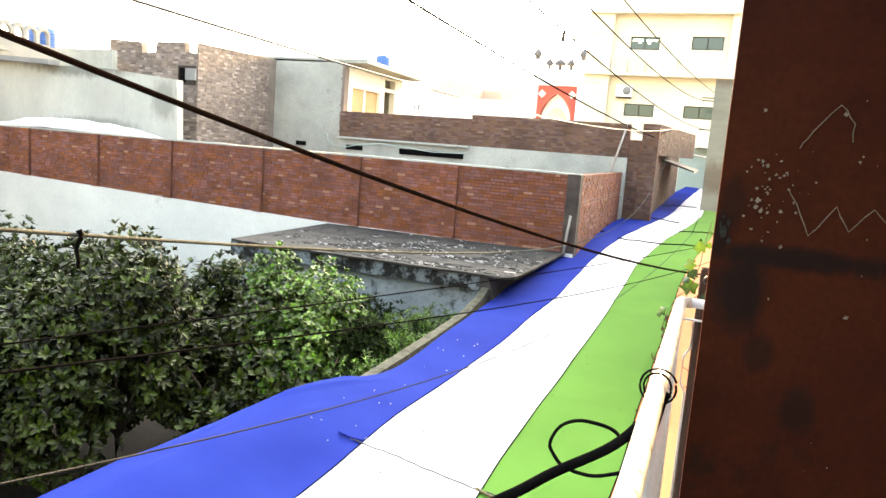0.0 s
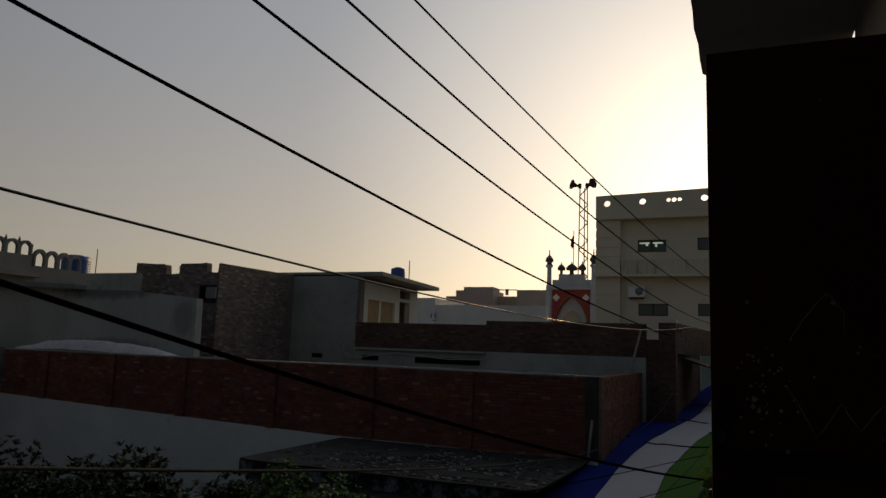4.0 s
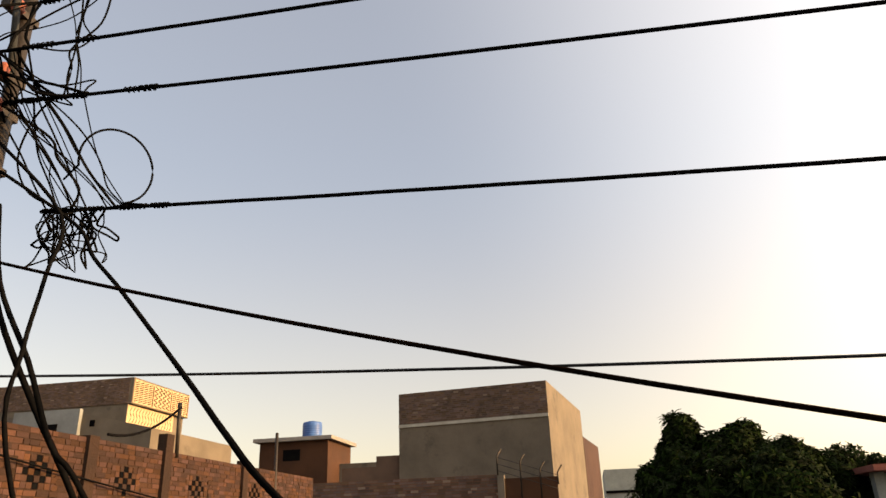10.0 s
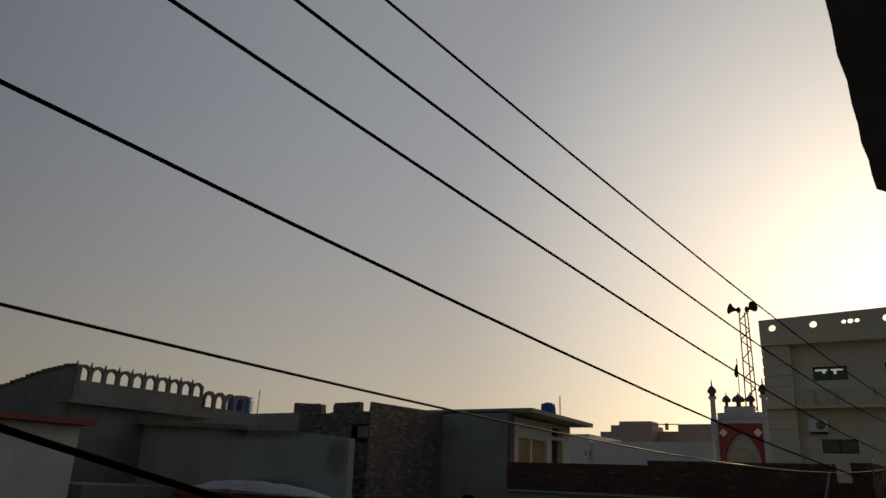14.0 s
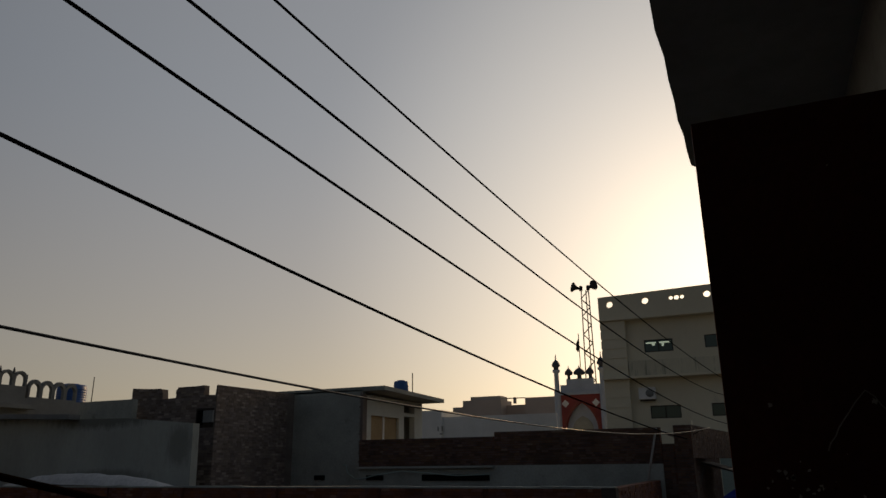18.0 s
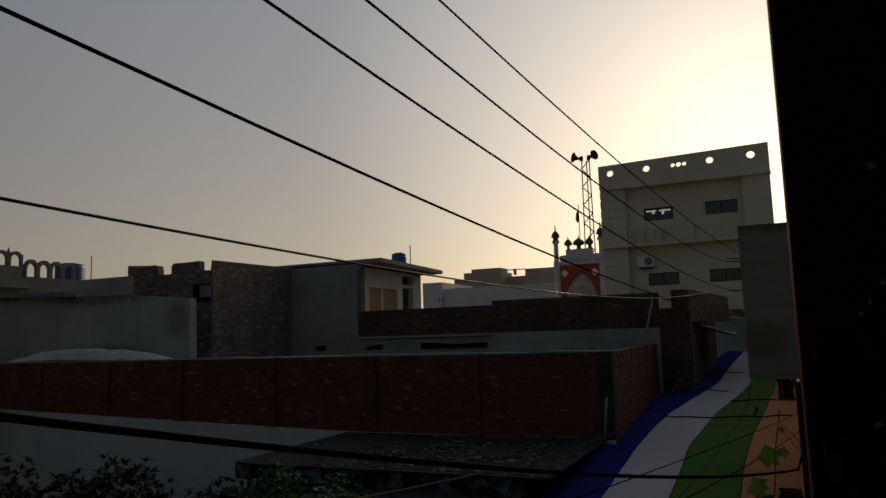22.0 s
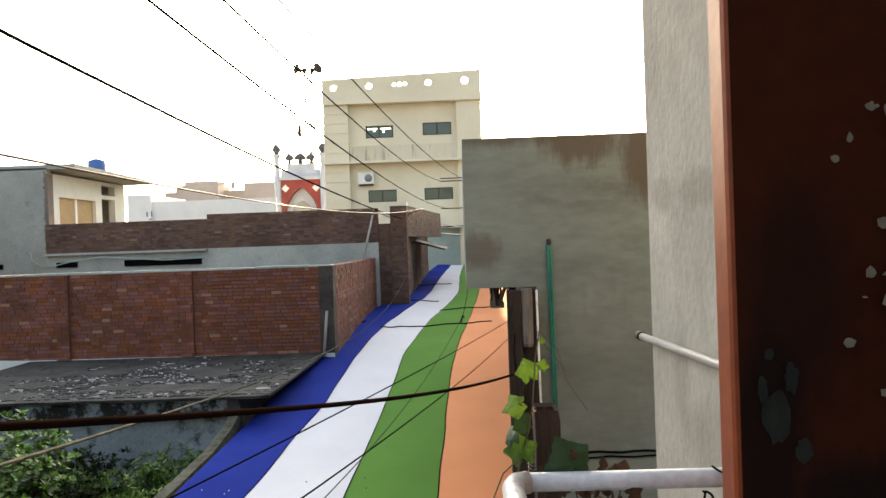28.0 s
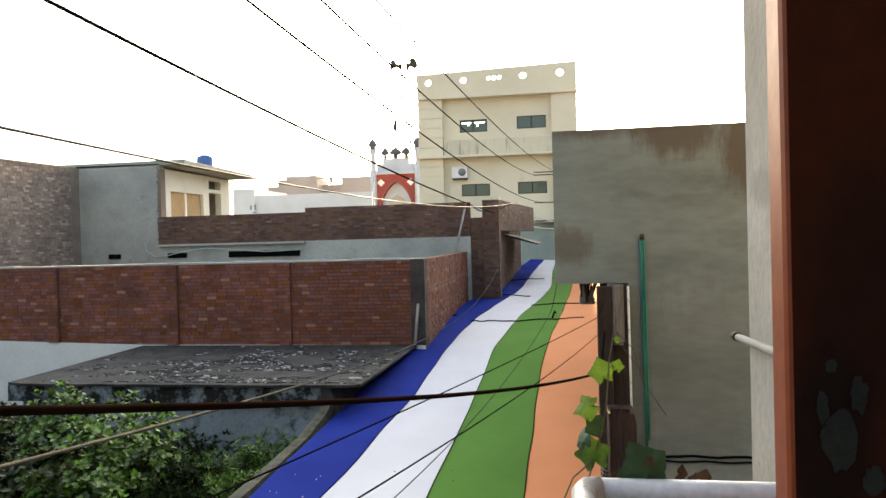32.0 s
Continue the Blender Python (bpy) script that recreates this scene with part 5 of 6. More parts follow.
def canopy_z(x, y, s):
    z = smooth_keys(ZK, y)
    z -= 0.03 * math.sin(math.pi * s)
    z -= 0.025 * abs(math.sin(y * 1.05)) ** 0.5 * (0.3 + 0.7 * abs(s - 0.5)) if y > 12 else 0
    p = Vector((x * 0.9, y * 0.28, 3.1))
    z += 0.05 * noise.noise(p) + 0.012 * noise.noise(Vector((x * 3.1, y * 0.8, 9.0)))
    # folds where the blue edge droops
    bulge = max(0.0, min(1.0, (7.7 - y) / 1.1)) * max(0.0, min(1.0, (-2.3 - x) / 0.9))
    bulge = bulge * bulge * (3 - 2 * bulge)
    z += 0.20 * bulge - 0.10 * max(0.0, min(1.0, (-3.2 - x) / 0.3)) * bulge
    if bulge > 0:
        fan = math.atan2(x + 2.45, 8.5 - y)
        crease = math.sin(fan * 46 + 2.5 * noise.noise(Vector((x * 1.5, y * 0.8, 0))))
        z += 0.030 * bulge * max(0.0, min(1.0, (y - 4.2) / 1.5)) * (max(0.0, crease) ** 2 - 0.3) * (0.6 + 0.8 * noise.noise(Vector((x * 1.1, y * 1.1, 7.0))))
        z += 0.03 * bulge * noise.noise(Vector((x * 1.6, y * 0.9, 5.0)))
    return z


canopy = empty("striped_canopy", "cloth canopy in blue, white, green and orange stripes over the lane", "canopy")
for k, (m, nm) in enumerate(((M_CLOTH_BLUE, "blue"), (M_CLOTH_WHITE, "white"), (M_CLOTH_GREEN, "green"), (M_CLOTH_ORANGE, "orange"))):
    ys = [-2 + i * 0.11 for i in range(392)] if k else [-2 + i * 0.055 for i in range(784)]
    na = 44 if k == 0 else 12
    verts, faces = [], []
    for y in ys:
        a, b = along_keys(EDGES[k], y) if k == 0 else smooth_keys(EDGES[k], y), smooth_keys(EDGES[k + 1], y)
        wob = 0.025 * noise.noise(Vector((k * 7.0, y * 0.7, 0)))
        wob2 = 0.025 * noise.noise(Vector((k * 7.0 + 7.0, y * 0.7, 0)))
        for i in range(na + 1):
            x = a + wob + (b + wob2 - a - wob) * i / na
            verts.append((x, y, canopy_z(x, y, (k + i / na) / 4) - 0.004 * (i in (0, na))))
    for j in range(len(ys) - 1):
        for i in range(na):
            q = j * (na + 1) + i
            faces.append((q, q + 1, q + na + 2, q + na + 1))
    ob = raw("cloth_stripe", verts, faces, m, canopy, smooth=True)
    ob["label"] = nm + " cloth stripe sewn to the next"
    if k < 3:
        pts = []
        for y in ys[::3]:
            x = smooth_keys(EDGES[k + 1], y) + 0.025 * noise.noise(Vector((k * 7.0 + 7.0, y * 0.7, 0)))
            pts.append((x, y, canopy_z(x, y, (k + 1) / 4) + 0.004))
        part("seam", tube(bmesh.new(), pts, 0.006, 4), M_TWINE, canopy, "dark sewn seam")


def on_canopy(x, y, lift=0.015):
    e0, e4 = smooth_keys(EDGES[0], y), smooth_keys(EDGES[4], y)
    return (x, y, canopy_z(x, y, min(1, max(0, (x - e0) / (e4 - e0)))) + lift)


def tie(x0, y0, x1, y1, r=0.012, wav=0.05, seed=0, material=None):
    rn = random.Random(seed)
    pts = []
    for i in range(22):
        u = i / 21
        pts.append(on_canopy(x0 + (x1 - x0) * u, y0 + (y1 - y0) * u + rn.uniform(-wav, wav)))
    tagged(part("tie_rope", tube(bmesh.new(), pts, r, 5), material or M_TWINE), "tie rope lying across the canopy", "rope", "canopy ties")


tie(-2.9, 18.2, -2.2, 18.5, 0.016, 0.03, 1)
tie(-1.75, 17.6, 0.2, 17.9, 0.014, 0.05, 2)
tie(0.2, 17.9, 0.75, 18.0, 0.012, 0.03, 8)
tie(-0.5, 20.4, 1.15, 20.6, 0.013, 0.03, 3)
tie(-2.1, 22.6, -0.6, 22.3, 0.014, 0.03, 4)
tie(-1.7, 27.5, -0.3, 28.2, 0.014, 0.03, 5)
tie(-2.42, 5.61, -0.8, 5.3, 0.006, 0.014, 6, M_PALEROPE)
tagged(part("rope_knot", tube(bmesh.new(), [on_canopy(-1.15 + 0.025 * k, 5.36 - 0.012 * k + 0.01 * (k % 2), 0.02) for k in range(12)], 0.012, 6), M_STEM), "green twine knot on the canopy", "rope")
tagged(part("cloth_knot", tube(bmesh.new(), [on_canopy(-2.5 + 0.03 * k, 5.62 - 0.01 * (k % 2), 0.02) for k in range(9)], 0.012, 6), M_CLOTH_BLUE), "blue tied cloth end on the canopy", "rope")
tagged(part("tie_twig", tube(bmesh.new(), [on_canopy(0.05, 18.0, 0.02), on_canopy(0.1, 18.3, 0.12), on_canopy(0.12, 18.5, 0.06)], 0.02, 5), M_TWINE), "dark knotted rag on the canopy rope", "rope")
rn = random.Random(12)
bits = [on_canopy(rn.uniform(-2.8, -0.3), rn.uniform(4.2, 9.5), 0.004) for _ in range(46)]
bm, bm_dark = bmesh.new(), bmesh.new()
for p in bits:
    s_ = rn.uniform(0.0015, 0.005)
    box(bm if p[0] < -2.2 else bm_dark, p[0] - s_, p[0] + s_, p[1] - s_ * 1.5, p[1] + s_ * 1.5, p[2] - 0.003, p[2] + 0.004)
tagged(part("dry_debris", bm, M_TARP), "small white flakes scattered on the blue cloth", "debris", kind="stuff")
tagged(part("dry_debris", bm_dark, M_TWINE), "small dark dry flakes scattered on the canopy", "debris", kind="stuff")

# ---- balcony rail, door leaf, post ----
rail = empty("balcony_rail", "white painted steel pipe balcony rail with rust", "railing")
RX, RY, RZ = 0.231, 3.05, 5.083
part("top_pipe", tube(bmesh.new(), [(RX, -3.9, RZ - 0.02), (RX, 0.0, RZ - 0.01), (RX, 2.0, RZ), (RX, RY - 0.03, RZ), (RX + 0.008, RY - 0.008, RZ), (RX + 0.03, RY, RZ)], 0.0205, 16), M_PIPE, rail, "rusty white side pipe")
part("top_pipe", tube(bmesh.new(), [(RX + 0.02, RY, RZ), (0.6, RY, RZ), (0.995, RY, RZ)], 0.0175, 14), M_RAIL, rail, "white front pipe with scuffs")
part("mid_bar", tube(bmesh.new(), [(RX + 0.01, RY, RZ - 0.062), (0.995, RY, RZ - 0.062)], 0.0045, 8), M_RAIL, rail)
part("bottom_bar", tube(bmesh.new(), [(RX, RY, 4.12), (0.995, RY, 4.12)], 0.005, 8), M_RAIL, rail)
for k in range(15):
    x = RX + 0.05 + k * 0.05
    nip = 0.019 if k % 2 else -0.019
    part("baluster", tube(bmesh.new(), [(x, RY, RZ - 0.062), (x, RY, 4.915), (x + nip, RY, 4.885), (x + nip, RY, 4.78), (x, RY, 4.75), (x, RY, 4.05)], 0.0036, 8), M_RAIL, rail)
part("side_bar", tube(bmesh.new(), [(RX, -3.9, RZ - 0.07), (RX, RY, RZ - 0.062)], 0.0045, 8), M_RAIL, rail)
for k in range(46):
    y = RY - 0.06 - k * 0.06
    part("side_baluster", tube(bmesh.new(), [(RX, y, RZ - 0.062), (RX, y, 4.05)], 0.0036, 6), M_RAIL, rail)
for y in (RY, 0.2, -3.85):
    part("corner_post", tube(bmesh.new(), [(RX, y, 4.05), (RX, y, RZ - 0.01)], 0.012, 10), M_RAIL, rail)

post = empty("wooden_post", "dark weathered wooden post beside the balcony rail", "post")
bm = bmesh.new()
rn = random.Random(14)
ringpts = [(0.286, 3.125), (0.305, 3.121), (0.332, 3.124), (0.335, 3.150), (0.331, 3.178), (0.305, 3.181), (0.285, 3.177), (0.283, 3.15)]
levels = [2.0, 3.0, 4.0, 4.5, 4.8, 5.0, 5.1, 5.17, 5.2]
rows_ = []
for z in levels:
    rows_.append([bm.verts.new((x + rn.uniform(-0.0025, 0.0025), y + rn.uniform(-0.0025, 0.0025), z + (rn.uniform(-0.012, 0.006) if z > 5.18 else 0))) for x, y in ringpts])
for a, b in zip(rows_, rows_[1:]):
    for i in range(8):
        bm.faces.new((a[i], a[(i + 1) % 8], b[(i + 1) % 8], b[i]))
bm.faces.new(rows_[0][::-1])
mid_ = Vector((0.309, 3.151, 0))
rim_ = [bm.verts.new((mid_.x + (v.co.x - mid_.x) * 0.72, mid_.y + (v.co.y - mid_.y) * 0.72, v.co.z - 0.006)) for v in rows_[-1]]
pit_ = [bm.verts.new((v.co.x, v.co.y, 5.155)) for v in rim_]
for a, b in ((rows_[-1], rim_), (rim_, pit_)):
    for i in range(8):
        bm.faces.new((a[i], a[(i + 1) % 8], b[(i + 1) % 8], b[i]))
bm.faces.new(pit_)
part("shaft", bm, M_WOOD, post)
part("binding_wire", tube(bmesh.new(), [(0.304 + 0.034 * math.cos(a), 3.15 + 0.034 * math.sin(a), 5.06 + 0.0012 * a) for a in np.linspace(0, 25, 60)], 0.0015, 4), M_STEEL, post)

door = empty("door_steel", "open steel door leaf in rust-red paint with scratches", "door")
DX0, DX1, DY0, DY1, DZ0, DZ1 = 0.306, 0.99, 2.13, 2.163, 4.07, 6.27
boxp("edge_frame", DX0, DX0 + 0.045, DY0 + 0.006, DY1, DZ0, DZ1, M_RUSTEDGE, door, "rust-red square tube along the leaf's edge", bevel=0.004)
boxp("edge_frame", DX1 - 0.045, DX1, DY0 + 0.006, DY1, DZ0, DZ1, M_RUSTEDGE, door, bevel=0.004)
boxp("top_rail", DX0 + 0.045, DX1 - 0.045, DY0 + 0.006, DY1, DZ1 - 0.05, DZ1, M_RUSTEDGE, door)
boxp("bottom_rail", DX0 + 0.045, DX1 - 0.045, DY0 + 0.006, DY1, DZ0, DZ0 + 0.05, M_RUSTEDGE, door)
boxp("mid_rail", DX0 + 0.045, DX1 - 0.045, DY0 + 0.01, DY1, 5.02, 5.07, M_RUSTEDGE, door)
# sheet, slightly buckled
verts, faces = [], []
nx, nz = 28, 84
for j in range(nz + 1):
    for i in range(nx + 1):
        x, z = DX0 + 0.001 + (DX1 - DX0 - 0.001) * i / nx, DZ0 + (DZ1 - DZ0) * j / nz
        d = 0.004 * noise.noise(Vector((x * 3, z * 2, 1.0)))
        crease = (x - 0.40) * 0.79 + (z - 5.21) * 0.61
        d += 0.004 * math.exp(-(crease / 0.03) ** 2) if z < 5.3 else 0
        d *= min(1.0, (x - DX0) / 0.05)
        verts.append((x, DY0 - d, z))
for j in range(nz):
    for i in range(nx):
        q = j * (nx + 1) + i
        faces.append((q, q + 1, q + nx + 2, q + nx + 1))
# sheet takes the shaded copy of the door's red paint
raw("sheet", verts, faces, M_RUST, door, smooth=True)["label"] = "steel sheet in rust-red paint with its shade in the colour"
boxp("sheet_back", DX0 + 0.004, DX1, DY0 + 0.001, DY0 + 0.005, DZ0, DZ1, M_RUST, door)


def blot(bm, x, z, r, rn, y=DY0 - 0.0075, tall=1.0, n=11, low=0.45):
    vs = []
    for k in range(n):
        a = 2 * math.pi * k / n
        q = r * rn.uniform(low, 1.15)
        vs.append(bm.verts.new((x + q * math.cos(a), y, z + q * tall * math.sin(a))))
    bm.faces.new(vs)


rn = random.Random(17)
bm = bmesh.new()
spots = [(0.38, 5.71, 0.008), (0.54, 5.71, 0.009), (0.58, 5.61, 0.006), (0.34, 5.47, 0.011), (0.39, 5.51, 0.012), (0.40, 5.59, 0.008), (0.38, 5.60, 0.006), (0.42, 5.57, 0.006), (0.40, 5.49, 0.007), (0.44, 5.49, 0.008), (0.45, 5.54, 0.006), (0.47, 5.49, 0.006), (0.36, 5.55, 0.008), (0.325, 5.53, 0.010), (0.32, 5.16, 0.006), (0.60, 5.27, 0.009), (0.45, 5.41, 0.008), (0.41, 5.42, 0.006), (0.44, 5.29, 0.005)]
for x, z, r in spots:
    if x < 0.37:
        continue
    cb = bmesh.new()
    blot(cb, x, z, r * 0.6, rn, n=15)
    part("paint_chip", cb, M_CHIP, door)
for k in range(60):
    x, z = rn.gauss(0.40, 0.05), rn.gauss(5.53, 0.05)
    if x > 0.36:
        blot(bm, x, z, rn.uniform(0.001, 0.0045), rn, tall=rn.uniform(0.4, 1.5), n=7)
for k in range(26):
    blot(bm, rn.uniform(0.37, 0.9), rn.uniform(4.4, 6.2), rn.uniform(0.001, 0.004), rn, n=7)
tagged(part("chipped_paint", bm, M_CHIP, door), "fine chips down to pale primer", kind="stuff")
for line in ([(0.45, 5.54), (0.47, 5.51), (0.50, 5.44), (0.55, 5.51), (0.58, 5.46), (0.62, 5.51), (0.66, 5.47)], [(0.46, 5.63), (0.48, 5.67), (0.53, 5.73), (0.56, 5.69), (0.56, 5.63)]):
    pts = []
    for (xa, za), (xb, zb) in zip(line, line[1:]):
        for u in (0, 0.33, 0.66):
            pts.append((xa + (xb - xa) * u + rn.uniform(-0.002, 0.002), DY0 - 0.0065, za + (zb - za) * u + rn.uniform(-0.002, 0.002)))
    part("scratch", tube(bmesh.new(), pts, 0.0011, 4), M_CHIP, door)
for px, pz, pr, tall in ((0.327, 5.430, 0.0085, 1.9), (0.335, 5.452, 0.004, 2.2), (0.319, 5.446, 0.003, 2.6), (0.323, 5.466, 0.0028, 1.3), (0.341, 5.412, 0.005, 1.5)):
    cb = bmesh.new()
    blot(cb, px, pz, pr, rn, y=DY0 - 0.0022, tall=tall, n=19, low=0.78)
    part("peeled_patch", cb, M_PEELED, door, "bare grey-green primer where the paint has peeled")
for z in (4.5, 5.2, 5.9):
    part("hinge", tube(bmesh.new(), [(0.992, DY0 + 0.02, z), (0.992, DY0 + 0.02, z + 0.1)], 0.012, 8), M_RUSTEDGE, door)
part("bolt_head", lathe(bmesh.new(), 0, 0, [(0.009, 0), (0.009, 0.004), (0.004, 0.008)], 10), M_STEEL, door).matrix_basis = pose(DX0 - 0.001, DY0 + 0.018, 5.31, 0, -90, 0)

# cables tied to the side rail
tagged(part("thick_cable", tube(bmesh.new(), smooth_path([(RX + 0.02, 2.06, 5.045), (RX - 0.012, 2.02, 5.0), (0.155, 1.93, 4.945), (0.05, 1.80, 4.91), (-0.02, 1.70, 4.885), (-0.14, 1.55, 4.86), (-0.45, 1.1, 4.90), (-1.05, 0.1, 5.33), (-1.547, -0.606, 5.764), (-1.82, -0.919, 5.987), (-2.145, -1.28, 6.268), (-2.539, -1.917, 6.828), (-2.78, -2.297, 7.141), (-3.089, -2.706, 7.519), (-3.05, -3.3, 7.95)]), 0.0115, 10), M_CABLE), "thick black cable from the pole tied to the side rail", "cable")
loop_ = [(RX + 0.01, 2.03, 5.05), (0.20, 2.0, 4.955), (0.17, 2.0, 4.938), (0.14, 2.0, 4.955), (0.10, 1.99, 4.965), (0.06, 1.99, 4.962), (0.02, 2.0, 4.935), (0.0, 2.0, 4.89), (0.01, 2.01, 4.858), (0.04, 2.0, 4.837), (0.10, 2.0, 4.83), (0.15, 2.0, 4.845), (0.195, 2.0, 4.872), (RX, 1.99, 4.95), (RX + 0.02, 2.0, 5.05)]
tagged(part("cable_loop", tube(bmesh.new(), smooth_path(loop_, 4), 0.0045, 6), M_CABLE), "loose loop of thin black cable on the rail", "cable")
for k in range(2):
    wrap = [(RX + (0.030 + 0.010 * k) * math.cos(a), 1.97 + 0.03 * k + 0.012 * math.sin(a * 0.7 + k), RZ - 0.006 * k + (0.030 + 0.008 * k) * math.sin(a)) for a in np.linspace(0.3 * k, 6.6, 20)]
    tagged(part("cable_wrap", tube(bmesh.new(), wrap, 0.0028, 5), M_CABLE), "black cable wound loosely round the rail", "cable", "rail windings")
for pts in ([(0.600, 3.05, 5.104), (0.606, 3.026, 5.102), (0.624, 3.022, 5.092), (0.628, 3.022, 5.067), (0.612, 3.022, 5.03), (0.594, 3.022, 5.007)],
            [(0.622, 3.05, 5.104), (0.631, 3.026, 5.102), (0.650, 3.022, 5.075), (0.658, 3.022, 5.055), (0.655, 3.022, 5.019), (0.633, 3.022, 5.006)],
            [(0.585, 3.045, 5.060), (0.589, 3.024, 5.060), (0.600, 3.022, 5.035), (0.621, 3.022, 5.012)],
            [(0.580, 3.045, 5.060), (0.577, 3.024, 5.060), (0.559, 3.022, 5.021), (0.533, 3.022, 4.976)]):
    tagged(part("wire_twist", tube(bmesh.new(), smooth_path(pts, 5), 0.0022, 5), M_CABLE), "thin black wire tied in loops on the front rail", "cable", "rail wires")

# ---- utility pole and overhead wires ----
PX, PY = -3.05, -3.35
pole = empty("utility_pole", "slim steel utility pole with brackets and wire ends", "pole")
part("shaft", tube(bmesh.new(), [(PX, PY, 0), (PX, PY, 6), (PX + 0.02, PY, 10.2)], 0.06, 12, 0.8), M_STEEL, pole)
for z in (7.95, 8.36, 8.63, 9.16):
    boxp("bracket", PX - 0.05, PX + 0.22, PY - 0.03, PY + 0.05, z - 0.02, z + 0.03, M_STEEL, pole)
    part("insulator", lathe(bmesh.new(), PX + 0.16, PY + 0.06, [(0.03, z - 0.05), (0.045, z - 0.03), (0.03, z), (0.045, z + 0.02), (0.025, z + 0.05)], 10), M_REDEAVE, pole)
part("stay_bracket", tube(bmesh.new(), [(PX + 0.02, PY, 8.5), (PX + 0.25, PY + 0.1, 9.4)], 0.025, 6), M_ROPE, pole)
far_pole = empty("utility_pole", "slim steel utility pole far along the lane", "pole")
part("shaft", tube(bmesh.new(), [(0.35, 38.2, 0), (0.35, 38.2, 9.6)], 0.07, 8, 0.8), M_STEEL, far_pole)
for z in (6.3, 7.22, 8.62, 8.76):
    boxp("bracket", -0.9, 0.4, 38.17, 38.23, z - 0.02, z + 0.03, M_STEEL, far_pole)


def strung(a, b, sag, radius, label, start=0.0, stop=1.0, n=70, material=None, name="overhead_wire", knots=0, seed=0):
    """A wire hung from a to b, shown from start to stop of its span, with a few kinks."""
    rn = random.Random(seed)
    A, B = Vector(a), Vector(b)
    pts = []
    for i in range(n + 1):
        u = start + (stop - start) * (i / n) ** 1.5
        q = A.lerp(B, u)
        q.z -= 4 * sag * u * (1 - u)
        if knots and i and i < n:
            q.z += rn.uniform(-1, 1) * knots
        pts.append(q)
    ob = cable(name, pts, radius, material or M_CABLE, label)
    return pts


W1 = strung((-3.865, -7.987, 8.407), (-0.208, 38.007, 6.294), 0.912, 0.0125, "thick black insulated overhead wire along the lane", start=0.101, knots=0.0015, seed=1)
W2 = strung((-2.915, -3.285, 8.379), (-0.489, 37.898, 7.225), 0.693, 0.0115, "black insulated overhead wire along the lane", knots=0.001, seed=2)
W3 = strung((-2.724, -3.61, 8.646), (-0.844, 37.962, 8.621), 0.712, 0.0115, "black insulated overhead wire along the lane", knots=0.001, seed=3)
W4 = strung((-2.905, -3.202, 9.176), (0.149, 37.965, 8.768), 0.668, 0.0105, "black insulated overhead wire along the lane", knots=0.001, seed=4)
strung((-3.365, -3.43, 6.672), (-0.954, 22.847, 6.544), 0.541, 0.0085, "thin black service wire along the lane", material=M_GLOSSCABLE)
strung((-2.053, -4.369, 7.648), (0.394, 5.216, 4.879), 0.387, 0.0056, "thick dark service cable to the timber prop", material=M_BROWNCABLE)
cable("service_tail", [(-2.053, -4.369, 7.648), (-2.6, -3.9, 7.9), (PX, PY, 8.1)], 0.0062, M_CABLE, "thick dark service cable end at the pole")
cable("service_tail", [(0.394, 5.216, 4.879), (0.46, 6.3, 4.80), (0.54, 7.37, 4.78)], 0.006, M_CABLE, "thick dark service cable end at the timber prop")
cable("wire_tail", [(-0.954, 22.847, 6.544), (-1.2, 22.4, 6.45), (-1.45, 22.0, 6.3)], 0.0085, M_CABLE, "thin wire end at the brick pier")
strung((-0.65, -0.77, 5.72), (-1.24, 24.28, 5.88), 1.17, 0.0040, "pale rope slung from the eaves along the lane", material=M_PALEROPE, name="pale_rope", n=60)
cable("pale_rope", [(-0.65, -0.77, 5.72), (-1.9, -2.2, 6.6), (PX, PY, 7.3)], 0.0055, M_PALEROPE, "pale rope end tied to the pole")
cable("pale_rope", [(-1.24, 24.28, 5.88), (-1.3, 25.0, 5.75), (-1.5, 25.6, 5.55)], 0.0055, M_PALEROPE, "pale rope end tied to the awning")
RB = strung((-1.89, -3.77, 5.59), (0.45, 6.6, 4.98), 0.10, 0.0019, "thin dark wire slung low over the canopy", material=M_TWINE, name="low_wire", n=50)
RC = strung((-1.33, -3.13, 5.85), (0.49, 6.94, 4.84), 0.21, 0.0020, "thin dark wire slung low over the canopy", material=M_TWINE, name="low_wire", n=50)
RE = strung((-0.98, -0.12, 5.22), (0.13, 7.68, 4.9), 0.40, 0.0021, "thin grey wire slung low over the canopy", material=M_ROPE, name="low_wire", n=50)
for a, b in ((RB[-1], (0.53, 7.37, 5.0)), (RC[-1], (0.53, 7.37, 4.9)), (RE[-1], (0.19, 7.62, 5.16)), (RB[0], (PX, PY, 6.2)), (RC[0], (PX, PY, 6.6)), (RE[0], (PX, PY, 5.9))):
    cable("low_wire", hang(a, b, 0.02, 6), 0.002, M_TWINE, "thin dark wire end tied off")
# wires that reach the pier and the pale building, sunlight put in their colour
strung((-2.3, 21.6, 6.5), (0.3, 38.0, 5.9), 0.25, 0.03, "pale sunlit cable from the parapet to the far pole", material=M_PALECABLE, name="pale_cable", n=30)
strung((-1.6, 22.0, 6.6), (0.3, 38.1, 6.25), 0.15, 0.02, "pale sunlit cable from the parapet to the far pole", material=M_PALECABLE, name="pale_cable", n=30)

# tangle of service wires at the pole
rn = random.Random(23)


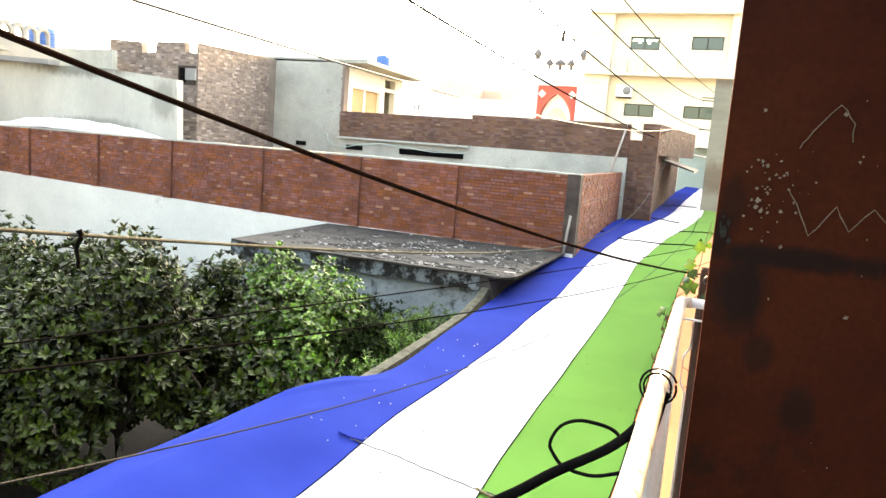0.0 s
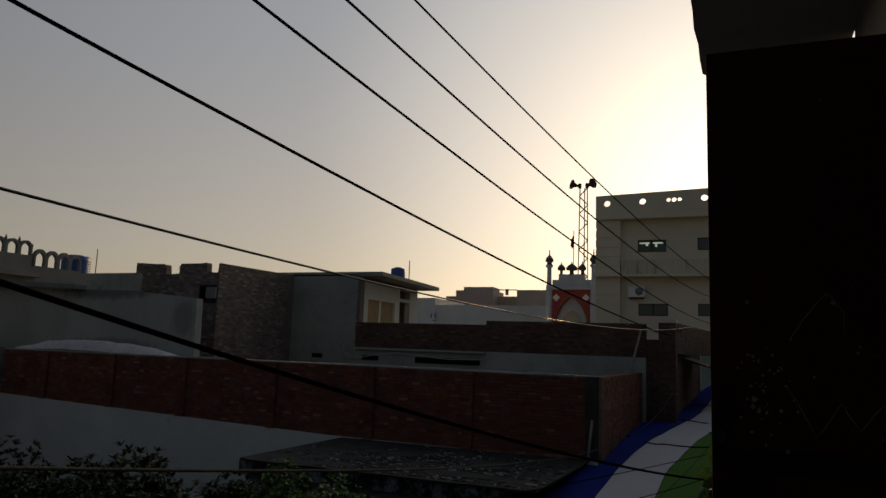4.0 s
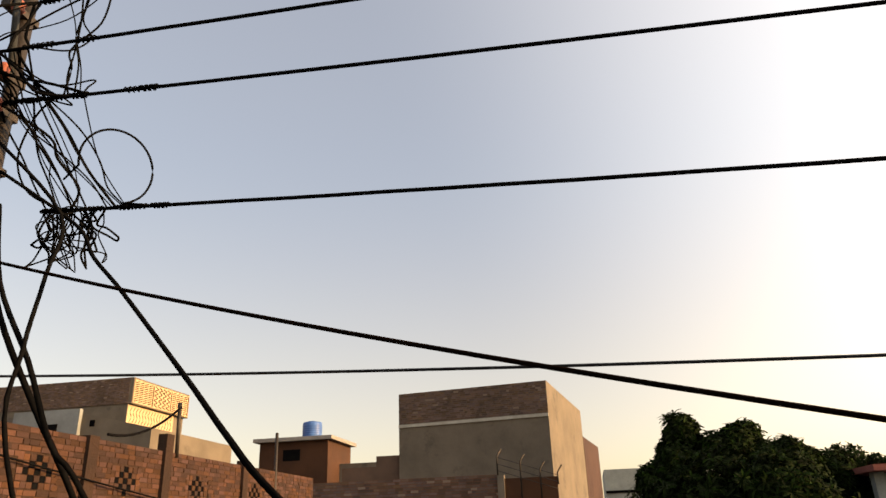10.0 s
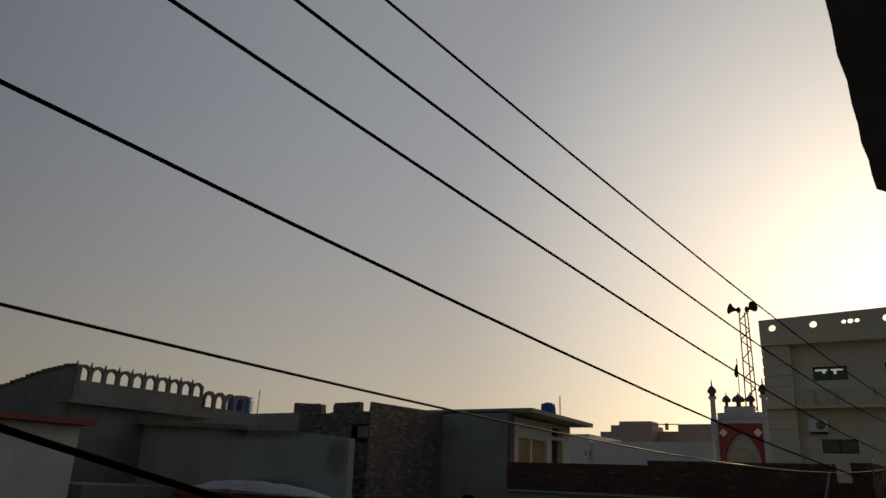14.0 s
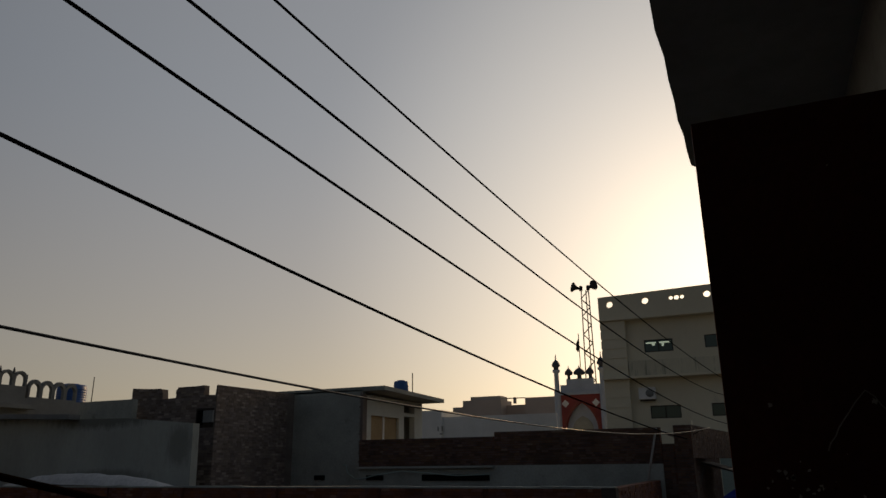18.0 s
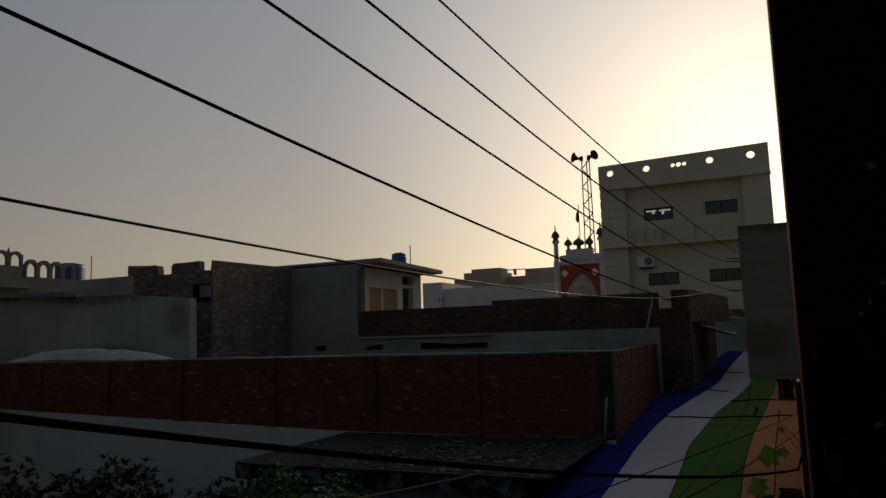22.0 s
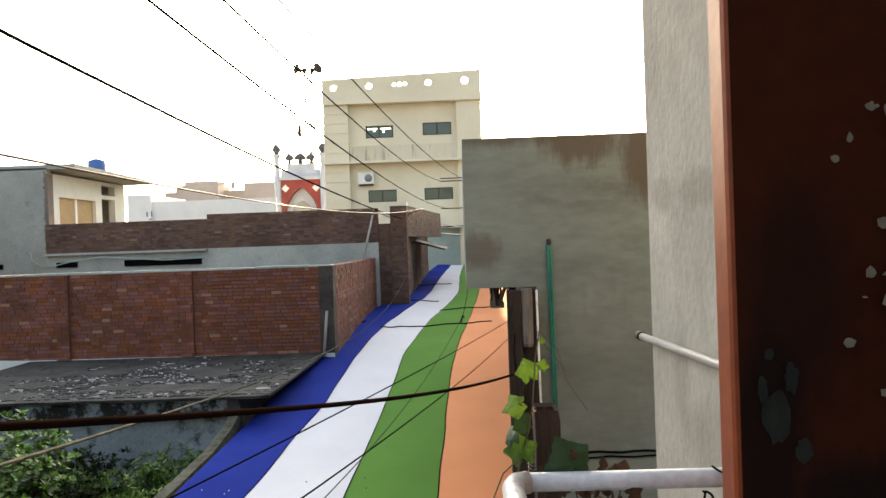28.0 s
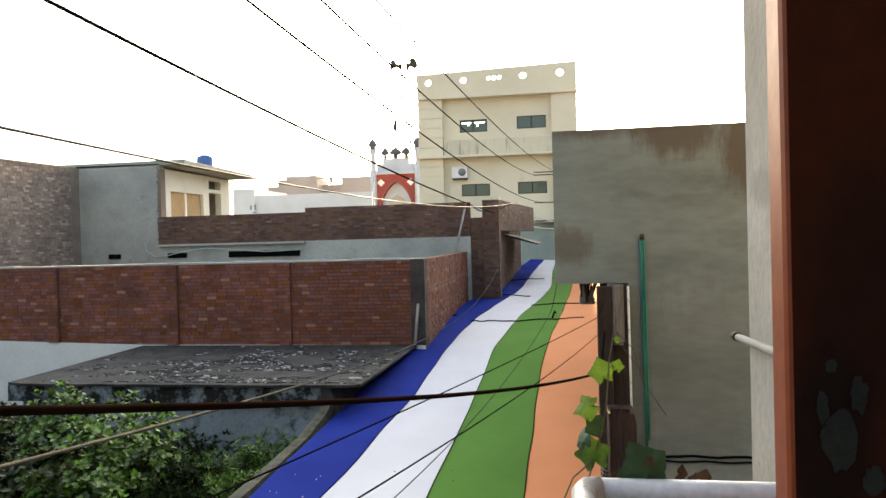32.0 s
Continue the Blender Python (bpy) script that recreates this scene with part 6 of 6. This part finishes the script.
def near_on(w, dist):
    """A place on a wire dist metres along from its start."""
    s = 0.0
    for p, q in zip(w, w[1:]):
        d = (q - p).length
        if s + d >= dist:
            return p.lerp(q, (dist - s) / d)
        s += d
    return w[-1]


def squiggle(a, b, bow, n=14, jitter=0.02):
    """A slack wire that wanders between two places."""
    a, b = Vector(a), Vector(b)
    side = Vector((rn.uniform(-1, 1), rn.uniform(-0.8, 0.8), rn.uniform(-0.5, 0.3)))
    ctrl = [a]
    for u in (0.25, 0.5, 0.75):
        ctrl.append(a.lerp(b, u) + side * bow * math.sin(math.pi * u) + Vector((rn.uniform(-1, 1), rn.uniform(-1, 1), rn.uniform(-1, 1))) * bow * 0.35)
    return smooth_path(ctrl + [b], 6)


for k in range(40):
    w, v = rn.choice([(W1, W2), (W2, W3), (W3, W4), (W1, W3), (W2, W4), (W1, W2)])
    a, b = near_on(w, 0.75 * rn.random() ** 1.4), near_on(v, 0.75 * rn.random() ** 1.4)
    cable("tangled_wire", squiggle(a, b, rn.choice([0.04, 0.07, 0.10, 0.22]), 16, 0.003), rn.choice([0.0045, 0.006, 0.007, 0.010]), M_CABLE, "thin black service wire tangled at the pole", 5, "pole tangle")
for k in range(16):
    a = near_on(W1, rn.uniform(0.0, 0.55))
    b = (a.x + rn.uniform(-0.2, 0.15), a.y + rn.uniform(-0.3, 0.1), a.z - rn.uniform(0.15, 0.5))
    c = near_on(W1, rn.uniform(0.0, 0.5))
    pts = squiggle(a, b, rn.uniform(0.05, 0.2), 8, 0.003) + squiggle(b, c, rn.uniform(0.1, 0.3), 8, 0.003)[1:]
    cable("hanging_wire", pts, rn.choice([0.005, 0.006, 0.008]), M_CABLE, "loose black wire hanging in loops at the pole", 5, "pole tangle")
for w in (W1, W2, W3, W4):
    for k in range(9):
        s = rn.uniform(0.02, 1.1)
        p, q = near_on(w, s), near_on(w, s + 0.12)
        pts = []
        d = (q - p)
        for i in range(25):
            u = i / 24
            th = u * 22
            pts.append(p + d * u + Vector((0.018 * math.cos(th), 0.0, 0.018 * math.sin(th))))
        cable("wire_splice", pts, 0.005, M_CABLE, "wire wound round an overhead line", 4, "wire splices")
# the large ring of cable
c0, c1 = near_on(W1, 0.95), near_on(W1, 0.15)
ringp = []
for i in range(30):
    a = math.radians(-70 + 265 * i / 29)
    ringp.append(Vector((c0.x + 0.12, c0.y - 0.24, c0.z + 0.27)) + Vector((-0.8, 0.6, 0)) * 0.24 * math.cos(a) + Vector((0, 0, 1)) * 0.27 * math.sin(a))
cable("cable_ring", [c0] + ringp + [Vector((c1.x, c1.y, c1.z + 0.25))], 0.008, M_CABLE, "large loop of black cable above the line", group="pole tangle")
for pts, r in (([(PX + 0.1, PY + 0.1, 8.1), (-2.951, -2.70, 7.523), (-2.75, -2.553, 7.04), (-2.585, -2.46, 6.581), (-2.504, -2.375, 6.073), (-2.75, -2.0, 4.9), (-3.5, -1.6, 3.12)], 0.012),
               ([(PX, PY + 0.1, 7.7), (-2.694, -2.782, 7.011), (-2.616, -2.443, 6.529), (-2.619, -2.234, 6.103), (-2.664, -2.045, 5.862), (-3.0, -1.5, 4.7), (-3.55, -1.0, 3.12)], 0.014),
               ([(PX + 0.05, PY + 0.15, 7.4), (-2.683, -2.727, 6.81), (-2.686, -2.423, 6.313), (-2.715, -2.143, 5.868), (-3.1, -1.7, 4.7), (-3.55, -1.3, 3.12)], 0.016)):
    cable("drop_cable", smooth_path(pts, 5), r, M_CABLE, "thick black cable dropping from the pole to the canopy's edge")
cable("drop_cable", hang((-5.2, -5.95, 6.75), (-13.9, -5.9, 5.9), 0.05, 24), 0.012, M_CABLE, "black cable along the pierced brick wall")
# dark rag knotted on the pale rope
u_ = 0.081
q_ = Vector((-0.65, -0.77, 5.72)).lerp(Vector((-1.24, 24.28, 5.88)), u_)
q_.z -= 4 * 1.17 * u_ * (1 - u_)
rag = [q_ + Vector((0.0, 0.004, 0.008)), q_ + Vector((0.003, 0.006, -0.006)), q_ + Vector((-0.003, 0.002, -0.022)), q_ + Vector((0.003, 0.0, -0.04)), q_ + Vector((0.0, 0.003, -0.058))]
tagged(part("knotted_rag", tube(bmesh.new(), smooth_path(rag, 4), 0.0055, 7, 0.45), M_TWINE), "dark rag knotted on the pale rope", "rag")

# ---- plants ----


def leaf_shape(length, width, fold, droop, wide0=0.34, wide1=0.48):
    """A folded pointed leaf from the origin along +x: 8 points and 4 faces."""
    v = [(0, 0, 0), (length * 0.3, width * wide0, fold), (length * 0.68, width * wide1, fold - droop * 0.4), (length * 0.93, width * wide1 * 0.55, fold * 0.6 - droop * 0.85), (length, 0, -droop),
         (length * 0.93, -width * wide1 * 0.55, fold * 0.6 - droop * 0.85), (length * 0.68, -width * wide1, fold - droop * 0.4), (length * 0.3, -width * wide0, fold), (length * 0.55, 0, -droop * 0.2)]
    f = [(i, (i + 1) % 8, 8) for i in range(8)]
    return np.array(v), f


def leaves(name, spots, material, parent, length, width, per, rnd, droop=0.3, spread=0.9, label=""):
    """Whorls of leaves at the spots (place, way out)."""
    verts, faces = [], []
    base, bf = leaf_shape(1, width / length, 0.06, droop)
    for p, way in spots:
        w = Vector(way).normalized()
        a = w.orthogonal().normalized()
        b = w.cross(a)
        turn = rnd.uniform(0, 6.28)
        for k in range(per):
            th = turn + k * 6.2832 / per + rnd.uniform(-0.3, 0.3)
            el = spread * rnd.uniform(0.5, 1.25)
            d = (w * math.cos(el) + (a * math.cos(th) + b * math.sin(th)) * math.sin(el)).normalized()
            s = d.cross(w)
            s = s.normalized() if s.length > 0.01 else a
            u = s.cross(d)
            ln = length * rnd.uniform(0.6, 1.15)
            n = len(verts)
            for x, y, z in base:
                verts.append(p + (d * x + s * y + u * z) * ln)
            faces += [tuple(n + i for i in f) for f in bf]
    ob = raw(name, verts, faces, material, parent)
    if label:
        ob["label"] = label
    return ob


def crown_spots(centre, radii, count, rnd, lumps=9, shell=0.55):
    """Spots in lumpy clumps that fill a crown unevenly, denser near its skin."""
    c = Vector(centre)
    clumps = []
    for _ in range(lumps):
        d = Vector((rnd.gauss(0, 1), rnd.gauss(0, 1), rnd.gauss(0.25, 0.8))).normalized()
        k = rnd.uniform(0.35, 0.78)
        clumps.append((c + Vector((d.x * radii[0], d.y * radii[1], d.z * radii[2])) * k, rnd.uniform(0.32, 0.55)))
    spots = []
    while len(spots) < count:
        q, s = rnd.choice(clumps)
        d = Vector((rnd.gauss(0, 1), rnd.gauss(0, 1), rnd.gauss(0, 1))).normalized()
        k = shell + (1.05 - shell) * rnd.random() ** 0.6
        p = q + Vector((d.x * radii[0], d.y * radii[1], d.z * radii[2])) * s * k
        spots.append((p, (d + Vector((0, 0, 0.5))).normalized()))
    return spots


def limbs(parent, base, centre, radii, rnd, count=7, radius=0.08, material=None):
    base, c = Vector(base), Vector(centre)
    fork = base.lerp(c, 0.55)
    part("trunk", tube(bmesh.new(), [base, base.lerp(fork, 0.5) + Vector((rnd.uniform(-0.1, 0.1), rnd.uniform(-0.1, 0.1), 0)), fork], radius, 8, 0.7), material or M_BARK, parent)
    for k in range(count):
        a = 6.28 * k / count + rnd.uniform(-0.3, 0.3)
        tip = c + Vector((math.cos(a) * radii[0] * 0.6, math.sin(a) * radii[1] * 0.6, rnd.uniform(-0.1, 0.6) * radii[2]))
        part("limb", tube(bmesh.new(), [fork, fork.lerp(tip, 0.5) + Vector((0, 0, 0.1)), tip], radius * 0.5, 5, 0.35), material or M_BARK, parent)


def shrub(x, y, ztop, r, seed, material, label, count=420, length=0.15, per=7, height=None, base=0.0, width=0.46):
    rnd = random.Random(seed)
    h = height or r * 0.9
    e = empty("garden_shrub", label, "shrub", "garden shrubs")
    c = (x, y, ztop - h)
    limbs(e, (x, y, base), c, (r, r, h), rnd, 6, 0.06)
    leaves("crown", crown_spots(c, (r, r, h), count, rnd, 12, 0.5), material, e, length, length * width, per, rnd, 0.22)
    return e


DARKSHRUB = "dark glossy-leaved garden shrub with leaves in whorls"
for k, (x, y, zt, r, h) in enumerate([
        (-4.6, 7.2, 2.1, 1.2, 1.1), (-5.6, 8.4, 3.3, 1.5, 1.5), (-7.0, 7.6, 3.75, 1.5, 1.5), (-8.6, 8.6, 3.85, 1.5, 1.6), (-10.2, 9.2, 3.6, 1.6, 1.7), (-12.2, 9.6, 3.5, 1.7, 1.7),
        (-7.8, 6.0, 3.4, 1.6, 1.6), (-9.8, 7.0, 3.6, 1.6, 1.6), (-11.8, 7.4, 3.6, 1.7, 1.7), (-7.2, 4.2, 1.5, 1.3, 1.0),
        (-8.9, 4.6, 2.2, 1.5, 1.4), (-10.6, 5.0, 3.3, 1.6, 1.6), (-14.0, 10.5, 3.5, 1.7, 1.8), (-7.4, 9.6, 3.5, 1.3, 1.4)]):
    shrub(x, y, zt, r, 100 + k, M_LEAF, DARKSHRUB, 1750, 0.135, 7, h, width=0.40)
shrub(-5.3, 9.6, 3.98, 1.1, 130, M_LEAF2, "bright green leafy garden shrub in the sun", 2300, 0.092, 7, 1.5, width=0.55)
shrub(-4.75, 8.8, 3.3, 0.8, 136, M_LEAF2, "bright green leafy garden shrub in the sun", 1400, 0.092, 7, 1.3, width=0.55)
# two shrubs in the shade-coloured leaf fill the dark gap
shrub(-4.2, 9.2, 2.95, 0.8, 137, M_LEAF3, "fine-leaved green shrub by the store wall, darkened as shade", 1300, 0.085, 7, 1.2, width=0.3)
shrub(-4.5, 10.3, 3.3, 0.85, 131, M_LEAF3, "fine-leaved green shrub by the store wall, darkened as shade", 1300, 0.085, 7, 1.2, width=0.3)
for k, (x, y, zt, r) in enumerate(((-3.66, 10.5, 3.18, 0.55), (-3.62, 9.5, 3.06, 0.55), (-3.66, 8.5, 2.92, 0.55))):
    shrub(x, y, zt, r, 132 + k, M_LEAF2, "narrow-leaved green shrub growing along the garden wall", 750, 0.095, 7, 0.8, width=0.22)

mango = empty("mango_tree", "large dark mango tree with drooping leaves", "tree")
rnd = random.Random(77)
MC = (-22.0, 4.6, 5.75)
limbs(mango, (-22.0, 5.0, 0), MC, (2.7, 2.8, 2.2), rnd, 9, 0.22)
leaves("crown", crown_spots(MC, (2.7, 2.75, 2.15), 7500, rnd, 30, 0.1), M_MANGO, mango, 0.24, 0.065, 8, rnd, 0.5, 1.1)
for c_, r_, n_ in (((-22.0, 3.25, 7.75), (0.85, 0.80, 0.95), 1500), ((-22.0, 4.55, 7.65), (0.85, 0.85, 0.85), 1300), ((-22.0, 5.85, 7.25), (0.9, 0.95, 0.8), 1300), ((-22.0, 6.9, 6.8), (0.8, 0.8, 0.75), 900), ((-22.0, 2.2, 6.8), (0.8, 0.7, 0.75), 900), ((-22.2, 7.3, 6.2), (0.9, 0.9, 0.7), 900)):
    leaves("bough", crown_spots(c_, r_, n_, rnd, 9, 0.1), M_MANGO, mango, 0.24, 0.065, 8, rnd, 0.5, 1.1)
rnd = random.Random(78)
limbs(bt, (-34.5, 11.5, 0), limbs_at, (1.2, 1.4, 1.0), rnd, 5, 0.1)
leaves("crown", crown_spots(limbs_at, (1.4, 1.6, 1.1), 500, rnd, 9), M_MANGO, bt, 0.25, 0.09, 6, rnd)

# heap of tarpaulin behind the brick wall
verts, faces = [], []
for j in range(13):
    for i in range(61):
        x, y = -19.9 + 6.5 * i / 60, 15.2 + 1.0 * j / 12
        h = 5.08 + 0.42 * math.sin(math.pi * i / 60) ** 0.6 * math.sin(math.pi * min(1, j / 8 + 0.1)) + 0.05 * noise.noise(Vector((x * 1.5, y * 2, 0)))
        verts.append((x, y, h))
for j in range(12):
    for i in range(60):
        q = j * 61 + i
        faces.append((q, q + 1, q + 62, q + 61))
tagged(raw("tarpaulin", verts, faces, M_TARP, smooth=True), "dirty white tarpaulin heaped behind the brick wall", "tarpaulin")

# ---- gourd vine on the post and rail ----
vine = empty("gourd_vine", "climbing gourd vine with lobed green and yellowing leaves", "vine")


def lobed_leaf(name, place, size, facing, roll, material):
    """A five-lobed leaf, cupped, turned to face a way."""
    rn_ = random.Random(int(place[0] * 9173 + place[2] * 7919))
    n = 40
    verts = [(0, 0, 0)]
    for ring_ in (0.5, 1.0):
        for k in range(n):
            a = -math.pi / 2 + 2 * math.pi * k / n
            th = a - math.pi / 2
            lobes = (0.76 + 0.28 * (1 - abs(math.sin(2.5 * th))) ** 1.1) * (1 + 0.22 * math.cos(th))
            notch = 1 - 0.55 * math.exp(-((math.sin((a + math.pi / 2) / 2) / 0.12) ** 2))
            r = size * 0.5 * lobes * notch * ring_ * (1 + 0.05 * rn_.uniform(-1, 1) * (ring_ == 1.0))
            z = 0.10 * size * (ring_ ** 2) * math.cos(3 * a) * 0.5 - 0.12 * size * ring_ ** 2
            verts.append((r * math.cos(a), r * math.sin(a), z))
    faces = [(0, 1 + k, 1 + (k + 1) % n) for k in range(n)]
    faces += [(1 + k, 1 + n + k, 1 + n + (k + 1) % n, 1 + (k + 1) % n) for k in range(n)]
    ob = raw(name, verts, faces, material, vine, smooth=True)
    ob.matrix_basis = look(place, Vector(place) - Vector(facing), roll)
    return ob


for k, (p, s, f, r, m) in enumerate([
        ((0.272, 3.09, 5.278), 0.050, (-0.2, -1, 0.25), 20, M_VINE), ((0.300, 3.09, 5.290), 0.026, (0.3, -1, 0.2), -20, M_VINE), ((0.246, 3.08, 5.222), 0.052, (-0.4, -0.8, 0.6), 120, M_VINE),
        ((0.262, 3.08, 5.184), 0.050, (0.5, -0.8, 0.5), 30, M_VINEDARK), ((0.233, 3.08, 5.158), 0.052, (-0.9, -0.4, 0.5), 50, M_VINEDARK), ((0.252, 3.07, 5.130), 0.066, (-0.15, -1, 0.1), 15, M_VINE),
        ((0.345, 3.06, 5.110), 0.095, (0.15, -1, 0.3), 25, M_VINEDARK), ((0.302, 3.09, 5.340), 0.016, (0.4, -1, 0.8), 70, M_VINE), ((0.165, 3.02, 5.04), 0.055, (-0.8, -0.5, 0.5), 50, M_VINE),
        ((0.198, 2.98, 4.975), 0.05, (-0.6, -0.8, 0.1), 20, M_VINE), ((0.515, 3.02, 4.955), 0.046, (0.1, -1, 0.1), 0, M_VINEYELLOW), ((0.552, 3.01, 4.94), 0.044, (-0.2, -1, 0.2), 40, M_VINEYELLOW), ((0.59, 3.02, 4.965), 0.048, (0.1, -1, 0.3), -20, M_VINEYELLOW), ((0.625, 3.02, 4.975), 0.055, (0.2, -1, 0.2), 30, M_VINE), ((0.46, 3.03, 5.03), 0.045, (0.1, -1, 0.3), 10, M_VINEDARK), ((0.508, 2.6, 5.384), 0.036, (-0.5, -1, 0.1), 160, M_VINE), ((0.514, 2.6, 5.345), 0.022, (-0.2, -1, 0.4), 200, M_VINEYELLOW), ((0.514, 2.6, 5.317), 0.014, (-0.6, -1, 0.1), 30, M_VINE), ((0.505, 2.6, 5.50), 0.020, (-0.4, -1, 0.2), 30, M_VINE), ((0.651, 3.02, 4.971), 0.050, (0.1, -1, 0.2), 10, M_VINE)]):
    lobed_leaf("leaf", p, s, f, r, m)
rn = random.Random(31)
for k in range(70):
    p = (rn.gauss(0.40, 0.04), 3.06 + rn.uniform(-0.04, 0.05), rn.gauss(5.035, 0.045) - 0.1 * (k % 4 == 0))
    lobed_leaf("dry_leaf", p, rn.uniform(0.012, 0.036), (rn.uniform(-1, 1), -1, rn.uniform(-0.6, 0.8)), rn.uniform(0, 360), M_VINEDRY)
for k in range(14):
    p = (RX - 0.02 + rn.uniform(-0.01, 0.01), rn.uniform(2.1, 3.0), rn.uniform(4.97, 5.06))
    lobed_leaf("dry_leaf", p, rn.uniform(0.012, 0.03), (-1, rn.uniform(-1, 0), rn.uniform(-0.5, 0.5)), rn.uniform(0, 360), M_VINEDRY)
for pts, r in (([(0.30, 3.10, 5.38), (0.285, 3.09, 5.30), (0.278, 3.09, 5.22), (0.268, 3.08, 5.17), (0.245, 3.07, 5.12), (0.215, 3.05, 5.10), (0.19, 3.03, 5.05), (0.175, 3.0, 4.98)], 0.0014),
               ([(0.27, 3.085, 5.18), (0.245, 3.07, 5.10), (0.222, 3.05, 5.06), (0.203, 3.02, 5.0), (0.195, 2.99, 4.95)], 0.0016),
               ([(0.298, 3.1, 5.355), (0.33, 3.1, 5.32), (0.345, 3.1, 5.26), (0.385, 3.1, 5.20)], 0.0008), ([(0.30, 3.1, 5.34), (0.335, 3.1, 5.29), (0.35, 3.1, 5.275)], 0.0007),
               ([(0.520, 2.60, 5.72), (0.514, 2.60, 5.55), (0.512, 2.60, 5.42), (0.518, 2.60, 5.33), (0.55, 2.8, 5.18), (0.605, 2.98, 5.04)], 0.0013), ([(0.335, 3.08, 5.09), (0.38, 3.05, 5.06), (0.45, 3.04, 5.02), (0.52, 3.03, 4.99), (0.6, 3.03, 5.0)], 0.002)):
    part("stem", tube(bmesh.new(), pts, r, 5), M_STEM, vine)

rn = random.Random(33)
for k in range(16):
    x, z = rn.uniform(0.34, 0.47), rn.uniform(5.02, 5.07)
    pts = [(x + rn.uniform(-0.02, 0.02) * i, 3.06 + rn.uniform(-0.02, 0.02), z - i * rn.uniform(0.03, 0.07)) for i in range(6)]
    part("withered_stem", tube(bmesh.new(), smooth_path(pts, 3), 0.0013, 4), M_VINEDRY, vine, "brown withered stem")
for k in range(34):
    p = (rn.gauss(0.43, 0.05), 3.06 + rn.uniform(-0.04, 0.05), rn.uniform(4.80, 5.0))
    lobed_leaf("dry_leaf", p, rn.uniform(0.014, 0.036), (rn.uniform(-1, 1), -1, rn.uniform(-0.6, 0.8)), rn.uniform(0, 360), M_VINEDRY)
for k in range(22):
    p = (RX - 0.03 + rn.uniform(-0.012, 0.008), rn.uniform(1.9, 3.0), rn.uniform(4.98, 5.07))
    lobed_leaf("dry_leaf", p, rn.uniform(0.010, 0.024), (-1, rn.uniform(-1, 0), rn.uniform(-0.5, 0.5)), rn.uniform(0, 360), M_VINEDRY)

# ---- bricks of the boundary wall, last ----
M_SMEAR = mat("cement_smeared_brick", (0.075, 0.060, 0.050), (0.040, 0.032, 0.028), 3.0, 0.95, 0.6, 30, stain=(0.16, 0.07, 0.045), stain_scale=5, stain_at=0.62)
rnd = random.Random(61)
NEARX = -4.6


def near_brick(c):
    return WX0 + c[0] < NEARX


held = brick_face("joined_bricks", (WX0, WY + 0.012, WZ0), X, -Y, WX1 - WX0, WZ1 - 0.02 - WZ0, M_BRICK, wall_brick, 60, 0.016, near_brick)
shapes = {}
for u0, u1, v0, v1 in held:
    key = (round((u1 - u0) / 0.03), round((v1 - v0) / 0.004))
    if key not in shapes:
        w2, h2 = (u1 - u0) / 2, (v1 - v0) / 2
        me = bpy.data.meshes.new("brick")
        b_ = 0.004
        vs = [(-w2 + b_, -0.016, -h2 + b_), (w2 - b_, -0.016, -h2 + b_), (w2 - b_, -0.016, h2 - b_), (-w2 + b_, -0.016, h2 - b_), (-w2, 0.0, -h2), (w2, 0.0, -h2), (w2, 0.0, h2), (-w2, 0.0, h2)]
        me.from_pydata(vs, [], BRICK_FACES)
        me.materials.append(M_BRICK_OB)
        shapes[key] = me
    ob = new("brick", shapes[key])
    ob.parent = wall_brick
    ob.location = (WX0 + (u0 + u1) / 2, WY + 0.012 + rnd.uniform(-0.003, 0.006), WZ0 + (v0 + v1) / 2)
    ob.rotation_euler = (rnd.uniform(-0.03, 0.03), rnd.uniform(-0.008, 0.008), rnd.uniform(-0.02, 0.02))
WHITE_TOP = [(WX0, 3.90), (-13.0, 3.70), (-8.0, 3.56), (WX1, 3.54)]
for x in (-17.73, -15.22, -12.78, -10.03, -7.40, -5.04):
    z0 = along_keys(WHITE_TOP, x)
    v, f = brick_mesh(brick_cells(0.24, WZ1 - 0.02 - z0, rnd), (x - 0.12, WY - 0.06, z0), X, -Y, 0.014, rnd)
    tagged(raw("pier_bricks", v, f, M_BRICK, wall_brick), kind="stuff")
    boxp("pier_core", x - 0.12, x + 0.12, WY - 0.06, WY + 0.012, z0, WZ1 - 0.02, M_MORTAR, wall_brick)
boxp("corner_pier", WX1 - 0.26, WX1 + 0.01, WY - 0.03, WY + 0.25, 0, WZ1 - 0.01, M_SMEAR, wall_brick, "dark cement-smeared corner pier")
brick_face("joined_bricks", (WX1 - 0.012, WY + 0.25, 3.2), Y, X, 6.35, WZ1 - 0.02 - 3.2, M_BRICK, wall_brick_lane, 62, 0.016)
